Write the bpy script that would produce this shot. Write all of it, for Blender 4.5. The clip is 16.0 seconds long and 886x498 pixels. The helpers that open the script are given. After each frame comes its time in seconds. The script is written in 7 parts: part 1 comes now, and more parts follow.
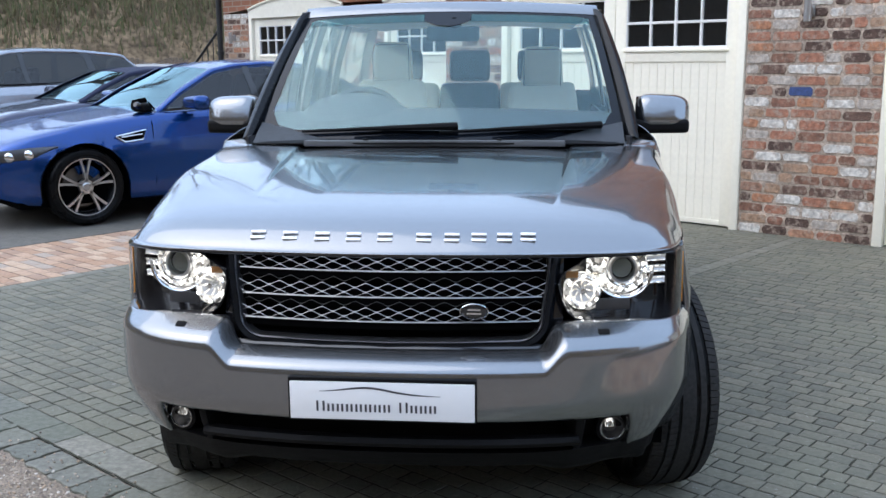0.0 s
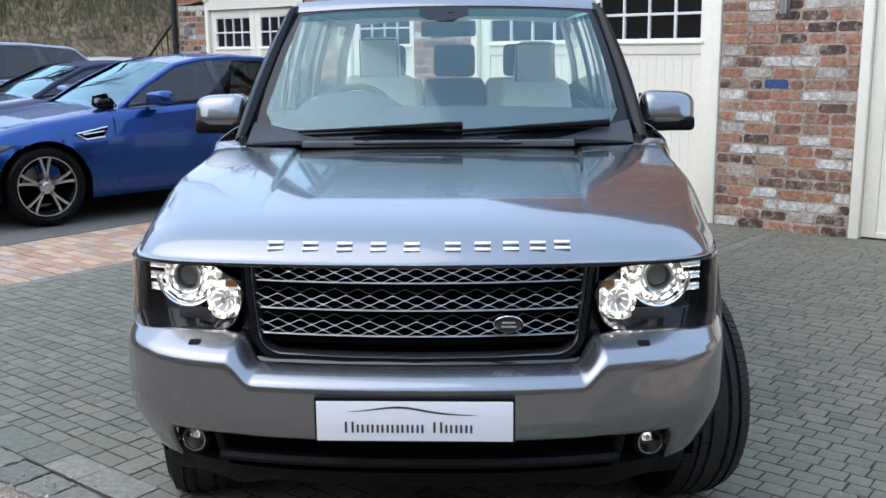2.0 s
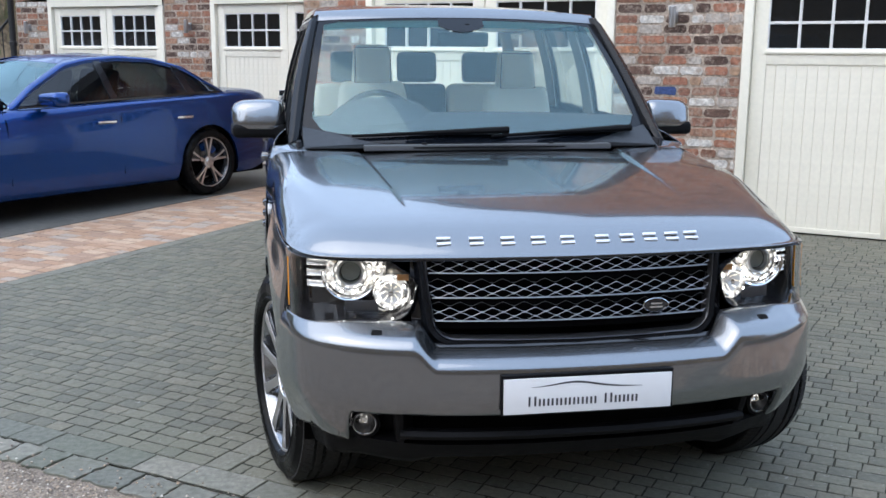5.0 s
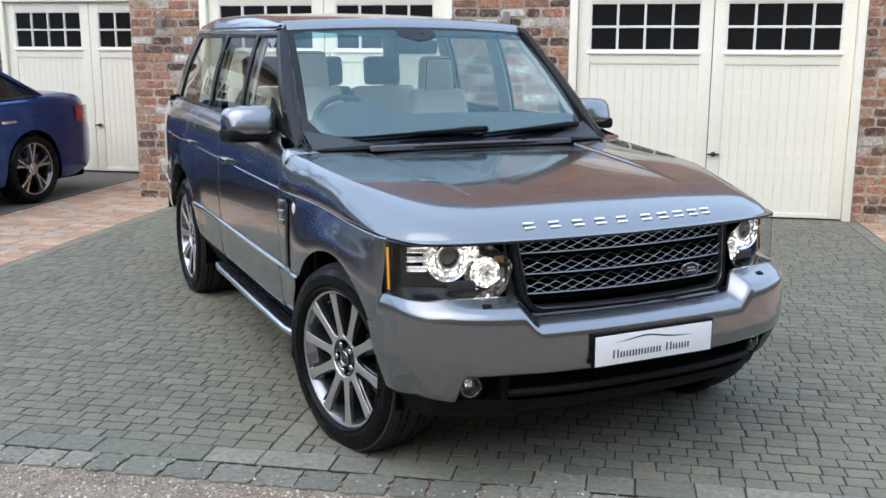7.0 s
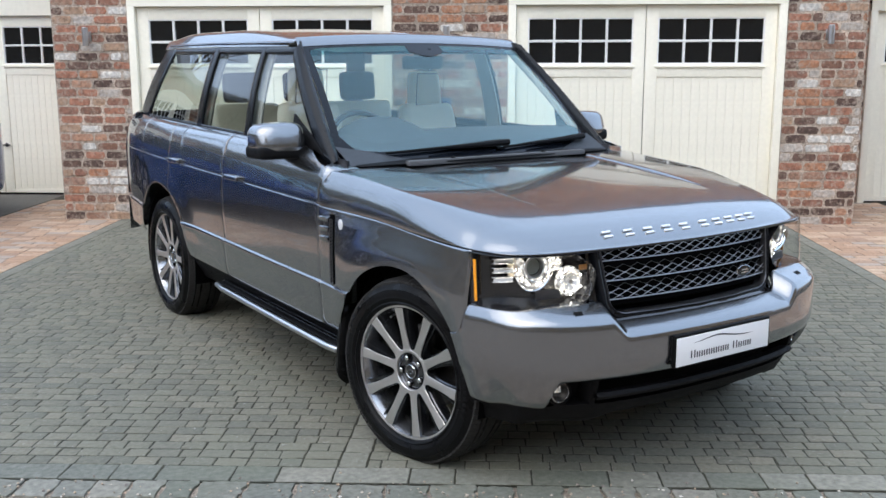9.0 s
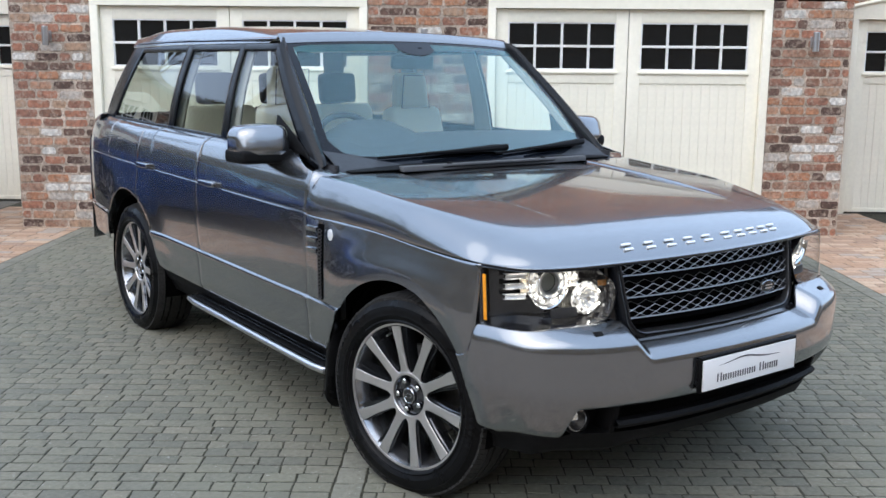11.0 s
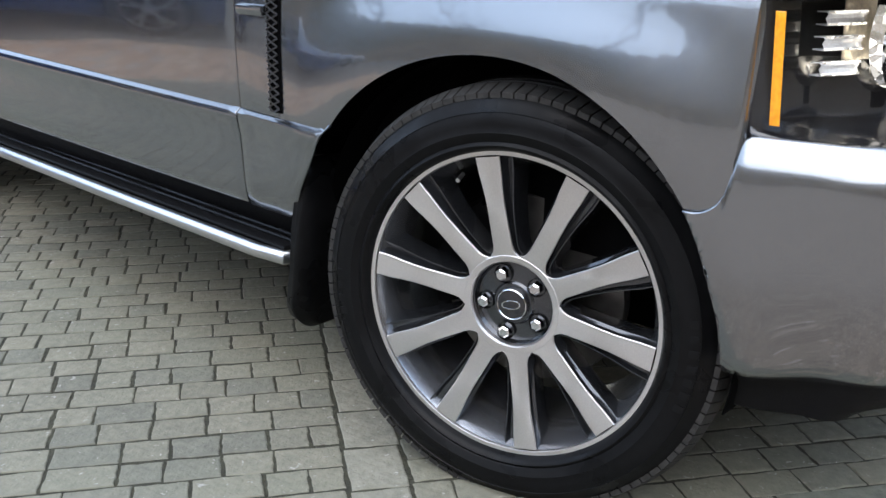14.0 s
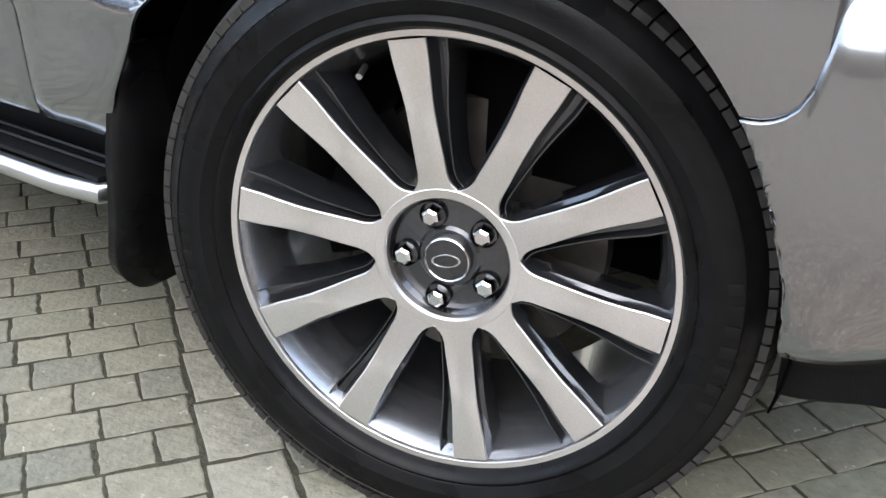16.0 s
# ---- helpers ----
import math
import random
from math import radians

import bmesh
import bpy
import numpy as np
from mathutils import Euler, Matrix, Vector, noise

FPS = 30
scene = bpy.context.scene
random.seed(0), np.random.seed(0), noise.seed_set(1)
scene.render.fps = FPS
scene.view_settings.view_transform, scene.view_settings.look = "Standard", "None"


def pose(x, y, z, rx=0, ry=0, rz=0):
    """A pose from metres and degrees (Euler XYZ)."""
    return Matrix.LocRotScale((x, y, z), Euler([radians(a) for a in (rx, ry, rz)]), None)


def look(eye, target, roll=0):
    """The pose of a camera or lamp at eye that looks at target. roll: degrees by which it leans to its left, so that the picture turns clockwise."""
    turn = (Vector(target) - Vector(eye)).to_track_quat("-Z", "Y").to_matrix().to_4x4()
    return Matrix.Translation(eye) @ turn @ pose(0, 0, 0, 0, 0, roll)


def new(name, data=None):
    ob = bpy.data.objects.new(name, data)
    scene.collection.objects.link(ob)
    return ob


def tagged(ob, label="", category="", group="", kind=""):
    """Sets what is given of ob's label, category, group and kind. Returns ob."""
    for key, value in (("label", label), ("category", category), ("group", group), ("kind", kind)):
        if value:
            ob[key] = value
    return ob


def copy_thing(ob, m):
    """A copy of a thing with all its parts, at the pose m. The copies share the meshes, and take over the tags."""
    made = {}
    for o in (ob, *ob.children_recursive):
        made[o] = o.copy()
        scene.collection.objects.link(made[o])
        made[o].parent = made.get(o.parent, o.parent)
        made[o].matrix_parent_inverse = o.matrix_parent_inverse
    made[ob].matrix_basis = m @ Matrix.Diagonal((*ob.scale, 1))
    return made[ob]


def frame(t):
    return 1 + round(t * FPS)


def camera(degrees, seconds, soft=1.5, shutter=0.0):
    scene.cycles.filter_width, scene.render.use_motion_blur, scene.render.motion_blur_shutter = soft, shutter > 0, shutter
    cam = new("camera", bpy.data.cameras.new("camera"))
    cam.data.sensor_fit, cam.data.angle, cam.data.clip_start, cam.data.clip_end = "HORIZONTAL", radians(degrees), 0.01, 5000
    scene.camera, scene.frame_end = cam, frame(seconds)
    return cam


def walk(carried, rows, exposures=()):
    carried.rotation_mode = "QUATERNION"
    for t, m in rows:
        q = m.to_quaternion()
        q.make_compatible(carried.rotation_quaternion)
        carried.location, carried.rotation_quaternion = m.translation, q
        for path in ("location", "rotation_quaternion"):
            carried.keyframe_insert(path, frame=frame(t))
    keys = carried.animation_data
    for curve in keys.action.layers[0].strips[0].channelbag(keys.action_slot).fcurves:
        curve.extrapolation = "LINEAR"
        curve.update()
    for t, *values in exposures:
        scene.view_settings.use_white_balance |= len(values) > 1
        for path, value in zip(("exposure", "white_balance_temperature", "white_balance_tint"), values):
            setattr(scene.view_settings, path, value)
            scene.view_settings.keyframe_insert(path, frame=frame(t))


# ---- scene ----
cam = camera(48.5, 16.0)
PATH = [
    (0, (0.514, -2.577, 1.477), (0.257, -0.63, 1.098), -0.4),
    (0.5, (0.376, -2.484, 1.487), (0.182, -0.531, 1.103), -0.3),
    (1, (0.314, -2.465, 1.507), (0.142, -0.511, 1.113), -0.4),
    (1.5, (0.287, -2.458, 1.51), (0.126, -0.505, 1.11), -0.5),
    (2, (0.274, -2.451, 1.503), (0.119, -0.497, 1.105), -0.6),
    (2.5, (0.251, -2.442, 1.497), (0.108, -0.487, 1.101), -0.5),
    (3, (0.212, -2.413, 1.474), (0.088, -0.454, 1.087), -0.6),
    (3.5, (0.105, -2.477, 1.5), (0.016, -0.518, 1.106), -0.6),
    (4, (-0.168, -2.574, 1.522), (-0.155, -0.614, 1.125), -0.1),
    (4.2, (-0.296, -2.6, 1.517), (-0.234, -0.64, 1.123), 0.0),
    (6.3, (-1.648, -2.868, 1.593), (-1.04, -1.006, 1.189), 0.5),
    (6.5, (-1.781, -2.872, 1.59), (-1.118, -1.028, 1.188), 0.4),
    (7, (-2.09, -2.846, 1.599), (-1.3, -1.053, 1.195), 0.2),
    (7.5, (-2.351, -2.768, 1.607), (-1.465, -1.022, 1.203), -0.1),
    (8, (-2.593, -2.651, 1.602), (-1.627, -0.945, 1.206), -0.1),
    (8.5, (-2.782, -2.566, 1.615), (-1.761, -0.891, 1.225), 0.2),
    (9, (-2.829, -2.536, 1.609), (-1.794, -0.867, 1.231), -0.1),
    (11.3, (-2.766, -2.029, 1.54), (-1.65, -0.409, 1.18), 0.2),
    (11.5, (-2.717, -1.906, 1.518), (-1.592, -0.292, 1.155), -0.1),
    (12, (-2.604, -1.532, 1.46), (-1.442, 0.045, 1.058), -0.2),
    (12.5, (-2.517, -1.148, 1.315), (-1.294, 0.376, 0.89), 0.6),
    (13, (-2.436, -0.778, 1.177), (-1.143, 0.671, 0.699), 1.8),
    (13.5, (-2.295, -0.461, 1.071), (-0.958, 0.921, 0.522), 1.5),
    (14, (-2.177, -0.219, 1.003), (-0.795, 1.08, 0.367), 1.3),
    (14.5, (-2.056, -0.037, 0.95), (-0.633, 1.171, 0.231), 1.1),
    (15, (-1.952, 0.09, 0.897), (-0.487, 1.214, 0.127), 1.5),
    (15.5, (-1.852, 0.177, 0.881), (-0.362, 1.221, 0.049), 1.8),
    (16, (-1.796, 0.212, 0.874), (-0.294, 1.22, 0.02), 2.1),
]
walk(cam, [(t, look(eye, target, roll)) for t, eye, target, roll in PATH], [(0.0, 0.39, 6250, 11), (4.0, 0.39, 6250, 11), (7.0, 0.44, 6500, 10), (9.0, 0.43, 6500, 10), (11.5, 0.40, 6400, 10), (12.5, 0.32, 6300, 10), (13.5, 0.70, 6400, 10), (14.5, 1.15, 6700, 11), (15.2, 1.43, 6900, 11), (16.0, 1.48, 6900, 11)])

# ------------------------------------------------------------ world and light
world = bpy.data.worlds.new("world")
scene.world = world
world.use_nodes = True
wn = world.node_tree.nodes
sky = wn.new("ShaderNodeTexSky")
sky.sky_type = "NISHITA"
sky.sun_disc = False
sky.sun_elevation, sky.sun_rotation = radians(52), radians(248)
sky.air_density, sky.dust_density, sky.ozone_density = 1.0, 5.0, 2.5
wn["Background"].inputs["Strength"].default_value = 0.142
veil = wn.new("ShaderNodeMix")
veil.data_type = "RGBA"
veil.inputs["Factor"].default_value = 0.6
veil.inputs["B"].default_value = (9.0, 11.5, 15.4, 1)
world.node_tree.links.new(sky.outputs[0], veil.inputs["A"])
world.node_tree.links.new(veil.outputs["Result"], wn["Background"].inputs["Color"])

sun = new("sun", bpy.data.lights.new("sun", "SUN"))
sun.data.energy, sun.data.angle, sun.data.color = 0.95, radians(75), (1.0, 0.93, 0.83)
sun.matrix_world = look((-13.5, -5.5, 18.5), (0, 0, 0))

# ------------------------------------------------------------ materials


def mat(name, color=(0.5, 0.5, 0.5), rough=0.5, metal=0.0, coat=0.0, grain=0.0, scale=40.0, bump=0.0, bscale=60.0, spec=0.5, stain=0.0):
    """A plain surface with fine grain, broad stains and a fine relief."""
    m = bpy.data.materials.new(name)
    m.use_nodes = True
    n, l = m.node_tree.nodes, m.node_tree.links
    b = n["Principled BSDF"]
    b.inputs["Base Color"].default_value = (*color, 1)
    b.inputs["Roughness"].default_value, b.inputs["Metallic"].default_value = rough, metal
    b.inputs["Coat Weight"].default_value, b.inputs["Coat Roughness"].default_value = coat, 0.04
    b.inputs["Specular IOR Level"].default_value = spec
    geo = n.new("ShaderNodeTexCoord")
    if grain or stain:
        prev = None
        for amount, sc in ((grain, scale), (stain, scale / 14)):
            if not amount:
                continue
            t = n.new("ShaderNodeTexNoise")
            t.inputs["Scale"].default_value, t.inputs["Detail"].default_value = sc, 6
            l.new(geo.outputs["Object"], t.inputs["Vector"])
            mr = n.new("ShaderNodeMapRange")
            mr.inputs["From Min"].default_value, mr.inputs["From Max"].default_value = 0.3, 0.7
            mr.inputs["To Min"].default_value, mr.inputs["To Max"].default_value = 1 - amount, 1 + amount
            l.new(t.outputs["Fac"], mr.inputs["Value"])
            mx = n.new("ShaderNodeVectorMath")
            mx.operation = "SCALE"
            if prev:
                l.new(prev, mx.inputs[0])
            else:
                mx.inputs[0].default_value = color
            l.new(mr.outputs[0], mx.inputs["Scale"])
            prev = mx.outputs[0]
        l.new(prev, b.inputs["Base Color"])
    if bump:
        t = n.new("ShaderNodeTexNoise")
        t.inputs["Scale"].default_value, t.inputs["Detail"].default_value = bscale, 8
        l.new(geo.outputs["Object"], t.inputs["Vector"])
        bp = n.new("ShaderNodeBump")
        bp.inputs["Strength"].default_value, bp.inputs["Distance"].default_value = bump, 0.01
        l.new(t.outputs["Fac"], bp.inputs["Height"])
        l.new(bp.outputs[0], b.inputs["Normal"])
    return m


def piece_mat(name, stops, rough=0.85, grain=0.35, scale=30.0, bump=0.5, bscale=70.0, moss=None, scuff=0.0):
    """Stone or clay pieces: a colour of its own for each piece, mottled within."""
    m = mat(name, (0.5, 0.5, 0.5), rough, bump=bump, bscale=bscale)
    n, l = m.node_tree.nodes, m.node_tree.links
    b = n["Principled BSDF"]
    g, o = n.new("ShaderNodeNewGeometry"), n.new("ShaderNodeObjectInfo")
    add = n.new("ShaderNodeMath")
    add.operation = "ADD"
    l.new(g.outputs["Random Per Island"], add.inputs[0])
    l.new(o.outputs["Random"], add.inputs[1])
    fr = n.new("ShaderNodeMath")
    fr.operation = "FRACT"
    l.new(add.outputs[0], fr.inputs[0])
    ramp = n.new("ShaderNodeValToRGB")
    ramp.color_ramp.interpolation = "CONSTANT"
    el = ramp.color_ramp.elements
    el[0].position, el[0].color = stops[0][0], (*stops[0][1], 1)
    el[1].position, el[1].color = stops[1][0], (*stops[1][1], 1)
    for p, c in stops[2:]:
        el.new(p).color = (*c, 1)
    l.new(fr.outputs[0], ramp.inputs[0])
    c = n["Texture Coordinate"] if "Texture Coordinate" in n else n.new("ShaderNodeTexCoord")
    t = n.new("ShaderNodeTexNoise")
    t.inputs["Scale"].default_value, t.inputs["Detail"].default_value = scale, 7
    l.new(g.outputs["Position"], t.inputs["Vector"])
    mr = n.new("ShaderNodeMapRange")
    mr.inputs["From Min"].default_value, mr.inputs["From Max"].default_value = 0.28, 0.72
    mr.inputs["To Min"].default_value, mr.inputs["To Max"].default_value = 1 - grain, 1 + grain
    l.new(t.outputs["Fac"], mr.inputs["Value"])
    mx = n.new("ShaderNodeVectorMath")
    mx.operation = "SCALE"
    l.new(ramp.outputs[0], mx.inputs[0])
    l.new(mr.outputs[0], mx.inputs["Scale"])
    out = mx.outputs[0]
    if moss:
        t2 = n.new("ShaderNodeTexNoise")
        t2.inputs["Scale"].default_value, t2.inputs["Detail"].default_value = 1.6, 5
        l.new(g.outputs["Position"], t2.inputs["Vector"])
        mr2 = n.new("ShaderNodeMapRange")
        mr2.inputs["From Min"].default_value, mr2.inputs["From Max"].default_value = 0.45, 0.75
        mr2.inputs["To Max"].default_value = 0.55
        l.new(t2.outputs["Fac"], mr2.inputs["Value"])
        mix = n.new("ShaderNodeMix")
        mix.data_type = "RGBA"
        l.new(mr2.outputs[0], mix.inputs["Factor"])
        l.new(out, mix.inputs["A"])
        mix.inputs["B"].default_value = (*moss, 1)
        out = mix.outputs["Result"]
    if scuff:
        t3 = n.new("ShaderNodeTexNoise")
        t3.inputs["Scale"].default_value, t3.inputs["Detail"].default_value, t3.inputs["Distortion"].default_value = 55.0, 3, 1.2
        l.new(g.outputs["Position"], t3.inputs["Vector"])
        mr3 = n.new("ShaderNodeMapRange")
        mr3.inputs["From Min"].default_value, mr3.inputs["From Max"].default_value = 0.67, 0.72
        mr3.inputs["To Max"].default_value = scuff
        l.new(t3.outputs["Fac"], mr3.inputs["Value"])
        mix3 = n.new("ShaderNodeMix")
        mix3.data_type = "RGBA"
        l.new(mr3.outputs[0], mix3.inputs["Factor"])
        l.new(out, mix3.inputs["A"])
        mix3.inputs["B"].default_value = (0.42, 0.41, 0.37, 1)
        out = mix3.outputs["Result"]
    l.new(out, b.inputs["Base Color"])
    return m


def paint(name, color, metal=0.95, rough=0.25, flake=0.12, coat=0.85, ior=1.6):
    """Car paint: metallic base with fine flakes under a clear coat."""
    m = mat(name, color, rough, metal, coat=coat, grain=flake, scale=900.0)
    m.node_tree.nodes["Principled BSDF"].inputs["Coat Roughness"].default_value = 0.045
    m.node_tree.nodes["Principled BSDF"].inputs["Coat IOR"].default_value = ior
    return m


def glass(name, tint=(0.9, 0.95, 0.95), ior=1.5, rough=0.0, gloss=(1.0, 1.0, 1.0)):
    """Thin clear pane: lets the view through, with a mirror gloss at grazing angles."""
    m = bpy.data.materials.new(name)
    m.use_nodes = True
    n, l = m.node_tree.nodes, m.node_tree.links
    n.remove(n["Principled BSDF"])
    tr, gl, mx, fr = n.new("ShaderNodeBsdfTransparent"), n.new("ShaderNodeBsdfGlossy"), n.new("ShaderNodeMixShader"), n.new("ShaderNodeLayerWeight")
    tr.inputs[0].default_value = (*tint, 1)
    gl.inputs["Roughness"].default_value = rough
    gl.inputs[0].default_value = (*gloss, 1)
    # gloss after Schlick, alike on both sides of the pane
    f0 = ((ior - 1) / (ior + 1)) ** 2
    fr.inputs["Blend"].default_value = 0.5
    pw, sc = n.new("ShaderNodeMath"), n.new("ShaderNodeMath")
    pw.operation, sc.operation = "POWER", "MULTIPLY_ADD"
    pw.inputs[1].default_value = 4.5
    sc.inputs[1].default_value, sc.inputs[2].default_value = 1 - f0, f0
    l.new(fr.outputs["Facing"], pw.inputs[0])
    l.new(pw.outputs[0], sc.inputs[0])
    l.new(sc.outputs[0], mx.inputs[0])
    l.new(tr.outputs[0], mx.inputs[1])
    l.new(gl.outputs[0], mx.inputs[2])
    l.new(mx.outputs[0], n["Material Output"].inputs[0])
    return m


def glow(name, color, strength):
    m = mat(name, color, 0.4)
    b = m.node_tree.nodes["Principled BSDF"]
    b.inputs["Emission Color"].default_value, b.inputs["Emission Strength"].default_value = (*color, 1), strength
    return m


M_PAINT = paint("grey_metallic_paint", (0.200, 0.211, 0.226), rough=0.25, coat=1.0, ior=1.85)
M_BLUE = paint("blue_metallic_paint", (0.002, 0.046, 0.215), metal=0.75, rough=0.27, coat=0.6)
M_NAVY = paint("navy_paint", (0.015, 0.02, 0.06), metal=0.4)
M_SILVER = paint("silver_paint", (0.33, 0.34, 0.37))
M_WHITECAR = paint("white_paint", (0.75, 0.75, 0.75), metal=0.0, flake=0.02)
M_BLACK = mat("black_gloss_trim", (0.012, 0.012, 0.014), 0.12, coat=0.6, grain=0.1)
M_PLASTIC = mat("black_textured_plastic", (0.0035, 0.0035, 0.004), 0.6, grain=0.15, bump=0.25, bscale=500, spec=0.14)
M_PILLAR = mat("black_pillar_trim", (0.006, 0.007, 0.009), 0.22, grain=0.15, spec=0.22)
M_FRIT = mat("black_glass_print", (0.006, 0.008, 0.012), 0.10, grain=0.1, spec=0.26)
M_FRIT.node_tree.nodes["Principled BSDF"].inputs["IOR"].default_value = 1.5
M_LETTER = mat("white_silver_lettering", (0.80, 0.81, 0.82), 0.3, 0.3, grain=0.03)
M_GFRAME = mat("dark_silver_frame", (0.09, 0.09, 0.095), 0.35, 0.8, grain=0.08)
# near-black for underside parts, and for shade modelled in gaps and openings
M_DARK = mat("black_parts_and_gap_shade", (0.002, 0.002, 0.0022), 0.95, grain=0.2, spec=0.04)
M_RUBBER = mat("tyre_rubber", (0.0045, 0.0046, 0.005), 0.36, grain=0.25, scale=60, bump=0.05, bscale=300, spec=0.12)
nd, lk = M_RUBBER.node_tree.nodes, M_RUBBER.node_tree.links
tn_, tr_ = nd.new("ShaderNodeTexNoise"), nd.new("ShaderNodeMapRange")
tn_.inputs["Scale"].default_value, tn_.inputs["Detail"].default_value = 7.0, 3
tr_.inputs["From Min"].default_value, tr_.inputs["From Max"].default_value = 0.42, 0.6
tr_.inputs["To Min"].default_value, tr_.inputs["To Max"].default_value = 0.22, 0.55
lk.new(nd["Texture Coordinate"].outputs["Object"], tn_.inputs["Vector"])
lk.new(tn_.outputs[0], tr_.inputs[0])
lk.new(tr_.outputs[0], nd["Principled BSDF"].inputs["Roughness"])
M_TREAD = mat("dusty_tread_rubber", (0.024, 0.023, 0.022), 0.75, grain=0.3, scale=80, spec=0.25)
M_MARK = mat("raised_tyre_mark", (0.0055, 0.0056, 0.006), 0.42, grain=0.2, spec=0.12)
M_PALE = mat("weathered_fence_wood", (0.17, 0.13, 0.095), 0.9, grain=0.35, scale=30, bump=0.4, bscale=40)
M_CHROME = mat("chrome", (0.72, 0.73, 0.75), 0.12, 1.0, grain=0.03)
M_SATIN = mat("satin_aluminium", (0.62, 0.62, 0.63), 0.3, 1.0, grain=0.05, scale=300)
M_GRILLE = mat("grille_silver_paint", (0.44, 0.44, 0.45), 0.3, 0.85, grain=0.08)
M_MACH = mat("machined_alloy", (0.67, 0.65, 0.64), 0.24, 0.95, grain=0.06, scale=400)
nd, lk = M_MACH.node_tree.nodes, M_MACH.node_tree.links
tan_ = nd.new("ShaderNodeTangent")
tan_.direction_type, tan_.axis = "RADIAL", "Z"
nd["Principled BSDF"].inputs["Anisotropic"].default_value = 0.5
nd["Principled BSDF"].inputs["Roughness"].default_value = 0.36
lk.new(tan_.outputs[0], nd["Principled BSDF"].inputs["Tangent"])
M_ANTH = mat("anthracite_alloy", (0.060, 0.064, 0.072), 0.24, 0.85, coat=0.8, grain=0.08, scale=200)
M_BARREL = mat("polished_grey_barrel", (0.30, 0.31, 0.33), 0.2, 0.9, coat=0.6, grain=0.08, scale=120)
M_DISC = mat("brake_disc_steel", (0.16, 0.15, 0.14), 0.4, 0.9, grain=0.2, scale=30)
M_PLATE = mat("white_plate_acrylic", (0.82, 0.83, 0.84), 0.15, coat=0.6, grain=0.01)
M_INK = mat("dark_plate_ink", (0.05, 0.05, 0.06), 0.4, grain=0.1)
M_AMBER = mat("amber_reflector", (0.90, 0.33, 0.012), 0.25, coat=0.8, grain=0.15, scale=150)
M_AMBERD = mat("dull_amber_marker", (0.30, 0.13, 0.03), 0.3, coat=0.6, grain=0.15, scale=150)
M_LEATHER = mat("cream_leather", (0.84, 0.80, 0.70), 0.5, grain=0.05, scale=80, bump=0.2, bscale=300)
M_STRIP = mat("grey_scuttle_plastic", (0.095, 0.097, 0.10), 0.5, grain=0.1, scale=200)
M_TRIM = mat("grey_pillar_fabric", (0.30, 0.30, 0.29), 0.8, grain=0.1, scale=200)
M_LEATHER_D = mat("dark_leather", (0.035, 0.035, 0.04), 0.5, grain=0.15, bump=0.2, bscale=300)
M_DASH = mat("dashboard_vinyl", (0.03, 0.035, 0.042), 0.6, grain=0.15, bump=0.2, bscale=400)
M_GLASS = glass("windscreen_glass", (0.93, 1.0, 0.98), 1.95, gloss=(0.70, 0.98, 1.0))
M_TINT = glass("side_glass", (0.93, 0.97, 0.93), 1.5)
M_TINTR = glass("rear_side_glass", (0.55, 0.60, 0.56), 1.75)
M_TINTD = glass("privacy_glass", (0.22, 0.24, 0.24), 1.6)
M_BAND = glass("sun_band_glass", (0.32, 0.62, 0.66), 1.4)
M_LENS = glass("lamp_lens", (0.96, 0.97, 0.98), 1.22)
M_LED = glow("led_white", (1.0, 0.96, 0.88), 6.0)
# facets glow at random: sparkle as emission, on light guides and plain reflectors
M_FACET = glow("glowing_cut_glass", (0.92, 0.88, 0.80), 0.3)
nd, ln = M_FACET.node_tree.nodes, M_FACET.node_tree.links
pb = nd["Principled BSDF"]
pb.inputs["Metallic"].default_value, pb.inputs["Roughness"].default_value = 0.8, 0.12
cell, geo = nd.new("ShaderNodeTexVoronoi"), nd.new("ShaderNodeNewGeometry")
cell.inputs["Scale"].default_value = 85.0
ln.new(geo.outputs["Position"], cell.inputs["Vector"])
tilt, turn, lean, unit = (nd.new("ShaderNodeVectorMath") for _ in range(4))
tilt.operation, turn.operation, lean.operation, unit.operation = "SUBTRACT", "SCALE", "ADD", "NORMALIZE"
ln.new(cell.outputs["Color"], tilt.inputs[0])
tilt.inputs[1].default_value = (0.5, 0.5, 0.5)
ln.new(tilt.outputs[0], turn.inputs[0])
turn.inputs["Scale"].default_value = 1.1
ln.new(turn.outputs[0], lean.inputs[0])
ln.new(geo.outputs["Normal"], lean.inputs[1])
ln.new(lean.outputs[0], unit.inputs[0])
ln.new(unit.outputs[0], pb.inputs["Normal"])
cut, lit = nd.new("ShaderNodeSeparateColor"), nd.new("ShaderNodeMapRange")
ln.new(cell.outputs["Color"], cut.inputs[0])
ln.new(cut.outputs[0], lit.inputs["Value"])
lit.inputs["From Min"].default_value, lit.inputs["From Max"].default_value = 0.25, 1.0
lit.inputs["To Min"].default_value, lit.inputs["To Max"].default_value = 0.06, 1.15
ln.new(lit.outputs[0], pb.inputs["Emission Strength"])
M_LEDSOFT = mat("ribbed_reflector", (0.90, 0.90, 0.89), 0.25, 0.5, grain=0.12, scale=260, bump=0.3, bscale=160)
M_WARM = mat("warm_reflector", (0.80, 0.72, 0.58), 0.3, 0.7, grain=0.2, scale=150, bump=0.5, bscale=90)
M_CREAM = mat("cream_painted_timber", (0.90, 0.85, 0.71), 0.5, grain=0.03, scale=25, bump=0.12, bscale=40, stain=0.03)
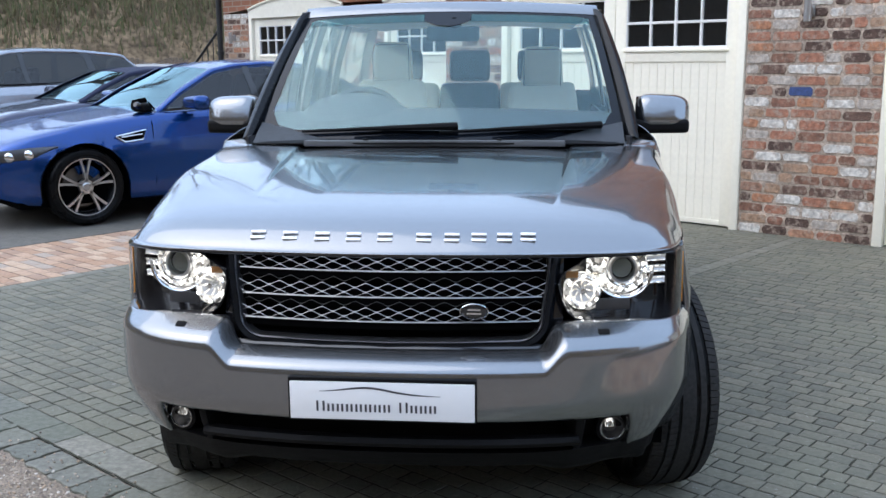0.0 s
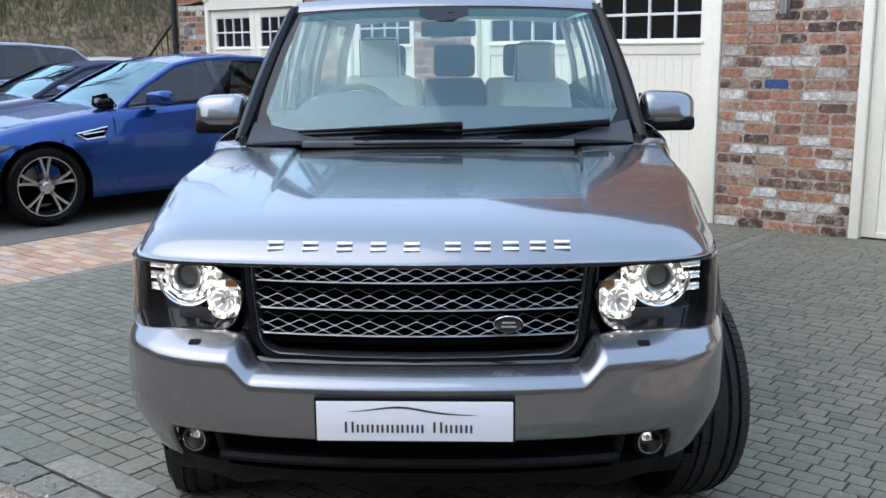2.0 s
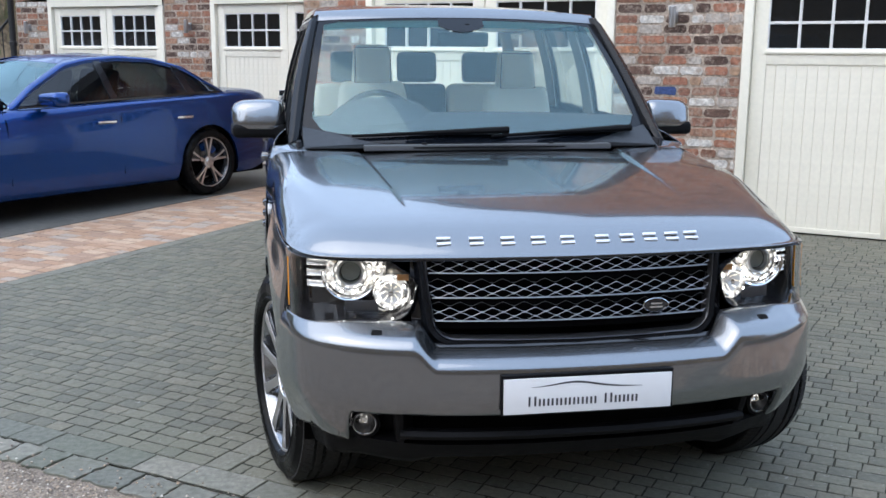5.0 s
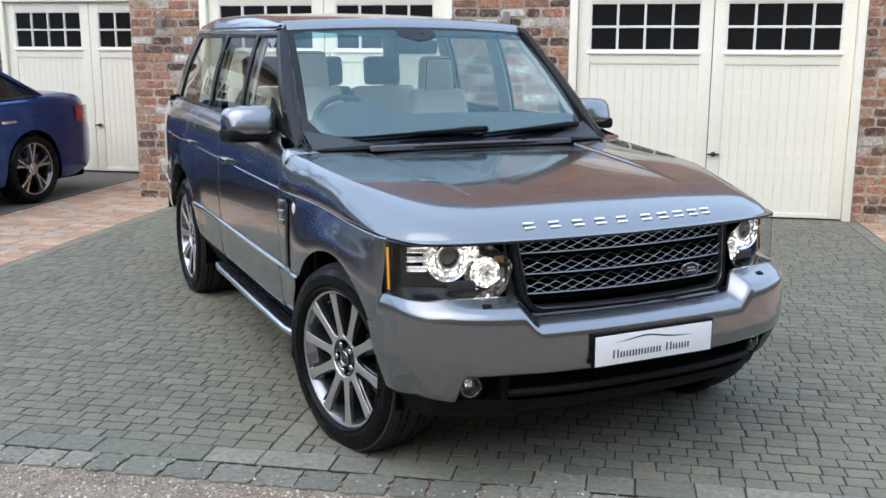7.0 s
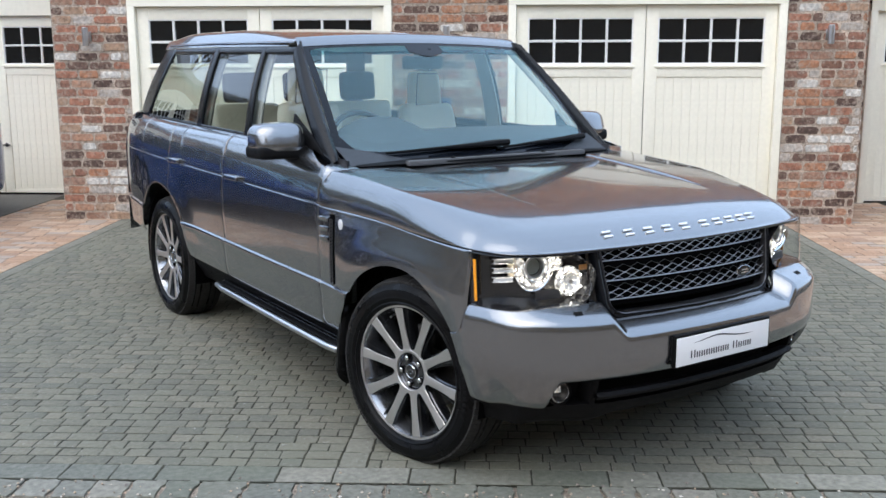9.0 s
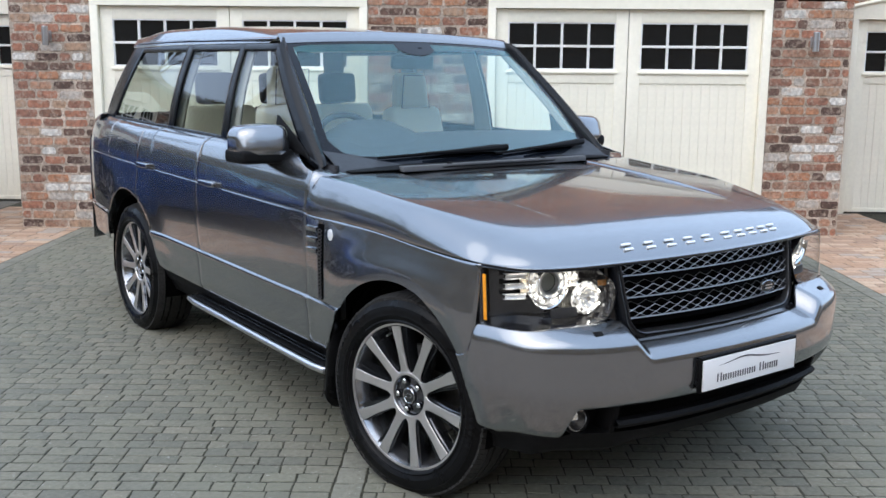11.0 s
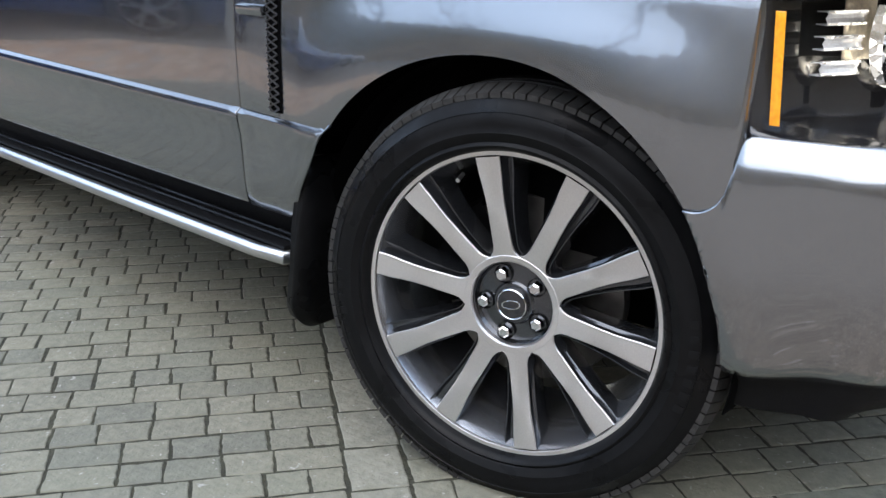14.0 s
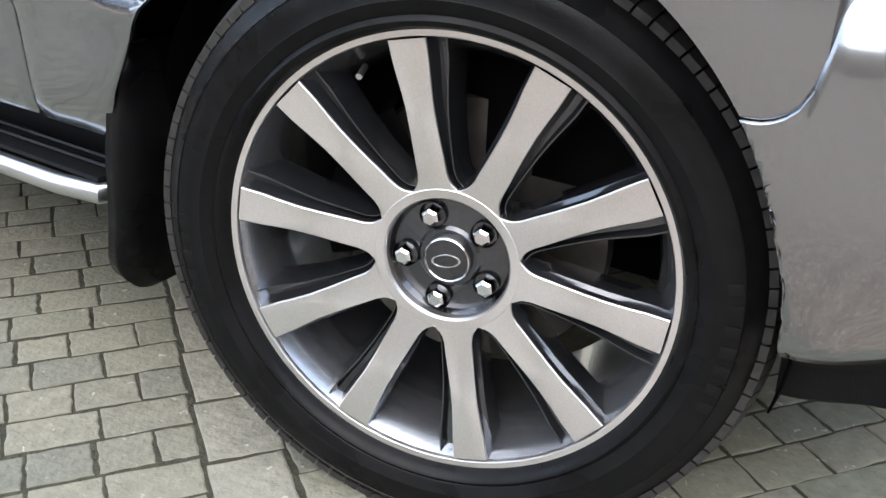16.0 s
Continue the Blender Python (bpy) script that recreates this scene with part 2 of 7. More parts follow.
M_WHITE = mat("white_glazing_bar_paint", (0.8, 0.79, 0.76), 0.45, grain=0.03)
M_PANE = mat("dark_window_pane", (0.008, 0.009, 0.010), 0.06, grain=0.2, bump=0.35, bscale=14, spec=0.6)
M_MORTAR = mat("lime_mortar", (0.42, 0.34, 0.27), 0.95, grain=0.4, scale=45, bump=0.8, bscale=90, stain=0.3)
M_SOFT = mat("navy_hood_fabric", (0.012, 0.018, 0.05), 0.85, grain=0.2, scale=200, bump=0.3, bscale=400)
M_IRON = mat("black_iron", (0.02, 0.02, 0.02), 0.5, grain=0.2)
M_JOINT = mat("sandy_joint_soil", (0.030, 0.029, 0.017), 0.98, grain=0.4, scale=60, bump=0.6, bscale=150, stain=0.3)
M_GRAVELBED = mat("gravel_bed", (0.27, 0.22, 0.17), 0.98, grain=0.5, scale=140, bump=1.0, bscale=160, stain=0.25)
M_BRICK = piece_mat("reclaimed_brick", [(0.0, (0.34, 0.152, 0.095)), (0.12, (0.25, 0.12, 0.08)), (0.22, (0.38, 0.18, 0.10)), (0.31, (0.20, 0.10, 0.065)),
    (0.41, (0.30, 0.17, 0.115)), (0.50, (0.085, 0.05, 0.038)), (0.62, (0.36, 0.23, 0.15)), (0.70, (0.62, 0.59, 0.54)), (0.80, (0.45, 0.40, 0.35)), (0.86, (0.13, 0.075, 0.055)), (0.93, (0.58, 0.55, 0.50)), (0.965, (0.40, 0.22, 0.14))],
    grain=0.45, scale=28, bump=0.6, bscale=60)
n_, l_ = M_BRICK.node_tree.nodes, M_BRICK.node_tree.links
b_in = n_["Principled BSDF"].inputs["Base Color"]
src = b_in.links[0].from_socket
g_ = n_.new("ShaderNodeNewGeometry")
t_ = n_.new("ShaderNodeTexNoise")
t_.inputs["Scale"].default_value, t_.inputs["Detail"].default_value, t_.inputs["Roughness"].default_value = 17, 8, 0.7
l_.new(g_.outputs["Position"], t_.inputs["Vector"])
r_ = n_.new("ShaderNodeMapRange")
r_.inputs["From Min"].default_value, r_.inputs["From Max"].default_value, r_.inputs["To Max"].default_value = 0.50, 0.66, 0.85
l_.new(t_.outputs["Fac"], r_.inputs["Value"])
x_ = n_.new("ShaderNodeMix")
x_.data_type = "RGBA"
x_.inputs["B"].default_value = (0.42, 0.33, 0.26, 1)
l_.new(r_.outputs[0], x_.inputs["Factor"])
l_.new(src, x_.inputs["A"])
l_.new(x_.outputs["Result"], b_in)
M_BLUEBRICK = mat("blue_glazed_brick", (0.04, 0.07, 0.19), 0.45, grain=0.35, scale=40, bump=0.3)
M_BORDER = piece_mat("pale_border_slab", [(0.0, (0.182, 0.176, 0.138)), (0.35, (0.196, 0.188, 0.148)), (0.7, (0.168, 0.163, 0.128))], grain=0.22, scale=35, moss=(0.165, 0.165, 0.12), scuff=0.6)
M_SETT = piece_mat("grey_sett", [(0.0, (0.150, 0.143, 0.108)), (0.2, (0.162, 0.156, 0.117)), (0.4, (0.130, 0.127, 0.099)), (0.6, (0.170, 0.161, 0.121)), (0.8, (0.147, 0.142, 0.110)), (0.93, (0.183, 0.170, 0.127))],
    grain=0.20, scale=45, bump=0.42, bscale=90, moss=(0.172, 0.174, 0.125), scuff=0.55)
M_ORANGE = piece_mat("orange_brick_paver", [(0.0, (0.40, 0.25, 0.16)), (0.25, (0.46, 0.31, 0.21)), (0.5, (0.35, 0.23, 0.16)), (0.7, (0.50, 0.36, 0.25)), (0.88, (0.38, 0.31, 0.25))], grain=0.22, scale=40)
M_KERB = piece_mat("pale_edging_sett", [(0.0, (0.175, 0.172, 0.142)), (0.3, (0.215, 0.208, 0.172)), (0.6, (0.145, 0.148, 0.122)), (0.85, (0.24, 0.225, 0.185))], grain=0.3, scale=35, moss=(0.13, 0.14, 0.09))
M_PEBBLE = piece_mat("gravel_stone", [(0.0, (0.42, 0.34, 0.26)), (0.2, (0.32, 0.26, 0.20)), (0.4, (0.54, 0.46, 0.38)), (0.6, (0.23, 0.19, 0.16)), (0.8, (0.46, 0.34, 0.24)), (0.93, (0.66, 0.61, 0.54))], grain=0.25, scale=120, bump=0.2)
M_BARK = mat("bark", (0.07, 0.055, 0.042), 0.95, grain=0.4, scale=20, bump=0.8, bscale=40)
M_GRASS = piece_mat("dry_grass", [(0.0, (0.150, 0.140, 0.062)), (0.3, (0.175, 0.140, 0.075)), (0.55, (0.120, 0.130, 0.052)), (0.8, (0.180, 0.132, 0.078))], grain=0.2, scale=8, bump=0.0)
M_BANK = mat("earth_bank", (0.19, 0.135, 0.080), 0.98, grain=0.6, scale=9, bump=1.0, bscale=6, stain=0.5)
M_SLATE = mat("roof_slate", (0.17, 0.185, 0.20), 0.7, grain=0.25, scale=30, bump=0.4, bscale=20)
M_ASPHALT = mat("asphalt", (0.13, 0.125, 0.11), 0.93, grain=0.3, scale=200, bump=0.5, bscale=300, stain=0.15)

# ------------------------------------------------------------ mesh helpers


def link(name, verts, faces, material=None, parent=None, label="", smooth=35):
    me = bpy.data.meshes.new(name)
    me.from_pydata([tuple(map(float, v)) for v in verts], [], faces)
    if material:
        me.materials.append(material)
    if smooth:
        me.shade_smooth()
        me.set_sharp_from_angle(angle=radians(smooth))
    ob = new(name, me)
    ob.parent = parent
    return tagged(ob, label=label)


def part(name, bm, material, parent=None, label="", smooth=35):
    bmesh.ops.remove_doubles(bm, verts=bm.verts, dist=1e-5)
    bmesh.ops.dissolve_degenerate(bm, edges=bm.edges, dist=1e-5)
    bmesh.ops.recalc_face_normals(bm, faces=bm.faces)
    me = bpy.data.meshes.new(name)
    bm.to_mesh(me)
    bm.free()
    me.materials.append(material)
    if smooth:
        me.shade_smooth()
        me.set_sharp_from_angle(angle=radians(smooth))
    ob = new(name, me)
    ob.parent = parent
    return tagged(ob, label=label)


def add_grid(bm, P, close_u=False):
    P = np.asarray(P, float)
    nu, nv = P.shape[:2]
    V = [[bm.verts.new(P[i, j]) for j in range(nv)] for i in range(nu)]
    for i in range(nu if close_u else nu - 1):
        for j in range(nv - 1):
            a, b = V[i], V[(i + 1) % nu]
            bm.faces.new((a[j], b[j], b[j + 1], a[j + 1]))
    return V


def face_out(ob, ref=(0.0, 2.4, 0.8)):
    """Turns an open surface so that its normals point away from ref."""
    me = ob.data
    n = sum((p.normal * p.area for p in me.polygons), Vector())
    c = sum((v.co for v in me.vertices), Vector()) / len(me.vertices)
    if n.dot(c - Vector(ref)) < 0:
        me.flip_normals()
    return ob


def sheet(name, P, material, parent=None, label="", thick=0.004, smooth=35):
    """A bent panel with thickness, from a grid of points."""
    bm = bmesh.new()
    add_grid(bm, P)
    ob = face_out(part(name, bm, material, parent, label, smooth))
    if thick:
        s = ob.modifiers.new("thickness", "SOLIDIFY")
        s.thickness, s.offset = thick, 0.0
        s = ob.modifiers.new("crisp_rim", "WEIGHTED_NORMAL")
        s.mode, s.weight, s.keep_sharp = "FACE_AREA", 100, True
    return ob


def add_box(bm, x0, x1, y0, y1, z0, z1, bevel=0.0, m=None, seg=2):
    b2 = bmesh.new()
    bmesh.ops.create_cube(b2, size=1, matrix=Matrix.Translation(((x0 + x1) / 2, (y0 + y1) / 2, (z0 + z1) / 2)) @ Matrix.Diagonal((abs(x1 - x0), abs(y1 - y0), abs(z1 - z0), 1)))
    if bevel:
        bmesh.ops.bevel(b2, geom=b2.edges[:], offset=bevel, segments=seg, profile=0.6, affect="EDGES")
    if m is not None:
        b2.transform(m)
    me = bpy.data.meshes.new("tmp")
    b2.to_mesh(me)
    b2.free()
    bm.from_mesh(me)
    bpy.data.meshes.remove(me)


def box(name, x0, x1, y0, y1, z0, z1, material, parent=None, label="", bevel=0.0, m=None, seg=2):
    bm = bmesh.new()
    add_box(bm, x0, x1, y0, y1, z0, z1, bevel, m, seg)
    return part(name, bm, material, parent, label)


def add_tube(bm, pts, r, n=8, close=False):
    pts = [Vector(p) for p in pts]
    rows = []
    up = Vector((0, 0, 1))
    for i, p in enumerate(pts):
        a, b = pts[max(i - 1, 0)], pts[min(i + 1, len(pts) - 1)]
        if close:
            a, b = pts[i - 1], pts[(i + 1) % len(pts)]
        d = (b - a).normalized()
        s = d.cross(up)
        s = s.normalized() if s.length > 1e-3 else Vector((1, 0, 0))
        t = s.cross(d)
        rr = r[i] if isinstance(r, (list, tuple)) else r
        rows.append([p + rr * (math.cos(2 * math.pi * k / n) * s + math.sin(2 * math.pi * k / n) * t) for k in range(n + 1)])
    add_grid(bm, [[tuple(v) for v in row] for row in rows], close)
    if not close:
        for row in (rows[0], rows[-1]):
            bm.faces.new([bm.verts.new(v) for v in row[:-1]])


def tube(name, pts, r, material, parent=None, label="", n=8, close=False):
    bm = bmesh.new()
    add_tube(bm, pts, r, n, close)
    return part(name, bm, material, parent, label)


def add_lathe(bm, prof, n=48, m=None):
    """Turns a profile of (radius, height) round the local z axis."""
    P = [[(r * math.cos(2 * math.pi * k / n), r * math.sin(2 * math.pi * k / n), h) for r, h in prof] for k in range(n)]
    V = add_grid(bm, P, True)
    if m is not None:
        bmesh.ops.transform(bm, matrix=m, verts=[v for row in V for v in row])


def lathe(name, prof, material, parent=None, label="", n=48, m=None, smooth=30):
    bm = bmesh.new()
    add_lathe(bm, prof, n, m)
    return part(name, bm, material, parent, label, smooth)


def thing(name, m, label, category, group="", kind=""):
    e = new(name)
    e.empty_display_size = 0.2
    e.matrix_world = m
    return tagged(e, label, category, group, kind)


def lerp(a, b, f):
    return a + (b - a) * f


def curve(x, xs, ys):
    """Smooth interpolation through the given points, without overshoot."""
    if x <= xs[0]:
        return ys[0]
    if x >= xs[-1]:
        return ys[-1]
    i = max(k for k in range(len(xs) - 1) if xs[k] <= x)

    def tilt(k):
        if k == 0 or k == len(xs) - 1:
            j = min(k, len(xs) - 2)
            return (ys[j + 1] - ys[j]) / (xs[j + 1] - xs[j])
        a, b = (ys[k] - ys[k - 1]) / (xs[k] - xs[k - 1]), (ys[k + 1] - ys[k]) / (xs[k + 1] - xs[k])
        return 0.0 if a * b <= 0 else 2 * a * b / (a + b)

    h = xs[i + 1] - xs[i]
    t = (x - xs[i]) / h
    return ys[i] * (1 + 2 * t) * (1 - t) ** 2 + tilt(i) * h * t * (1 - t) ** 2 + ys[i + 1] * t * t * (3 - 2 * t) + tilt(i + 1) * h * t * t * (t - 1)


def smooth01(a, b, x):
    f = min(1, max(0, (x - a) / (b - a)))
    return f * f * (3 - 2 * f)


# ------------------------------------------------------------ ground and paving (frame of the paving courses)
PAVE = pose(0, 0, 0, 0, 0, -34)
rng = random.Random(7)

ground = link("ground", [(-2500, -2500, -0.02), (2500, -2500, -0.02), (2500, 2500, -0.02), (-2500, 2500, -0.02)], [(0, 1, 2, 3)], M_BANK, smooth=0)
tagged(ground, "brown earth ground with leaf litter", "ground", kind="structure")


def flat(name, a0, a1, b0, b1, z, material, label, category):
    ob = link(name, [(a0, b0, z), (a1, b0, z), (a1, b1, z), (a0, b1, z)], [(0, 1, 2, 3)], material, smooth=0)
    ob.matrix_world = PAVE
    return tagged(ob, label, category, kind="structure")


pavement = flat("pavement", -5.98, 8.0, -0.132, 9.5, -0.0028, M_JOINT, "grey granite sett forecourt with sandy mossy joints", "pavement")
drive = flat("gravel_drive", -30, 30, -14, -0.132, -0.010, M_GRAVELBED, "beige pea gravel drive beside the sett edging", "gravel drive")
yard = flat("yard", -30, -5.98, -0.132, 16, -0.008, M_ASPHALT, "worn grey tarmac yard under parked cars", "yard")


def block_geo(l, w, top, j=0.0032, fine=False):
    """A worn block, its edges rounded and its outline a little uneven: vertices and faces."""
    r = rng
    hl, hw = l / 2, w / 2
    c = 0.0034
    v, f = [], []
    base = [(-hl, -hw), (hl, -hw), (hl, hw), (-hl, hw)]
    base = [(x + r.uniform(-j, j) * 0.6, y + r.uniform(-j, j) * 0.6) for x, y in base]
    mid = []
    for k in range(4):
        (x0, y0), (x1, y1) = base[k], base[(k + 1) % 4]
        mid.append((x0, y0))
        for q in ((0.2, 0.4, 0.6, 0.8) if fine else (0.5,)):
            mid.append((lerp(x0, x1, q) + r.uniform(-j, j) * 0.5, lerp(y0, y1, q) + r.uniform(-j, j) * 0.5))
    n = len(mid)
    for ins, z in ((0.0, -0.03), (0.0, top - c * 0.8), (c * 0.35, top - c * 0.2), (c * 1.1, top)):
        for x, y in mid:
            v.append((x - ins * max(-1, min(1, x / (hl - 0.012))), y - ins * max(-1, min(1, y / (hw - 0.012))), z))
    for lay in range(3):
        for k in range(n):
            a, b = lay * n + k, lay * n + (k + 1) % n
            f.append((a, b, b + n, a + n))
    f.append(tuple(range(3 * n, 4 * n)))
    return v, f


def lay_course(a0, a1, b, lens, gap, out, phase=0.0):
    """Fills one course with blocks: (centre a, centre b, length)."""
    a = a0 - phase
    while a < a1:
        l = rng.choice(lens)
        if a + l - a0 < 0.035:
            l += 0.04
        if a1 - a - l < 0.035:
            l = a1 - a
        s, e = max(a, a0), min(a + l, a1)
        if e - s > 0.02:
            out.append(((s + e) / 2, b, e - s - gap))
        a += l


def paving(name, blocks, width, material, parent, near, label="", top=0.0, wob=0.0014, rough_edge=0.0036):
    """The nearest blocks as pieces of their own on shared meshes, the others joined."""
    loose = [b for b in blocks if near(b)]
    loose.sort(key=lambda b: (b[0] + 0.9) ** 2 + (b[1] + 0.1) ** 2)
    loose = loose[:295]
    chosen = set(id(b) for b in loose)
    pool = {}
    for b in loose:
        key = round(b[2], 3)
        if key not in pool:
            pool[key] = []
            for _ in range(2):
                v, f = block_geo(key, width, top, rough_edge, True)
                me = bpy.data.meshes.new(name)
                me.from_pydata(v, [], f)
                me.materials.append(material)
                me.shade_flat()
                pool[key].append(me)
        o = new(name, rng.choice(pool[key]))
        o.parent = parent
        o.matrix_basis = pose(b[0], b[1], rng.uniform(-wob, wob * 0.6), rng.uniform(-0.35, 0.35), rng.uniform(-0.35, 0.35), rng.uniform(-0.8, 0.8))
    V, F = [], []
    for b in blocks:
        if id(b) in chosen:
            continue
        v, f = block_geo(b[2], width, top, rough_edge)
        n, dz, rot = len(V), rng.uniform(-wob, wob * 0.6), radians(rng.uniform(-1.2, 1.2))
        c, s = math.cos(rot), math.sin(rot)
        V += [(b[0] + x * c - y * s, b[1] + x * s + y * c, z + dz) for x, y, z in v]
        F += [tuple(i + n for i in q) for q in f]
    if V:
        o = link(name + "_field", V, F, material, parent, label, smooth=20)
        tagged(o, kind="stuff")


# edging: a course of slabs and a course of cube setts along the gravel
slabs, cubes = [], []
lay_course(-7, 6, -0.055, (0.18, 0.22, 0.26, 0.2, 0.3), 0.007, slabs)
lay_course(-7, 6, -0.212, (0.13, 0.15, 0.17, 0.14, 0.19), 0.020, cubes)
setts, pale, orange = [], [], []
b = 0.0577
row = 0
while b < 7.6:
    for a0, a1 in ((-4.50, -1.50), (-1.38, 1.95)):
        if b < 7.1:
            lay_course(a0 + (0.034 * b if a0 > -2 else 0), a1 + (0.034 * b if a1 < 0 else 0), b, (0.092, 0.110, 0.084, 0.122, 0.098, 0.134, 0.104), 0.0056, setts, rng.uniform(0, 0.1))
    b += 0.0834
    row += 1
for a, dest, slope in ((-4.56, pale, 0.0), (-1.44, pale, 0.034), (2.01, pale, 0.0)):
    b = 0.018
    while b < 7.0:
        l = 0.155
        dest.append((a + slope * (b + l / 2), b + l / 2, 0.108))
        b += l
for a0, a1 in ((-5.95, -4.62), (2.07, 3.6)):
    b = 0.06
    while b < 7.6:
        lay_course(a0, a1, b, (0.2, 0.2, 0.21), 0.008, orange, rng.choice((0.0, 0.1)))
        b += 0.104
NEAR = lambda q: -3.2 < q[0] < 1.6 and q[1] < 2.4
for o, blocks, w, m, lab in (("sett", setts, 0.0766, M_SETT, "grey-green granite setts in courses"), ("edging_slab", slabs, 0.139, M_KERB, "grey stone edging slabs"), ("cube_sett", cubes, 0.15, M_KERB, "worn cube sett edging"),
        ("border_sett", pale, 0.15, M_BORDER, "pale border setts"), ("brick_paver", orange, 0.096, M_ORANGE, "orange brick pavers")):
    holder = tagged(new(o + "_paving"), lab, "paving", kind="structure")
    holder.matrix_world = PAVE
    paving(o, blocks, w, m, holder, NEAR, lab, rough_edge=0.016 if o == "cube_sett" else 0.0036)

# loose gravel
r = np.random.default_rng(3)
N = 15000
ga, gb = r.uniform(-4.2, 2.5, N), -0.30 - np.abs(r.normal(0, 0.62, N))
stray = r.random(N) < 0.03
gb[stray] = -0.31 + np.abs(r.normal(0, 0.10, stray.sum()))
size = r.uniform(0.0035, 0.0085, N)
octa = np.array([(1, 0, 0), (0, 1, 0), (-1, 0, 0), (0, -1, 0), (0, 0, 0.7), (0, 0, -0.7)], float)
V = octa[None] * size[:, None, None] * r.uniform(0.6, 1.3, (N, 6, 1))
ang = r.uniform(0, 6.28, N)
c, s = np.cos(ang)[:, None], np.sin(ang)[:, None]
V = np.stack([V[..., 0] * c - V[..., 1] * s + ga[:, None], V[..., 0] * s + V[..., 1] * c + gb[:, None], V[..., 2] + (size * 0.3 - 0.010 + np.where(stray, 0.012, 0))[:, None]], -1).reshape(-1, 3)
F = [(i * 6 + a, i * 6 + b, i * 6 + e) for i in range(N) for a, b, e in ((0, 1, 4), (1, 2, 4), (2, 3, 4), (3, 0, 4), (1, 0, 5), (2, 1, 5), (3, 2, 5), (0, 3, 5))]
pebbles = link("gravel", V, F, M_PEBBLE, smooth=0)
pebbles.matrix_world = PAVE
tagged(pebbles, "loose beige and brown gravel stones", "gravel", kind="stuff")

# ------------------------------------------------------------ garage block
WALL = pose(0, 0, 0, 0, 0, -35)
D0, D1, DE = 6.12, 7.95, 7.65   # fronts of the middle block and of the wings
H0 = 2.95
DOORS = [(-4.54, -1.91, D0), (-0.77, 1.89, D0), (-8.12, -5.66, D1), (-11.20, -8.96, D1), (3.22, 5.8, DE)]
HEAD = 2.19                   # springing of the door heads
RISE = 0.16


def head_z(s, a, b):
    f = (s - a) / (b - a) * 2 - 1
    return HEAD + RISE * (1 - f * f)


def wall_panel(name, s0, s1, d, z0, z1, material, label):
    bm = bmesh.new()
    add_box(bm, s0, s1, d + 0.004, d + 0.26, z0, z1)
    ob = part(name, bm, material, None, "", smooth=0)
    ob.matrix_world = WALL
    return tagged(ob, label, "wall", kind="structure")


# piers: mortar core, bricks laid on it further down
PIERS = [(-5.32, -4.54, D0), (-1.91, -0.77, D0), (1.89, 2.65, D0), (-8.96, -8.12, D1), (-11.90, -11.20, D1), (-5.66, -5.32, D1), (2.65, 3.22, DE)]
pier_walls = []
for n, (a, b_, d) in enumerate(PIERS):
    pier_walls.append(wall_panel(f"wall_pier_{n + 1}", a, b_, d, -0.02, HEAD + 0.02, M_MORTAR, "brick pier of reclaimed red, brown and whitewashed bricks"))

# upper walls over the doors, in running brickwork
M_COURSES = mat("far_brickwork", (0.34, 0.15, 0.09), 0.9, bump=0.4, bscale=50)
nn, ll = M_COURSES.node_tree.nodes, M_COURSES.node_tree.links
tc = nn.new("ShaderNodeTexCoord")
mp = nn.new("ShaderNodeMapping")
mp.inputs["Rotation"].default_value = (radians(90), 0, 0)
bt = nn.new("ShaderNodeTexBrick")
bt.inputs["Color1"].default_value, bt.inputs["Color2"].default_value, bt.inputs["Mortar"].default_value = (0.42, 0.17, 0.09, 1), (0.20, 0.09, 0.06, 1), (0.36, 0.29, 0.22, 1)
bt.inputs["Scale"].default_value, bt.inputs["Brick Width"].default_value, bt.inputs["Row Height"].default_value, bt.inputs["Mortar Size"].default_value = 1.0, 0.235, 0.0865, 0.009
ll.new(tc.outputs["Object"], mp.inputs["Vector"])
ll.new(mp.outputs[0], bt.inputs["Vector"])
ll.new(bt.outputs["Color"], nn["Principled BSDF"].inputs["Base Color"])


APEX, GABLE = -1.335, 2.5     # ridge line and rise of the gabled middle block


def gable_z(s):
    return H0 + GABLE * (1 - abs(s - APEX) / 3.985)


def upper_wall(name, s0, s1, d, doors, top):
    """The wall over the doors, cut to their arched heads; top is a height or a function of s."""
    bm = bmesh.new()
    cuts = [s0, APEX] if callable(top) else [s0]
    for a, b_ in doors:
        cuts += list(np.linspace(a, b_, 15))
    cuts = sorted(set(cuts + [s1]))
    low = []
    for s in cuts:
        z = HEAD + 0.02
        for a, b_ in doors:
            if a <= s <= b_:
                z = head_z(s, a, b_) + 0.10
        low.append(z)
    for y in (d, d + 0.26):
        add_grid(bm, [[(s, y, z), (s, y, top(s) if callable(top) else top)] for s, z in zip(cuts, low)])
    add_grid(bm, [[(s, d, z), (s, d + 0.26, z)] for s, z in zip(cuts, low)])
    ob = part(name, bm, M_COURSES, None, "", smooth=0)
    ob.matrix_world = WALL
    return tagged(ob, "upper brick wall over arched garage doors", "wall", kind="structure")


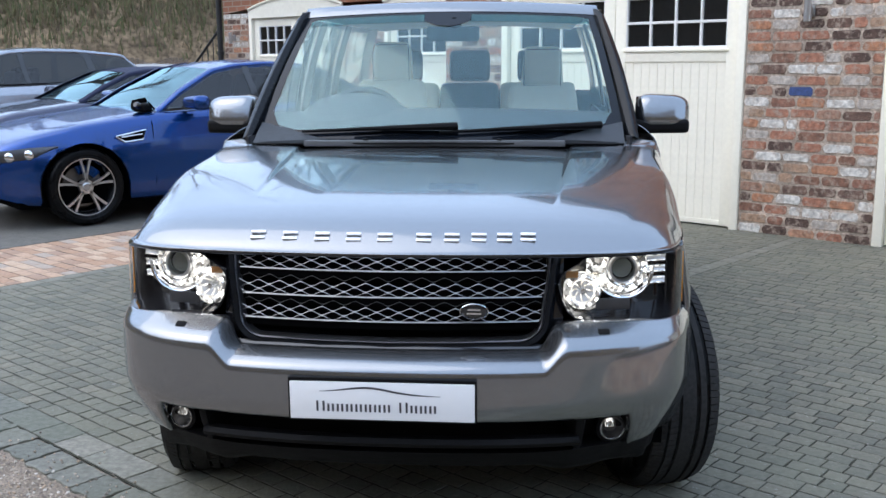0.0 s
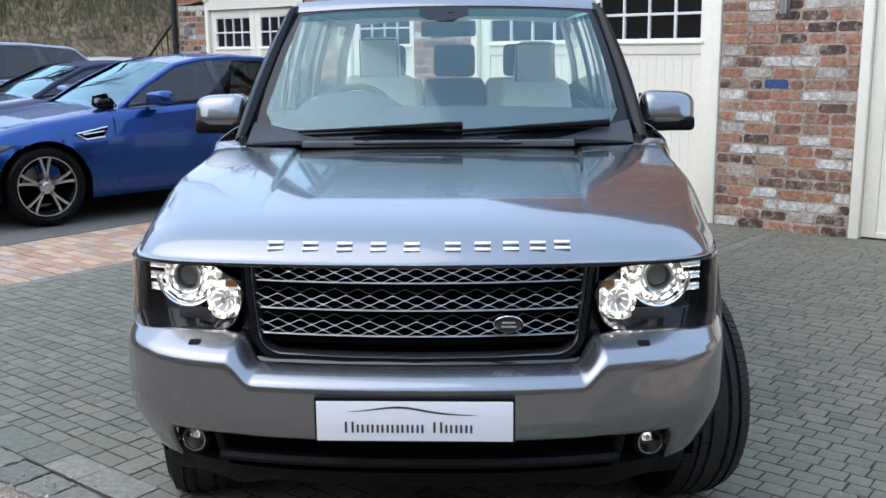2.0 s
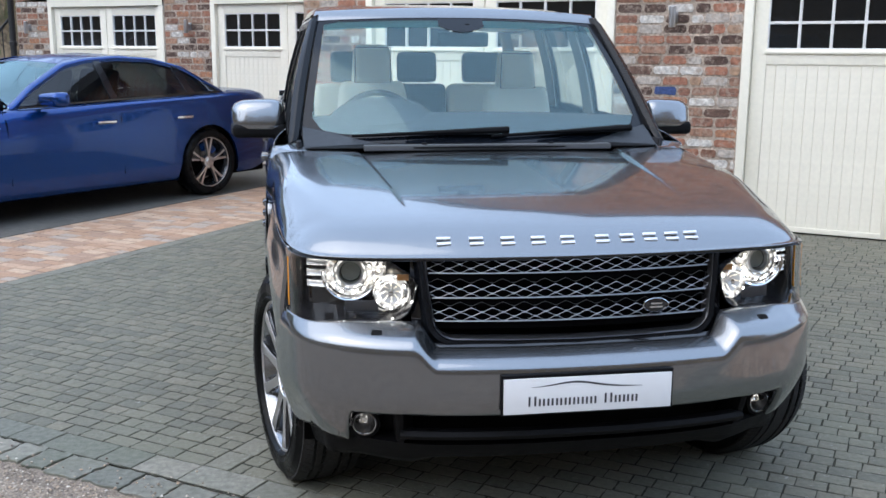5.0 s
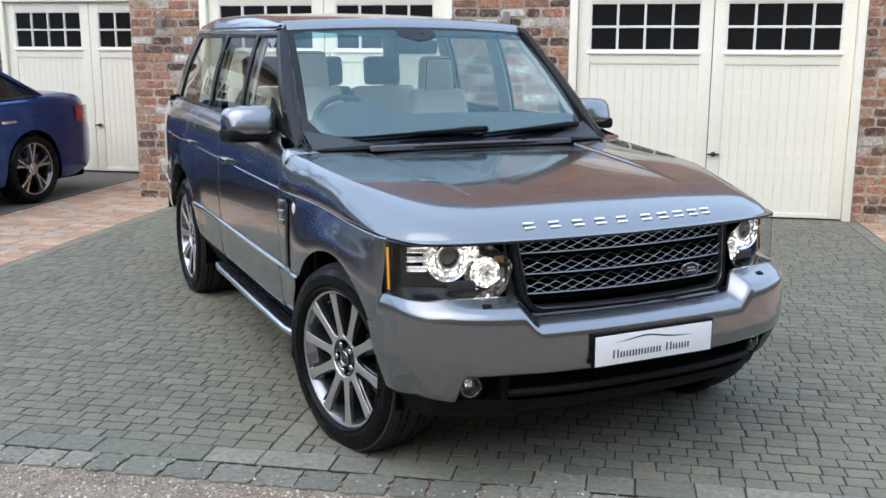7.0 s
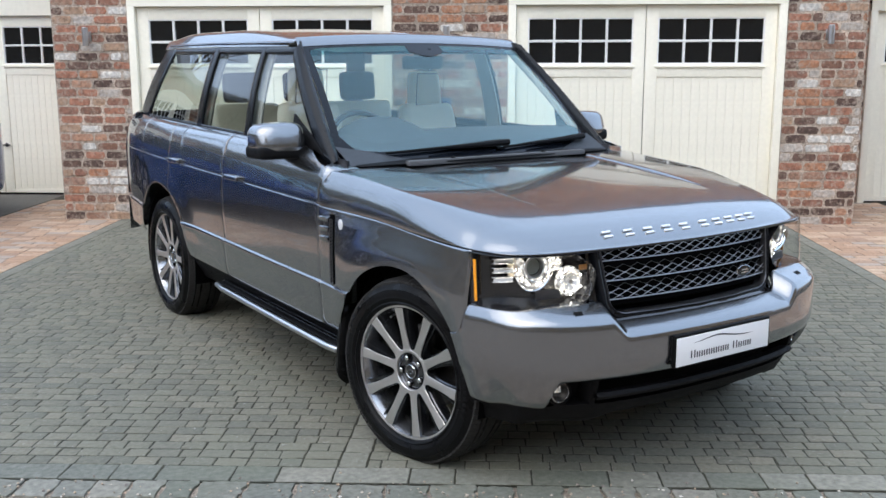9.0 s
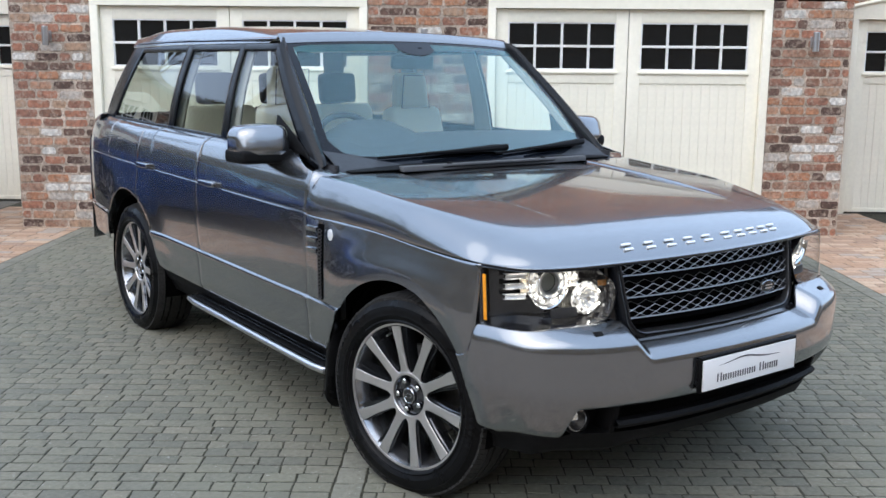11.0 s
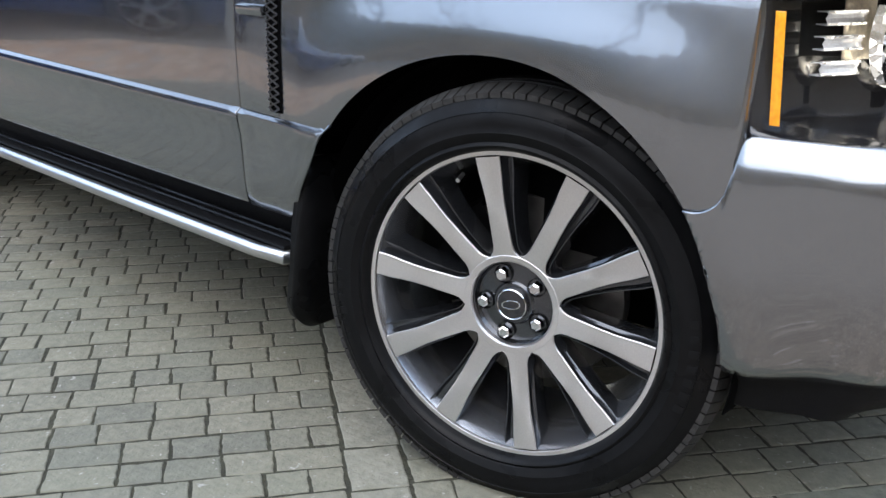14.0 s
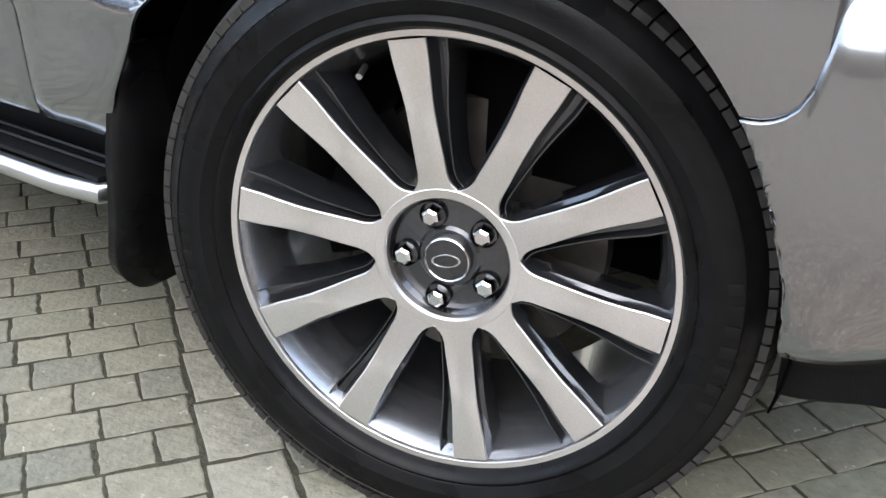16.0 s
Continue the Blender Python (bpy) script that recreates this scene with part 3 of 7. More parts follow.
upper_wall("wall_upper_middle", -5.32, 2.65, D0, [DOORS[0][:2], DOORS[1][:2]], gable_z)
upper_wall("wall_upper_west", -11.90, -5.32, D1, [DOORS[2][:2], DOORS[3][:2]], 2.95)
upper_wall("wall_upper_east", 2.65, 6.7, DE, [DOORS[4][:2]], 2.95)
wall_panel("wall_east_end", 5.8, 6.7, DE - 0.012, -0.02, HEAD + 0.02, M_COURSES, "brick end wall of the garages")
for nm, s0, s1, y0, y1, top in (("wall_return_west", -5.32, -5.10, D0 + 0.26, D1, H0), ("wall_return_east", 2.42, 2.65, D0 + 0.26, D1, H0), ("wall_gable_west", -11.90, -11.65, D1 + 0.26, D1 + 6, 2.95),
        ("wall_gable_east", 6.45, 6.7, DE + 0.26, D1 + 6, 2.95), ("wall_back", -11.90, 6.7, D1 + 6, D1 + 6.25, 2.95)):
    ob = box(nm, s0, s1, y0, y1, -0.02, top, M_COURSES)
    ob.matrix_world = WALL
    tagged(ob, "plain brick wall of the garage block", "wall", kind="structure")


def roof(name, s0, s1, y0, z0, y1, z1):
    bm = bmesh.new()
    add_grid(bm, [[(s0, y0, z0), (s0, y1, z1)], [(s1, y0, z0), (s1, y1, z1)]])
    add_grid(bm, [[(s0, y0, z0 - 0.15), (s0, y1, z1 - 0.15)], [(s1, y0, z0 - 0.15), (s1, y1, z1 - 0.15)]])
    add_grid(bm, [[(s0, y0, z0 - 0.15), (s0, y0, z0)], [(s1, y0, z0 - 0.15), (s1, y0, z0)]])
    ob = part(name, bm, M_SLATE, None, "", smooth=0)
    ob.matrix_world = WALL
    return tagged(ob, "grey slate roof of the garage block", "roof", kind="structure")


for nm, edge in (("roof_middle_west", -1), ("roof_middle_east", 1)):
    bm = bmesh.new()
    for drop in (0.0, 0.15):
        add_grid(bm, [[(APEX, y, H0 + GABLE + 0.16 - drop), (APEX + edge * 4.25, y, gable_z(APEX + edge * 4.25) + 0.16 - drop)] for y in (D0 - 0.18, D1 + 6.3)])
    add_grid(bm, [[(APEX, D0 - 0.18, H0 + GABLE + 0.16 - drop), (APEX + edge * 4.25, D0 - 0.18, gable_z(APEX + edge * 4.25) + 0.16 - drop)] for drop in (0.0, 0.15)])
    ob = part(nm, bm, M_SLATE, None, "", smooth=0)
    ob.matrix_world = WALL
    tagged(ob, "grey slate roof of the gabled garage block", "roof", kind="structure")
roof("roof_west", -12.3, -5.4, D1 - 0.3, 2.95, D1 + 3.2, 4.5)
roof("roof_west_back", -12.3, -5.4, D1 + 6.5, 2.95, D1 + 3.2, 4.5)
roof("roof_east", 2.72, 7.0, D1 - 0.3, 2.95, D1 + 3.2, 4.5)
roof("roof_east_back", 2.72, 7.0, D1 + 6.5, 2.95, D1 + 3.2, 4.5)
ob = box("floor_garage", -11.8, 6.5, D1 + 0.3, D1 + 5.9, -0.02, 0.0, M_DARK)
ob.matrix_world = WALL
tagged(ob, "dark garage floor", "floor", kind="structure")


def garage_door(a, b_, d, n):
    e = thing(f"garage_door_{n}", WALL @ Matrix.Translation((a, d, 0)), "cream painted timber double garage door with dark glazed top lights, closed", "garage door", "garage doors", "structure")
    w = b_ - a
    fr = 0.075
    # frame: two posts and a head with an arched top
    for x0, x1 in ((0.0, fr), (w - fr, w)):
        box("frame_post", x0, x1, -0.02, 0.16, 0.0, HEAD - 0.06, M_CREAM, e, bevel=0.006)
    bm = bmesh.new()
    xs = np.linspace(0.0, w, 17)
    zt = [head_z(a + x, a, b_) + 0.10 for x in xs]
    zi = [HEAD - 0.06] * 17
    add_grid(bm, [[(x, -0.02, z0), (x, -0.02, z1)] for x, z0, z1 in zip(xs, zi, zt)])
    add_grid(bm, [[(x, -0.02, z1), (x, 0.16, z1)] for x, z1 in zip(xs, zt)])
    add_grid(bm, [[(x, 0.16, z0), (x, -0.02, z0)] for x, z0 in zip(xs, zi)])
    part("frame_head", bm, M_CREAM, e, "arched cream frame head", smooth=0)
    bm = bmesh.new()
    pts = [(x, -0.026, head_z(a + x, a, b_) + 0.075) for x in xs]
    add_tube(bm, pts, 0.02, 6)
    part("head_moulding", bm, M_CREAM, e)
    top = HEAD - 0.065
    lw = (w - 2 * fr) / 2
    for k in range(2):
        x0 = fr + k * lw + 0.004
        x1 = x0 + lw - 0.008
        bm = bmesh.new()
        st = 0.115
        y0, y1 = 0.035, 0.085
        add_box(bm, x0, x0 + st, y0, y1, 0.015, top, 0.004)
        add_box(bm, x1 - st, x1, y0, y1, 0.015, top, 0.004)
        zw0, zw1 = 1.565, 2.005
        for z0, z1 in ((zw1, top), (zw0 - 0.125, zw0), (0.015, 0.06)):
            add_box(bm, x0 + st - 0.003, x1 - st + 0.003, y0 + 0.0015, y1 - 0.002, z0, z1, 0.004)
        leaf = part("door_leaf", bm, M_CREAM, e)
        # boards below
        nb = 12
        bw = (x1 - x0 - 2 * st) / nb
        bm = bmesh.new()
        add_box(bm, -bw / 2 + 0.0004, bw / 2 - 0.0004, 0.045, 0.075, 0.058, zw0 - 0.122, 0.0035, seg=1)
        first = part("board", bm, M_CREAM, leaf)
        first.location = (x0 + st + bw / 2, 0, 0)
        for q in range(1, nb):
            o = first.copy()
            scene.collection.objects.link(o)
            o.location = (x0 + st + bw * (q + 0.5), 0, 0)
        # glazing: eight panes in glazing bars
        gx0, gx1 = x0 + st, x1 - st
        pw, ph = (gx1 - gx0) / 4, (zw1 - zw0) / 2
        for i in range(4):
            for j in range(2):
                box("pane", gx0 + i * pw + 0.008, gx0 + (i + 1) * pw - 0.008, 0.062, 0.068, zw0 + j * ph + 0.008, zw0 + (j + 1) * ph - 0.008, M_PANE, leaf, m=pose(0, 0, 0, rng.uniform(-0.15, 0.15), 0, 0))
        bm = bmesh.new()
        for i in range(5):
            x = gx0 + i * pw
            add_box(bm, x - 0.012, x + 0.012, 0.04, 0.075, zw0, zw1, 0.003, seg=1)
        for j in range(3):
            z = zw0 + j * ph
            add_box(bm, gx0, gx1, 0.0412, 0.0738, z - 0.012, z + 0.012, 0.003, seg=1)
        part("glazing_bars", bm, M_WHITE, leaf, "white glazing bars")
        box("window_sill", gx0 - 0.02, gx1 + 0.02, 0.018, 0.06, zw0 - 0.035, zw0 - 0.012, M_CREAM, leaf, bevel=0.005)
    # lock handle on the meeting stile
    bm = bmesh.new()
    hx = fr + lw + 0.06
    add_lathe(bm, [(0.0, 0.012), (0.02, 0.012), (0.024, 0.0)], 14, pose(hx, 0.034, 0.60, 90, 0, 0))
    add_box(bm, hx - 0.055, hx + 0.055, 0.0, 0.016, 0.592, 0.608, 0.004)
    add_box(bm, hx - 0.01, hx + 0.01, 0.004, 0.034, 0.594, 0.606, 0.003)
    part("door_handle", bm, M_IRON, e, "black iron T handle")
    box("back_board", 0.02, w - 0.02, 0.12, 0.16, 0.0, HEAD + 0.05, M_DARK, e)
    return e


for n, (a, b_, d) in enumerate(DOORS):
    garage_door(a, b_, d, n + 1)


def wall_lamp(s, d, z):
    e = thing("wall_lamp", WALL @ Matrix.Translation((s, d, z)), "brushed steel cylinder up-down wall lamp on the brickwork", "wall lamp", "wall lamps")
    lathe("lamp_body", [(0.0, -0.09), (0.026, -0.09), (0.03, -0.085), (0.03, 0.085), (0.026, 0.09), (0.02, 0.07), (0.0, 0.07)], M_SATIN, e, n=24, m=pose(0, -0.075, 0))
    box("bracket", -0.018, 0.018, -0.05, 0.0, -0.03, 0.03, M_SATIN, e, bevel=0.004)
    box("back_plate", -0.03, 0.03, -0.008, 0.004, -0.05, 0.05, M_SATIN, e, bevel=0.003)


for s, d in ((-4.95, D0), (-1.37, D0), (2.29, D0), (-8.50, D1), (-11.62, D1)):
    wall_lamp(s, d, 1.84)

pipe = thing("downpipe", WALL @ Matrix.Translation((-11.97, D1 - 0.03, 0)), "black cast iron downpipe at the wall corner", "downpipe")
tube("pipe", [(0, 0, 0), (0, 0, 2.95)], 0.045, M_IRON, pipe, n=12)
for z in (0.4, 1.6, 2.8):
    lathe("collar", [(0.046, -0.04), (0.058, -0.03), (0.058, 0.03), (0.046, 0.04)], M_IRON, pipe, n=16, m=pose(0, 0, z))

# ------------------------------------------------------------ the large grey off-roader (x across, y to the rear, z up)
suv = thing("suv", pose(0, 0, 0, 0, 0, 2.0), "metallic grey off-road estate car, lamps lit, front wheels turned", "car")
AXF, AXR, RTYRE = 0.845, 3.725, 0.374
YW = (0.0, 0.30, 0.36, 0.42, 0.52, 0.80, 1.30, 2.0, 3.6, 4.2, 4.5, 4.7, 4.82, 4.88)
WW = (0.84, 0.862, 0.878, 0.890, 0.905, 0.926, 0.940, 0.948, 0.948, 0.932, 0.905, 0.865, 0.80, 0.72)
ZP = (0.38, 0.405, 0.44, 0.56, 0.590, 0.602, 0.6085, 0.75, 0.90, 0.955, 1.0, 1.08, 1.14, 1.165, 1.18)
XP = (-0.040, -0.018, -0.010, -0.002, 0.006, 0.005, -0.007, 0.0, -0.001, -0.004, -0.007, -0.020, -0.042, -0.068, -0.098)


def rise(y):
    return 0.017 * max(0.0, y - 0.8)


def drop(y):
    """How far the line between wing and bonnet sinks towards the lamps."""
    return 0.030 * (1 - smooth01(0.42, 1.10, y))


def arch_a(c, y):
    """Half length of the wheel opening before or behind the axle at c."""
    return (0.41 if y < c else 0.478) if c < 1 else 0.452


def arch(y, c, b=0.425):
    f = (y - c) / arch_a(c, y)
    return 0.37 + b * math.sqrt(1 - f * f) if abs(f) < 1 else 0.0


def flare(y, z):
    """Soft raised lip round the wheel openings."""
    w = 0.0
    for c in (AXF, AXR):
        d = math.hypot((y - c) / arch_a(c, y), (z - 0.37) / 0.425) - 1
        if d > -0.2 and z < 0.93:
            w += 0.013 * (1 - smooth01(0.03, 0.46, d)) * smooth01(0.40, 0.5, z) * (1 - smooth01(0.82, 0.95, z))
    return w


def side_x(y, z):
    """Half width of the body at y and the nominal height z."""
    lean = wing_lean(y) * (max(0.0, min(z, 0.957 - drop(y)) - 0.70) / (0.257 - drop(y))) ** 1.6 if y < 1.515 and z < 0.96 else 0.0
    return curve(y, YW, WW) + np.interp(z, ZP, XP) + flare(y, z) - lean


def wing_lean(y):
    """How far the top of the front wing leans inwards."""
    return (0.020 + 0.004 * (1 - smooth01(0.42, 0.60, y))) * (1 - smooth01(1.22, 1.50, y))


def side_panel(name, y0, y1, low, high, parent, sgn, label="", levels=None, top_cut=None):
    ys = sorted(set([y0, y1] + [y for y in np.linspace(y0, y1, max(4, int((y1 - y0) / 0.03)))] + [c + arch_a(c, c + math.cos(t)) * math.cos(t) for c in (AXF, AXR) for t in np.linspace(0, math.pi, 61) if y0 < c + arch_a(c, c + math.cos(t)) * math.cos(t) < y1]))
    zs = [z for z in (levels or (0.38, 0.385, 0.395, 0.405, 0.43, 0.47, 0.52, 0.56, 0.582, 0.590, 0.596, 0.602, 0.6085, 0.612, 0.65, 0.70, 0.75, 0.80, 0.85, 0.90, 0.935, 0.950, 0.953, 0.957, 0.960, 0.964, 0.975, 1.0, 1.04, 1.08, 1.11, 1.14, 1.155, 1.165, 1.18))]
    P = []
    for y in ys:
        z0, z1 = low(y), high(y)
        if name == "front_wing":
            rows = [*np.linspace(z0, 0.600, 10), 0.602, 0.6085, *np.linspace(0.613, z1, 34)] if z0 < 0.598 else [*np.linspace(z0, z0 + 0.003, 12), *np.linspace(z0 + 0.006, z1, 34)]
            P.append([(sgn * side_x(y, z), y, z + rise(y)) for z in rows])
            continue
        P.append([(sgn * (side_x(y, min(max(z, z0), z1)) - (0.004 if 0.9535 < min(max(z, z0), z1) < 0.9605 and high(y) > 1 else 0)), y, min(max(z, z0), z1) + rise(y)) for z in [z0] + [z for z in zs if z0 < z < z1] + [z1] * (1 + sum(1 for z in zs if not z0 < z < z1))])
    if name == "front_wing":
        P.insert(0, [(x - sgn * 0.012, y - 0.007, z) for x, y, z in P[0]])
    return sheet(name, P, M_PAINT, parent, label, 0.005)


def wing_corner(y):
    """Rounded lower front corner of the wing, where the bumper meets it."""
    q = min(1.0, max(0.0, (y - 0.444) / 0.05))
    return 0.609 + 0.05 * (1 - math.sqrt(max(0.0, 1 - (1 - q) ** 2)))


def low_fender(y):
    return max(wing_corner(y) if y < 0.60 else 0.0, arch(y, AXF), lerp(0.612, 0.42, (y - 1.24) / 0.118) if 1.24 < y < 1.358 else 0.0, 0.40)


for sgn in (-1, 1):
    side_panel("front_wing", 0.444, 1.512, low_fender, lambda y: 0.954 - drop(y), suv, sgn)
    # proud near-black tube that draws the shadow in the bonnet gap
    tube("shut_line", [(sgn * (side_x(y, 0.954 - drop(y)) - 0.001), y, 0.9555 + rise(y) - drop(y)) for y in np.linspace(0.446, 1.508, 40)], 0.0034, M_DARK, suv, "raised dark strip as shade between wing and bonnet", 6)
    fd = side_panel("front_door", 1.518, 2.672, lambda y: 0.405, lambda y: 1.18 - 0.052 * (1 - smooth01(1.50, 1.78, y)), suv, sgn)
    rd = side_panel("rear_door", 2.678, 3.548, lambda y: max(0.405, arch(y, AXR) + 0.006), lambda y: 1.18, suv, sgn)
    side_panel("rear_wing", 3.554, 4.86, lambda y: max(0.42, arch(y, AXR)), lambda y: 1.18, suv, sgn)
    # handles
    for door, yh in ((fd, 2.50), (rd, 3.42)):
        x = side_x(yh, 1.0)
        zc = 0.968 + rise(yh)
        bm = bmesh.new()
        add_box(bm, -0.016, 0.016, -0.088, 0.088, -0.014, 0.014, 0.010, pose(sgn * (x + 0.016), yh, zc), 3)
        part("door_handle", bm, M_PAINT, door, "body-coloured pull handle")
        lathe("handle_bowl", [(0.0, -0.012), (0.03, -0.008), (0.042, 0.001)], M_PAINT, door, n=20, m=pose(sgn * (x - 0.0005), yh - 0.01, zc - 0.028, 0, 90 * sgn, 0))
    # black liner of the wheel openings and dark inner side
    for c in (AXF, AXR):
        ts = np.linspace(-0.25, math.pi + 0.25, 40)
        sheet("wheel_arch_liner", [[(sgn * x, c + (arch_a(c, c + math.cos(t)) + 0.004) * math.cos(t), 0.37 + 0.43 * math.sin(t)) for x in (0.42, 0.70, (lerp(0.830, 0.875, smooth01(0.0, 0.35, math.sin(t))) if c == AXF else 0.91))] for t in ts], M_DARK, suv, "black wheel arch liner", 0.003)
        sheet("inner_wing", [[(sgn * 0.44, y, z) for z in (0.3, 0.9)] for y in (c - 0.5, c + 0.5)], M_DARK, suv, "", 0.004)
    # flush black sill under the doors
    P = [[(sgn * (0.905 - o), y, z) for o, z in ((0.0, 0.43), (0.006, 0.40), (0.035, 0.36), (0.06, 0.31), (0.12, 0.27), (0.3, 0.255))] for y in np.linspace(1.37, 3.30, 12)]
    sheet("sill_trim", P, M_PLASTIC, suv, "black plastic sill trim", 0.004)
    # side step bar
    st = tube("side_step", [(sgn * 0.86, 1.375, 0.316), (sgn * 0.93, 1.40, 0.319), (sgn * 0.945, 1.47, 0.323), (sgn * 0.948, 2.0, 0.332), (sgn * 0.946, 2.75, 0.345), (sgn * 0.93, 2.86, 0.345), (sgn * 0.86, 2.90, 0.34)], 0.016, M_SATIN, suv, "satin alloy side step rail", 12)
    sheet("step_board", [[(sgn * x, y, 0.335 + 0.017 * (y - 1.3)) for x in (0.80, 0.93)] for y in np.linspace(1.40, 2.84, 8)], M_PLASTIC, suv, "ribbed black step board", 0.012)
    for k in range(4):
        tube("tread_rib", [(sgn * (0.82 + k * 0.026), 1.36, 0.346), (sgn * (0.82 + k * 0.026), 2.8, 0.369)], 0.004, M_RUBBER, suv, "", 6)

# bonnet, a clamshell that reaches over to the wings
def bonnet_pt(u, v):
    """u: 0 at the middle to 1 at the wing line; v: 0 at the lip to 1 at the windscreen."""
    au = abs(u)
    # front lip in plan
    x0 = 0.880 * math.sin(au * math.pi / 2 * 0.92) / math.sin(math.pi / 2 * 0.92)
    lip = curve(x0, (0, 0.30, 0.48, 0.63, 0.70, 0.76, 0.80, 0.83, 0.852, 0.866, 0.880), (0.146, 0.160, 0.178, 0.200, 0.215, 0.237, 0.258, 0.287, 0.328, 0.374, 0.436))
    rear = 1.395 + 0.113 * au ** 2.0
    y = lip + (rear - lip) * v
    w = np.interp(lip + (rear - lip) * max(v, 0.0), (0.15, 0.445, 0.52, 0.8, 1.3, 1.7), (0.880, 0.890, 0.902, 0.924, 0.938, 0.942)) - wing_lean(y)
    x = w * math.sin(au * math.pi / 2 * 0.92) / math.sin(math.pi / 2 * 0.92)
    hc = curve(y - lip, (0, 0.012, 0.035, 0.075, 0.14, 0.24, 0.40, 0.65, 0.95, 1.25, 1.45), (0.924, 0.938, 0.960, 0.988, 1.016, 1.040, 1.062, 1.086, 1.110, 1.130, 1.142))
    edge = 0.957 + rise(y) - drop(y)
    t = x / w
    crown = (1 - t ** 2.2) * 0.018
    # raised outer shoulders beside the lower middle field
    xo = x - 0.445 - 0.072 * y
    sh = 0.045 * max(0.0, xo) * smooth01(0.36, 0.95, y) + 0.010 * smooth01(0.0, 0.018, xo) * smooth01(0.34, 1.0, y)
    top = hc - 0.024 + crown + sh - 0.008 * t ** 4
    t0 = lerp(0.80, 0.930, smooth01(0.36, 0.95, y))
    k = max(0.0, (t - t0) / (1 - t0))
    z = top - (top - edge) * (1 - math.sqrt(max(0.0, 1 - k ** 2.3)))
    if v < 0.0:
        z = edge
    return (math.copysign(x, u) if u else 0.0, y, max(z, min(edge, z + 1)))


us = np.concatenate([-np.linspace(1, 0.87, 14), -np.linspace(0.86, 0.31, 120), np.linspace(-0.30, 0.30, 11), np.linspace(0.31, 0.86, 120), np.linspace(0.87, 1, 14)])
vs = np.concatenate([np.linspace(0, 0.06, 10), np.linspace(0.07, 0.2, 10), np.linspace(0.22, 1, 26)])
P = [[bonnet_pt(u, v) for v in vs] for u in us]
bonnet = sheet("bonnet", P, M_PAINT, suv, "", 0.004, 60)
# folded lip under the front edge
P = [[bonnet_pt(u, 0.0), (bonnet_pt(u, 0)[0] * 0.995, bonnet_pt(u, 0)[1] + 0.006, bonnet_pt(u, 0)[2] - 0.010), (bonnet_pt(u, 0)[0] * 0.98, bonnet_pt(u, 0)[1] + 0.05, bonnet_pt(u, 0)[2] - 0.012)] for u in us]
sheet("bonnet_lip", P, M_BLACK, bonnet, "black shut line under the bonnet edge", 0.003)
# raised metal letters reduced to plain blocks
for x in (-0.400, -0.300, -0.203, -0.108, -0.015, 0.098, 0.180, 0.258, 0.332, 0.400):
    uu = math.asin(abs(x) / 0.880 * math.sin(math.pi / 2 * 0.92)) / (math.pi / 2 * 0.92)
    cand = [bonnet_pt(uu, v) for v in np.linspace(0, 0.12, 60)]
    seat_ = min(cand, key=lambda q: abs(q[2] - 0.966))
    bm = bmesh.new()
    seat_m = pose(x, seat_[1] - 0.0035, 0.970, -48, 0, 0)
    for dz in (-0.0105, 0.0105):
        add_box(bm, -0.022, 0.022, -0.0022, 0.004, dz - 0.0045, dz + 0.0045, 0.0015, seat_m)
    part("bonnet_letter_block", bm, M_LETTER, bonnet, "pair of bright raised bars")

# cowl, washer nozzles, bonnet inner
P = [[(x, 1.375 + f * 0.14 + 0.10 * (x / 0.8) ** 2, 1.130 + 0.012 * f + 0.012 * (1 - (x / 0.8) ** 2)) for f in (0, 0.35, 0.7, 1)] for x in np.linspace(-0.755, 0.755, 30)]
cowl = sheet("cowl_panel", P, M_PLASTIC, suv, "black scuttle panel below the windscreen", 0.006)
box("scuttle_grille", -0.535, 0.535, 1.392, 1.432, 1.126, 1.150, M_STRIP, suv, "grey raised scuttle strip", 0.005, pose(0, 0, 0.002, 0, 0, 0))
for x in (-0.28, 0.27):
    lathe("washer_nozzle", [(0.0, 0.012), (0.010, 0.011), (0.014, 0.0)], M_PLASTIC, suv, n=12, m=pose(x, 1.412, 1.149))
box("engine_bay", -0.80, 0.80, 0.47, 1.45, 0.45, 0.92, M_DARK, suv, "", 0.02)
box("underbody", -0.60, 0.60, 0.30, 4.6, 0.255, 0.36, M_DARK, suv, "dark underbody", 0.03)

# ---------------- front bumper
KNOTS = [(0.0, 0.0), (0.15, 0.002), (0.30, 0.012), (0.42, 0.028), (0.50, 0.044), (0.58, 0.064), (0.66, 0.092), (0.73, 0.127), (0.79, 0.172), (0.835, 0.225), (0.866, 0.29), (0.884, 0.36), (0.896, 0.44), (0.903, 0.505)]
PLAN = []
for i in range(len(KNOTS) - 1):
    q0, q1, q2, q3 = (Vector(KNOTS[k]) if k >= 0 else Vector((-KNOTS[1][0], KNOTS[1][1])) for k in (i - 1, i, i + 1, min(i + 2, len(KNOTS) - 1)))
    for t in np.linspace(0, 1, 12, endpoint=False):
        PLAN.append(tuple(0.5 * (2 * q1 + (q2 - q0) * t + (2 * q0 - 5 * q1 + 4 * q2 - q3) * t * t + (3 * q1 - q0 - 3 * q2 + q3) * t ** 3)))
PLAN.append(KNOTS[-1])
plen = np.concatenate([[0], np.cumsum([math.dist(PLAN[i], PLAN[i + 1]) for i in range(len(PLAN) - 1)])])


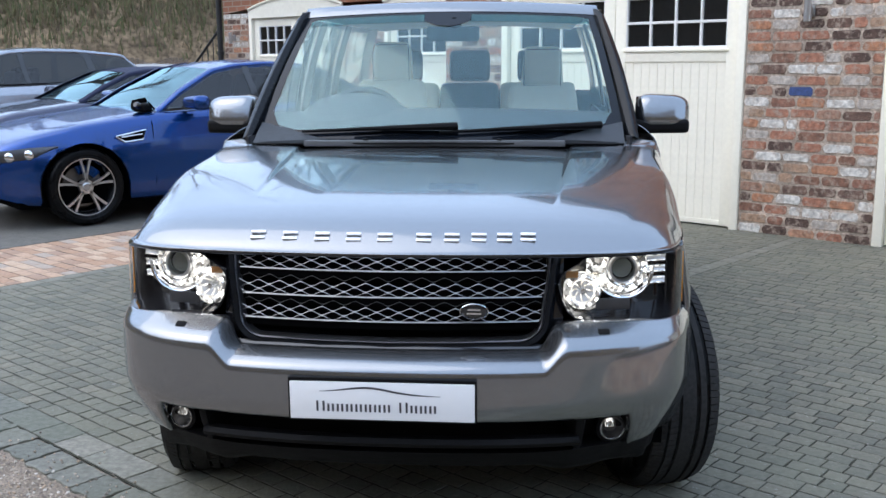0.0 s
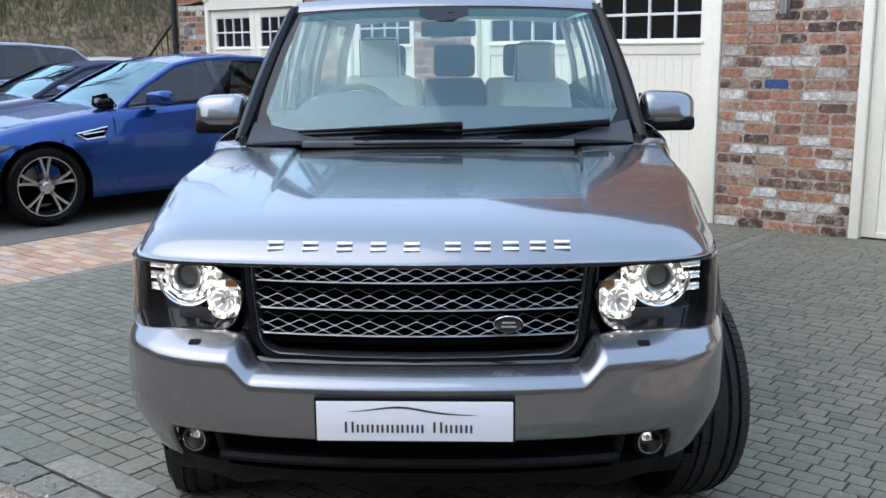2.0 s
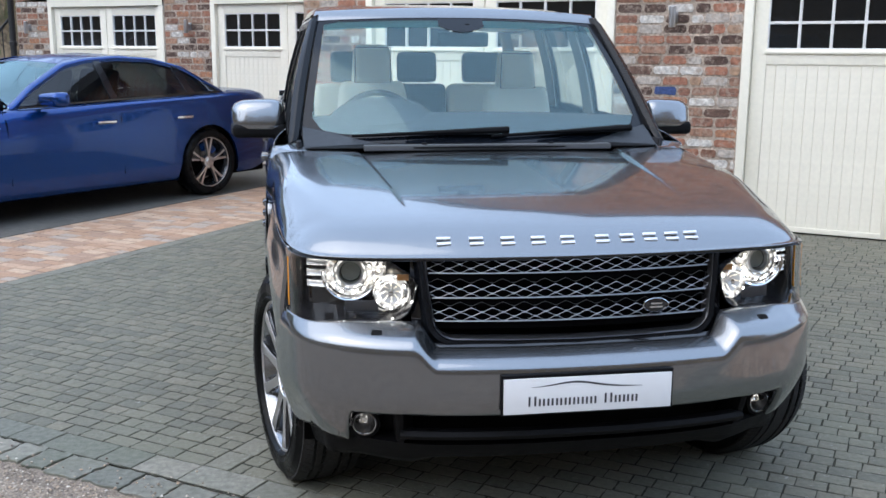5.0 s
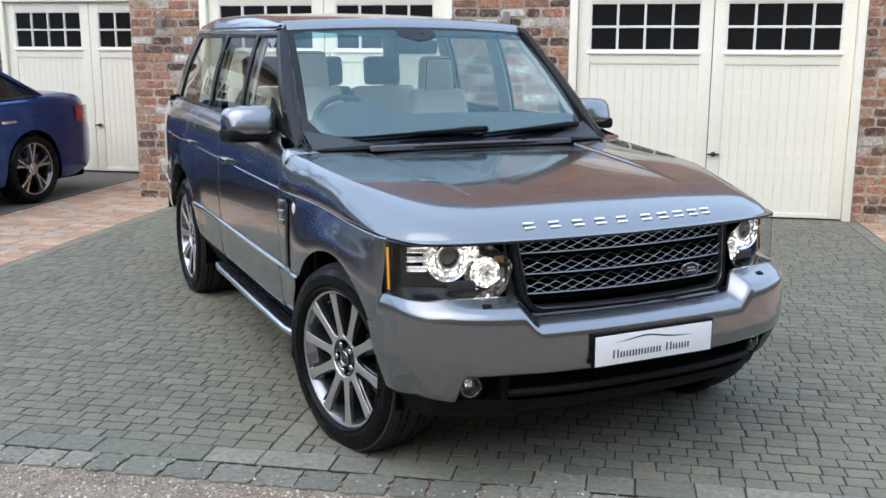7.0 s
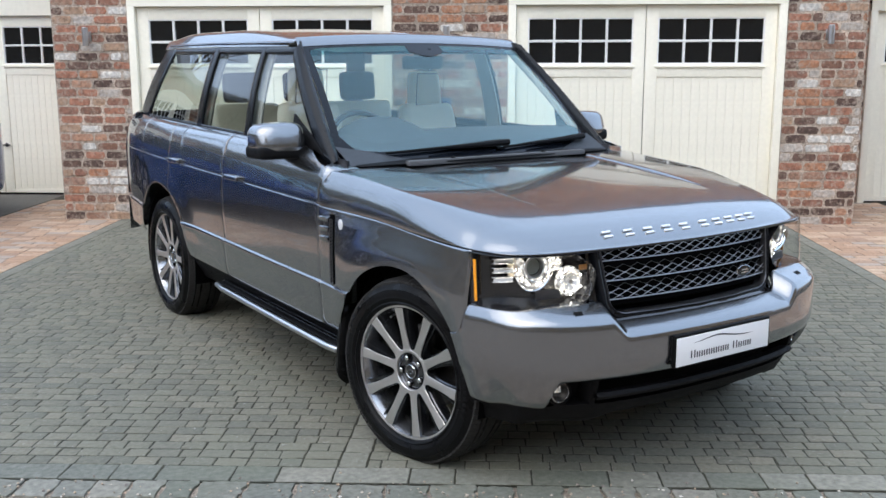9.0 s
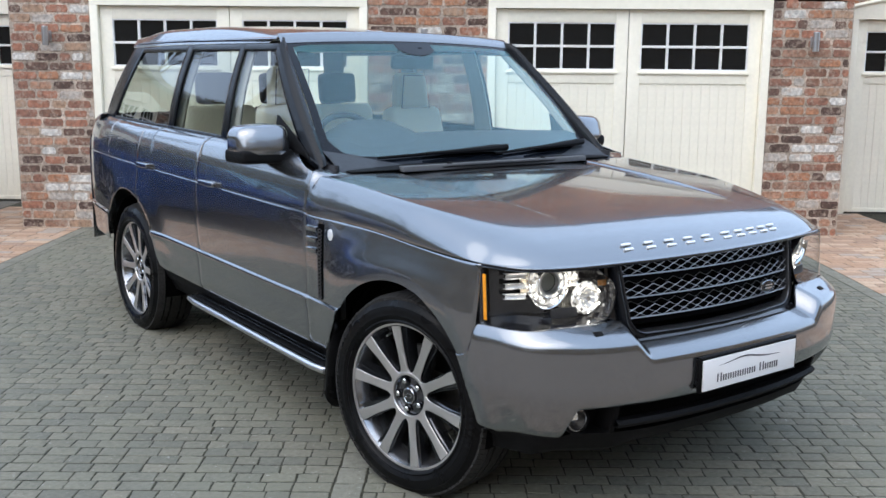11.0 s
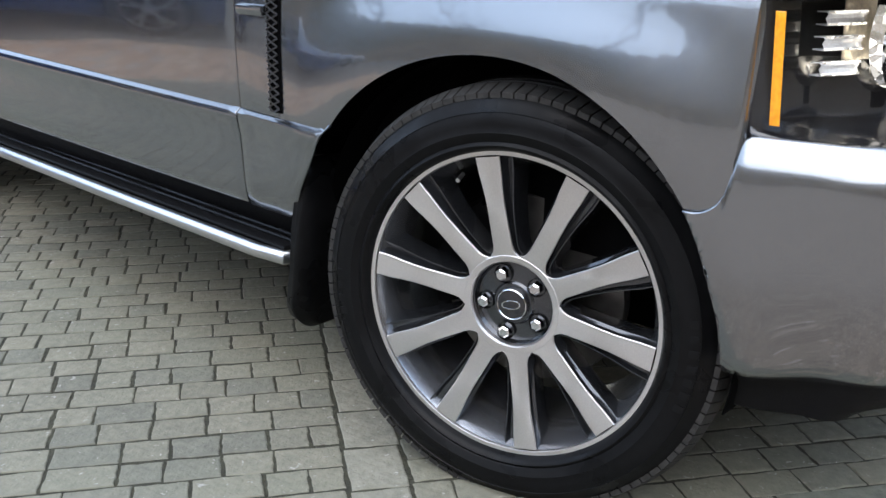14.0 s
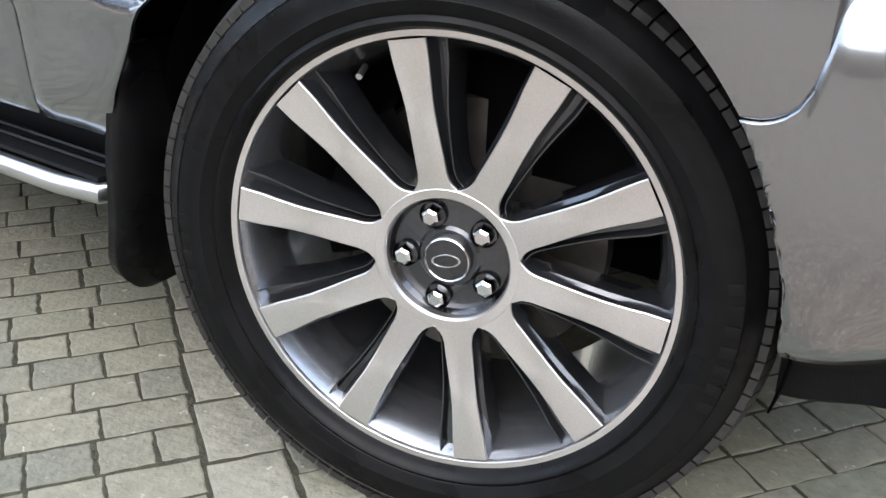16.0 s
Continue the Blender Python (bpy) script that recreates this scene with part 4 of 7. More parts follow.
def plan_at(s):
    """Point and inward normal of the bumper's outline at the length s from its middle."""
    a = np.array([np.interp(s, plen, [p[0] for p in PLAN]), np.interp(s, plen, [p[1] for p in PLAN])])
    e = 0.03
    t = np.array([np.interp(s + e, plen, [p[0] for p in PLAN]) - np.interp(s - e, plen, [p[0] for p in PLAN]), np.interp(s + e, plen, [p[1] for p in PLAN]) - np.interp(s - e, plen, [p[1] for p in PLAN])])
    t /= np.linalg.norm(t)
    return a, np.array([-t[1], t[0]])


def wheel_limit(z):
    """Length along the outline at which the wheel opening cuts it at the height z."""
    f = min(0.999, max(0.0, (z - 0.37) / 0.425))
    return float(np.interp(AXF - 0.41 * math.sqrt(1 - f * f) - 0.001, [p[1] for p in PLAN], plen))


def tuck(z, y):
    """How far the lower bumper curves in under the car."""
    return 0.080 * max(0.0, (0.53 - z) / 0.18) ** 1.5 * (1 - 0.40 * smooth01(0.28, 0.42, y))


def bumper_row(s, sgn):
    (x, y), n = plan_at(s)
    step = smooth01(0.445, 0.522, x)
    top = lerp(0.664, 0.735, step) - 0.010 * smooth01(0.74, 0.86, x)
    zlim = min(top, lerp(top, wing_corner(y) - 0.0008, smooth01(0.434, 0.445, y)))
    back = lerp(0.085, curve(x, (0.50, 0.60, 0.70, 0.76, 0.80, 0.835, 0.866, 0.890), (0.118, 0.110, 0.090, 0.070, 0.056, 0.042, 0.029, 0.020)), step)
    bot = lerp(0.472, 0.352, smooth01(0.700, 0.752, x))
    depth = lerp(0.095, 0.120, step)
    rows = [(back * curve(q, (0, 0.083, 0.175, 0.283, 0.375, 0.483, 0.625, 0.79, 1.0), (1.0, 0.75, 0.50, 0.25, 0.12, 0.05, 0.015, 0.003, 0.0)), top - depth * q) for q in np.linspace(0, 1.0, 26)]
    for q in np.linspace(0.07, 1, 14):
        z = lerp(top - depth, bot, q)
        rows.append((tuck(z, y) + 0.006 * smooth01(0.93, 1.0, q), z))
    rows.append((rows[-1][0] + 0.016, bot - 0.001))
    zz, ii = [r_[1] for r_ in reversed(rows)], [r_[0] for r_ in reversed(rows)]
    out_ = []
    for i, z in rows:
        if zlim < top:
            z = bot + (z - bot) * (zlim - bot) / (top - bot)
            i = float(np.interp(z, zz, ii))
        (qx, qy), qn = plan_at(min(s, wheel_limit(z)))
        out_.append((sgn * (qx + qn[0] * i + flare(qy, max(z, 0.48)) * smooth01(0.28, 0.40, qy)), qy + qn[1] * i, z))
    return out_


ss = sorted(set(list(np.linspace(0, plen[-1], 120)) + list(np.interp(np.linspace(0.44, 0.525, 22), [p[0] for p in PLAN], plen)) + list(np.interp(np.linspace(0.695, 0.757, 10), [p[0] for p in PLAN], plen))))
P = [bumper_row(s, -1) for s in reversed(ss)] + [bumper_row(s, 1) for s in ss[1:]]
bumper = sheet("front_bumper", P, M_PAINT, suv, "", 0.005, 70)


def lower_row(s, sgn):
    (x, y), n = plan_at(s)
    mid = 1 - smooth01(0.535, 0.555, x)
    fog = smooth01(0.575, 0.60, x) * (1 - smooth01(0.705, 0.735, x))
    deep = 0.015 + 0.085 * mid + 0.07 * fog
    bot = lerp(lerp(0.300, 0.277, smooth01(0.44, 0.56, x)), 0.276, smooth01(0.17, 0.37, y))
    zt = lerp(0.485, 0.365, smooth01(0.705, 0.75, x))
    zl = lerp(0.365, 0.349, smooth01(0.7, 0.76, x))
    rows = [(0.03, zt), (deep, zt - 0.004), (deep, lerp(zt, zl, 0.5)), (deep, zl + 0.004), (0.012, zl), (0.018, lerp(zl, bot, 0.35)), (0.035, lerp(zl, bot, 0.7)), (0.075, bot), (lerp(0.30, 0.09, smooth01(0.15, 0.38, y)), bot - 0.004)]
    out_ = []
    for i, z in rows:
        (qx, qy), qn = plan_at(min(s, wheel_limit(z)))
        i = i * (1 - 0.85 * smooth01(0.12, 0.30, qy)) + tuck(max(z, 0.345), qy) * (0.55 + 0.45 * smooth01(0.45, 0.75, x)) + 0.003
        i += 0.034 * smooth01(0.22, 0.38, qy) * (1 - smooth01(0.31, 0.365, z))
        out_.append((sgn * (qx + qn[0] * i), qy + qn[1] * i, z))
    return out_


P = [lower_row(s, -1) for s in reversed(ss)] + [lower_row(s, 1) for s in ss[1:]]
lower = sheet("bumper_valance", P, M_PLASTIC, suv, "black textured lower bumper", 0.004, 40)
# strip across the lower intake
P = []
for s in np.interp(np.linspace(0, 0.56, 20), [p[0] for p in PLAN], plen):
    (x, y), n = plan_at(s)
    P.append([(x + n[0] * i, y + n[1] * i, z) for i, z in ((0.075, 0.408), (0.036, 0.412), (0.028, 0.402), (0.034, 0.392), (0.07, 0.386))])
P = [[(-a, b2, c2) for a, b2, c2 in row] for row in reversed(P)] + P[1:]
sheet("intake_bar", P, M_PLASTIC, lower, "dark grey intake bar", 0.006)
for sgn in (-1, 1):
    # fog lamps
    m = pose(sgn * 0.650, 0.186, 0.412, 90, 0, sgn * 12) @ Matrix.Diagonal((0.78, 0.78, 0.9, 1))
    fog = lathe("fog_light", [(0.0, -0.03), (0.028, -0.022), (0.040, 0.0), (0.044, 0.012), (0.048, 0.012), (0.050, -0.01)], M_GFRAME, suv, "round dark fog lamp with a bright bulb", 28, m)
    lathe("lens", [(0.0, 0.016), (0.02, 0.014), (0.041, 0.008)], M_LENS, fog, "", 24, m).visible_shadow = False
    # bright spot in the fog lamp, made by the facet material's emission
    bm = bmesh.new()
    add_box(bm, -0.017, 0.013, -0.004, 0.028, -0.016, 0.004, 0.005, m @ pose(-0.004, 0.002, 0, -18, 0, 0))
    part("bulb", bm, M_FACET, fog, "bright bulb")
    lathe("rim", [(0.0425, 0.011), (0.0445, 0.0142), (0.0465, 0.0135), (0.0475, 0.010)], M_CHROME, fog, "thin bright rim", 28, m)
    lathe("bezel", [(0.049, -0.02), (0.050, 0.014), (0.062, 0.010), (0.068, -0.03)], M_PLASTIC, fog, "", 28, m)
    # headlamp washer covers
    bm = bmesh.new()
    add_box(bm, -0.016, 0.016, -0.010, 0.010, -0.003, 0.003, 0.002, pose(sgn * 0.617, 0.128, 0.7155, 27, 0, sgn * 12))
    part("washer_cover", bm, M_PLASTIC, bumper, "black headlamp washer cover")
    # parking sensors
    for x in (0.34, 0.80):
        (px, py), n = plan_at(np.interp(x, [p[0] for p in PLAN], plen))
        lathe("parking_sensor", [(0.0, 0.0008), (0.009, 0.0006), (0.0098, -0.001)], M_PAINT, bumper, n=14, m=Matrix.Translation((sgn * px, py + 0.0005, 0.535)) @ Vector((-sgn * n[0], -n[1], 0)).to_track_quat("Z", "Y").to_matrix().to_4x4())

# number plate
plate = box("number_plate", -0.26, 0.26, -0.006, 0.0, 0.488, 0.598, M_PLATE, suv, "white show plate with a dark sweeping line and small capitals", 0.003, pose(0, -0.012, 0))
bm = bmesh.new()
for x0, x1, z0, z1 in ((-0.265, 0.265, 0.599, 0.608), (-0.265, -0.261, 0.487, 0.599), (0.261, 0.265, 0.487, 0.599), (-0.265, 0.265, 0.482, 0.487)):
    add_box(bm, x0, x1, -0.016, 0.004, z0, z1, 0.003)
part("plate_surround", bm, M_PLASTIC, plate, "black plate surround")
bm = bmesh.new()
xs = np.linspace(-0.175, 0.165, 34)
zc = [0.565 + 0.0165 * math.exp(-((x + 0.04) / 0.085) ** 2) - 0.004 * (x / 0.17) for x in xs]
hh = [0.0028 * math.sin(math.pi * (i + 0.6) / 34.5) + 0.0003 for i in range(34)]
add_grid(bm, [[(x, -0.0188, z - h), (x, -0.0188, z + h)] for x, z, h in zip(xs, zc, hh)])
part("sweep_line", bm, M_INK, plate, "thin dark curved line", 0)
x = -0.186
for k in range(13):
    big = k in (0, 9)
    wl = 0.0262 if big else 0.0212
    if k == 8:
        x += 0.018
        continue
    for x0 in (x + 0.002, x + wl - 0.0065):
        box("caption_bar", x0 - 0.0005, x0 + 0.0055, -0.0192, -0.0175, 0.512, 0.512 + (0.030 if big else 0.022), M_INK, plate)
    x += wl + 0.0052

# ---------------- grille
grille = thing("grille", Matrix.Identity(4), "", "")
for k in list(grille.keys()):
    del grille[k]
grille.parent = suv


def grille_outline(off, n=10):
    """Half outline from the top corner to the bottom middle, grown by off."""
    pts = [(0.459 + off, 0.919 + min(off, 0.0))]
    pts += [(0.4555 + off, 0.88), (0.449 + off, 0.82), (0.440 + off, 0.765)]
    for t in np.linspace(0, math.pi / 2, n):
        pts.append((0.372 + (0.066 + off) * math.cos(t), 0.742 - (0.056 + off) * math.sin(t)))
    pts.append((0.2, 0.685 - off))
    pts.append((0.0, 0.684 - off))
    return pts


def grille_y(x, z):
    return 0.118 + 0.22 * x * x + (z - 0.68) * 0.16


def ring(name, o0, o1, lift0, lift1, material, label):
    A, B = grille_outline(o0), grille_outline(o1)
    P = []
    for sgn in (1, -1):
        seq = list(zip(A, B)) if sgn == 1 else list(reversed(list(zip(A, B))))[1:]
        for (xa, za), (xb, zb) in seq:
            P.append([(sgn * xa, grille_y(xa, za) + 0.03, za), (sgn * xa, grille_y(xa, za) - lift0, za), (sgn * lerp(xa, xb, 0.5), grille_y(xa, za) - lift0 - 0.003, lerp(za, zb, 0.5)), (sgn * xb, grille_y(xb, zb) - lift1, zb), (sgn * xb, grille_y(xb, zb) + 0.03, zb)])
    return sheet(name, P, material, grille, label, 0.002, 40)


ring("inner_frame", 0.003, 0.008, 0.014, 0.012, M_GFRAME, "silver inner grille frame")
ring("outer_surround", 0.011, 0.036, 0.014, 0.006, M_PILLAR, "gloss black grille surround")
# black panel between grille and lamps, and the backing: a near-black box as the shade inside
P = [[(x, grille_y(x, z) + 0.012 + max(0, abs(x) - 0.47) * 0.15, z) for z in (0.655, 0.70, 0.80, 0.88, 0.925)] for x in np.linspace(-0.503, 0.503, 41)]
for s_ in (-1, 1):
    sheet("surround_panel", [row for row in P if row[0][0] * s_ > 0.44], M_BLACK, grille, "gloss black front panel", 0.004)
box("grille_backing", -0.47, 0.47, 0.215, 0.30, 0.66, 0.935, M_DARK, grille, "near-black box as shade behind the grille")
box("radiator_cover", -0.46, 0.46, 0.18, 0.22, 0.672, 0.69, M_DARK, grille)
P = [[(x, grille_y(x, 0.66) - 0.010 + d, z) for d, z in ((0.0, 0.668), (-0.02, 0.652), (0.0, 0.645))] for x in np.linspace(-0.47, 0.47, 31)]
sheet("lower_lip", P, M_BLACK, grille, "", 0.004)
pitch = 0.0650
for zc, rows in ((0.898, 3), (0.8235, 4), (0.754, 4)):
    hw = np.interp(zc, (0.74, 0.88, 0.93), (0.432, 0.449, 0.453))
    for r_ in range(4 - rows, 4):
        amp = 0.0066
        base = zc + (2 - r_) * 2 * amp + (0.003 if r_ == 0 else 0)
        nx = math.ceil(hw / (pitch / 2)) * 2 + 1
        xs = np.linspace(-(nx // 2), nx // 2, nx) * pitch / 2
        bm = bmesh.new()
        path = [(x, base + amp * (1 if (i + r_) % 2 else -1) * 0.93) for i, x in enumerate(xs)]
        dense = []
        for (x0, z0), (x1, z1) in zip(path, path[1:]):
            for f in np.linspace(0, 1, 7)[:-1]:
                g = f + 0.11 * math.sin(2 * math.pi * f) * -1
                dense.append((lerp(x0, x1, f), lerp(z0, z1, f * f * (3 - 2 * f) * 0.55 + f * 0.45)))
        dense.append(path[-1])
        Q = []
        for x, z in dense:
            th = 0.0008 + 0.0011 * max(0.0, math.cos(2 * math.pi * x / (pitch / 2))) ** 6
            Q.append([(x, grille_y(x, z) - 0.002 - d + (0.006 if r_ == 0 else 0), z + h) for d, h in ((0.0005, th), (0.003, th * 0.8), (0.0036, 0.0), (0.003, -th * 0.8), (0.0005, -th))])
        add_grid(bm, Q)
        part("mesh_strand", bm, M_GRILLE if r_ > 0 else M_IRON, grille, "silver diamond mesh strand")
    zz = zc - 0.0205
    bm = bmesh.new()
    add_grid(bm, [[(x, grille_y(x, zz) - d, zz + h) for d, h in ((-0.003, 0.0011), (0.006, 0.0011), (0.007, 0.0), (0.006, -0.0011), (-0.003, -0.0011))] for x in np.linspace(-hw, hw, 30)])
    part("grille_bar", bm, M_GRILLE, grille, "slim silver horizontal grille bar")
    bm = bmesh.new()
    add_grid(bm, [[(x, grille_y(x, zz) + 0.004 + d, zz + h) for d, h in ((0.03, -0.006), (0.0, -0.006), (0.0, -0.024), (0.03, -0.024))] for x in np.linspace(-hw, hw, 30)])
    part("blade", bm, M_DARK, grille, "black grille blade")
lathe("oval_badge", [(0.0, 0.007), (0.02, 0.0065), (0.034, 0.004), (0.037, 0.006), (0.040, 0.005), (0.041, 0.0)], M_BLACK, grille, "dark oval badge with bright rim", 32, Matrix.Translation((0.250, 0.118, 0.772)) @ Matrix.Diagonal((1, 1, 0.56, 1)) @ pose(0, 0, 0, 90, 0, 0))
bm = bmesh.new()
for dz, w in ((0.006, 0.018), (-0.005, 0.021)):
    add_box(bm, 0.250 - w, 0.250 + w, 0.106, 0.1095, 0.7725 + dz - 0.003, 0.7725 + dz + 0.003, 0.001)
part("badge_bars", bm, M_CHROME, grille, "two small bright bars")
P = [[(0.250 + 0.0415 * math.cos(t) * k, 0.1135 + e, 0.772 + 0.0235 * math.sin(t) * k) for k, e in ((0.93, 0.004), (0.95, -0.003), (1.0, -0.002), (1.02, 0.004))] for t in np.linspace(0, 2 * math.pi, 41)]
sheet("badge_rim", P, M_CHROME, grille, "", 0)

# ---------------- headlamps
def lamp_y(x, z):
    return float(curve(x, (0.48, 0.55, 0.63, 0.70, 0.76, 0.80, 0.83, 0.852, 0.866, 0.876), (0.172, 0.180, 0.193, 0.208, 0.230, 0.252, 0.281, 0.324, 0.374, 0.438))) + (z - 0.74) * 0.07


def lamp_span(x):
    """Lower and upper edge of the lamp at x."""
    z0 = np.interp(x, (0.488, 0.50, 0.515, 0.54, 0.60, 0.72, 0.80, 0.85, 0.876), (0.84, 0.79, 0.760, 0.740, 0.731, 0.729, 0.726, 0.722, 0.721))
    z1 = np.interp(x, (0.488, 0.50, 0.515, 0.54, 0.565, 0.60, 0.72, 0.80, 0.85, 0.876), (0.842, 0.865, 0.880, 0.895, 0.915, 0.917, 0.918, 0.919, 0.920, 0.921))
    return z0, z1


for sgn in (-1, 1):
    hl = new("headlight")
    hl.parent = suv
    tagged(hl, "headlamp with lit white rings, three side bars and a black housing")
    xs = np.concatenate([np.linspace(0.488, 0.55, 12), np.linspace(0.56, 0.80, 24), np.linspace(0.805, 0.876, 14)])
    P = [[(sgn * x, lamp_y(x, z), z) for z in np.linspace(*lamp_span(x), 8)] for x in xs]
    sheet("lens_cover", P, M_LENS, hl, "clear outer lens", 0).visible_shadow = False
    # housing behind the lens
    P = []
    for x in xs:
        z0, z1 = lamp_span(x)
        back = lerp(0.13, 0.185, smooth01(0.66, 0.74, x)) * min(1, (x - 0.485) / 0.03) * min(1, (0.88 - x) / 0.05)
        P.append([(sgn * x, lamp_y(x, z0) + 0.001, z0), (sgn * x, lamp_y(x, z0) + back, z0 + 0.008)] + [(sgn * x, lamp_y(x, z) + back, z) for z in np.linspace(z0 + 0.02, z1 - 0.02, 5)] + [(sgn * x, lamp_y(x, z1) + back, z1 - 0.008), (sgn * x, lamp_y(x, z1) + 0.001, z1)])
    sheet("housing", P, M_BLACK, hl, "gloss black lamp housing", 0.003)
    P = [[(sgn * (x + dx), lamp_y(x, z) - 0.001 + dy, z) for dx, dy in ((0, 0), (0, 0.01))] for x, z in [(xx, lamp_span(xx)[0] - 0.003) for xx in xs]]
    sheet("seal_strip", P, M_PLASTIC, hl, "", 0.004)
    # bright bezel behind both lamps
    bm = bmesh.new()
    for cx, cz, r0, r1, a0, a1 in ((0.681, 0.863, 0.079, 0.090, 175, 365), (0.561, 0.806, 0.060, 0.068, 150, 330)):
        add_grid(bm, [[(sgn * (cx + rr * math.cos(t)), lamp_y(cx, cz) + dd, cz + rr * math.sin(t)) for rr, dd in ((r0, 0.100), (lerp(r0, r1, 0.5), 0.090), (r1, 0.088))] for t in np.linspace(radians(a0), radians(a1), 40)])
    part("lower_bezel", bm, M_CHROME, hl, "bright curved trim under the lamps", 60)
    # main and dipped reflectors with their rings of small lights; the main bowl itself glows
    for name, cx, cz, rin, rout, arcs, spots in (("projector", 0.681, 0.863, 0.053, 0.0785, (140, 392), (160, 196, 230, 262, 294, 326, 356)), ("main_beam", 0.561, 0.806, 0.037, 0.0565, (0, 360), (90, 150, 205, 270, 330, 30))):
        cy = lamp_y(cx, cz) + (0.088 if name == "projector" else 0.052)
        m = pose(sgn * cx, cy, cz, 90, 0, sgn * 9)
        at = lambda rr, deg, hh: tuple(m @ Vector((sgn * rr * math.cos(radians(deg)), rr * math.sin(radians(deg)), hh)))
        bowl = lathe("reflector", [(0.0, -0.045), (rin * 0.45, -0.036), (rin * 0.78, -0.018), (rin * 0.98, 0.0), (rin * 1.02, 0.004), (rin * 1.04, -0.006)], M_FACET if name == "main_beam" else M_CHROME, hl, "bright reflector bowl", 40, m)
        P = [[at(lerp(rin, rout, q), deg, hh) for q, hh in ((0.0, 0.001), (0.10, 0.005), (0.30, 0.006), (0.55, 0.003), (0.80, -0.004), (0.95, -0.012), (1.0, -0.020))] for deg in np.linspace(arcs[0], arcs[1], 73)]
        sheet("light_guide", P, M_FACET, bowl, "lit cut-glass light guide", 0, 80)
        if name == "projector":
            lathe("projector_lens", [(0.0, 0.014), (0.010, 0.0125), (0.020, 0.007), (0.028, -0.002), (0.033, -0.014)], M_TINT, bowl, "glass projector lens", 28, m)
            lathe("inner_annulus", [(0.042, -0.006), (0.046, 0.001), (0.051, 0.003)], M_FACET, bowl, "bright ring round the projector", 40, m)
            lathe("projector_back", [(0.0, -0.020), (0.030, -0.018)], M_TRIM, bowl, "", 24, m)
            lathe("projector_collar", [(0.033, -0.016), (0.034, 0.000), (0.036, 0.003), (0.042, 0.001), (0.044, -0.012)], M_SATIN, bowl, "", 32, m)
            lathe("clear_ring", [(0.050, -0.010), (0.0505, 0.010), (0.052, 0.012), (0.0535, 0.010), (0.054, -0.006)], M_CHROME, bowl, "", 48, m)
            for k in range(10):
                lathe("collar_tab", [(0.0, 0.004), (0.0022, 0.0035), (0.0028, 0.0)], M_CHROME, bowl, "", 8, m @ pose(0, 0, 0, 0, 0, 36 * k) @ Matrix.Translation((0.047, 0, -0.004)))
        else:
            lathe("bulb_shield", [(0.0, 0.004), (0.008, 0.002), (0.012, -0.008), (0.013, -0.03)], M_CHROME, bowl, "", 16, m)
            for k in range(8):
                sheet("bowl_facet", [[at(rr, 45 * k + dd, hh) for rr, hh in ((0.012, -0.032), (0.022, -0.022), (0.033, -0.004))] for dd in (3, 20, 38)], M_LEDSOFT, bowl, "", 0)
        for deg in spots:
            lathe("led", [(0.0, 0.0025), (0.0025, 0.0022), (0.0045, 0.0012), (0.0058, -0.002)], M_LED, bowl, "small white running light", 16, m @ Matrix.Translation((sgn * lerp(rin, rout, 0.42) * math.cos(radians(deg)), lerp(rin, rout, 0.42) * math.sin(radians(deg)), 0.004)))
    # bright faceted field between the rings and the side bars
    P = [[(sgn * x, lamp_y(x, z) + 0.135, z) for z in np.linspace(0.825, lamp_span(x)[1] - 0.010, 6)] for x in np.linspace(0.690, 0.752, 9)]
    sheet("reflector_field", P, M_WARM, hl, "bright faceted reflector", 0.002)
    # inner field above the main beam, its sparkle put in as emission, with a dark pocket and amber marker beside it
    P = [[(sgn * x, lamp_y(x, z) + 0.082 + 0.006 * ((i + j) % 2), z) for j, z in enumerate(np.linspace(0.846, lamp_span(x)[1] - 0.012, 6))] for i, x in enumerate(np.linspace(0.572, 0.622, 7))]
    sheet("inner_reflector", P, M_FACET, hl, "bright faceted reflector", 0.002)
    P = [[(sgn * x, lamp_y(x, z) + 0.060, z) for z in np.linspace(0.748, 0.782, 5)] for x in np.linspace(0.60, 0.70, 9)]
    sheet("lower_reflector", P, M_GFRAME, hl, "dark lower reflector", 0.002)
    P = [[(sgn * x, lamp_y(x, z) + 0.024, z) for z in np.linspace(0.853, 0.872, 4)] for x in np.linspace(0.510, 0.545, 5)]
    sheet("amber_marker", P, M_AMBERD, hl, "dull amber side marker", 0.002)
    # three side bars of clear ribbed plastic, each with a lit lower edge
    ya, yb = 0.345, 0.372
    for k, z in enumerate((0.886, 0.852, 0.817)):
        at_x = lambda q, d: (sgn * lerp(0.745, 0.812, q), lerp(ya, yb, q) + d)
        P = [[(*at_x(q, d), z + h) for d, h in ((0.016, 0.0085), (0.002, 0.009), (0.0, 0.005), (0.003, 0.0), (0.0, -0.006), (0.002, -0.009), (0.016, -0.0085))] for q in np.linspace(0, 1, 9)]
        bar = sheet("side_light_bar", P, M_LEDSOFT, hl, "ribbed clear side light bar", 0.002)
        for d, h in ((-0.0015, 0.0090), (-0.0015, -0.0075)):
            P = [[(*at_x(q, d), z + h + e_) for e_ in (0.0016, -0.0016)] for q in np.linspace(0, 1, 9)]
            sheet("bar_edge", P, M_FACET, bar, "lit edge", 0.002)
    # amber strip round the corner
    P = [[(sgn * x, lamp_y(x, z) + 0.0035, z) for x in (0.8694, 0.8704, 0.8714)] for z in np.linspace(0.742, 0.896, 10)]
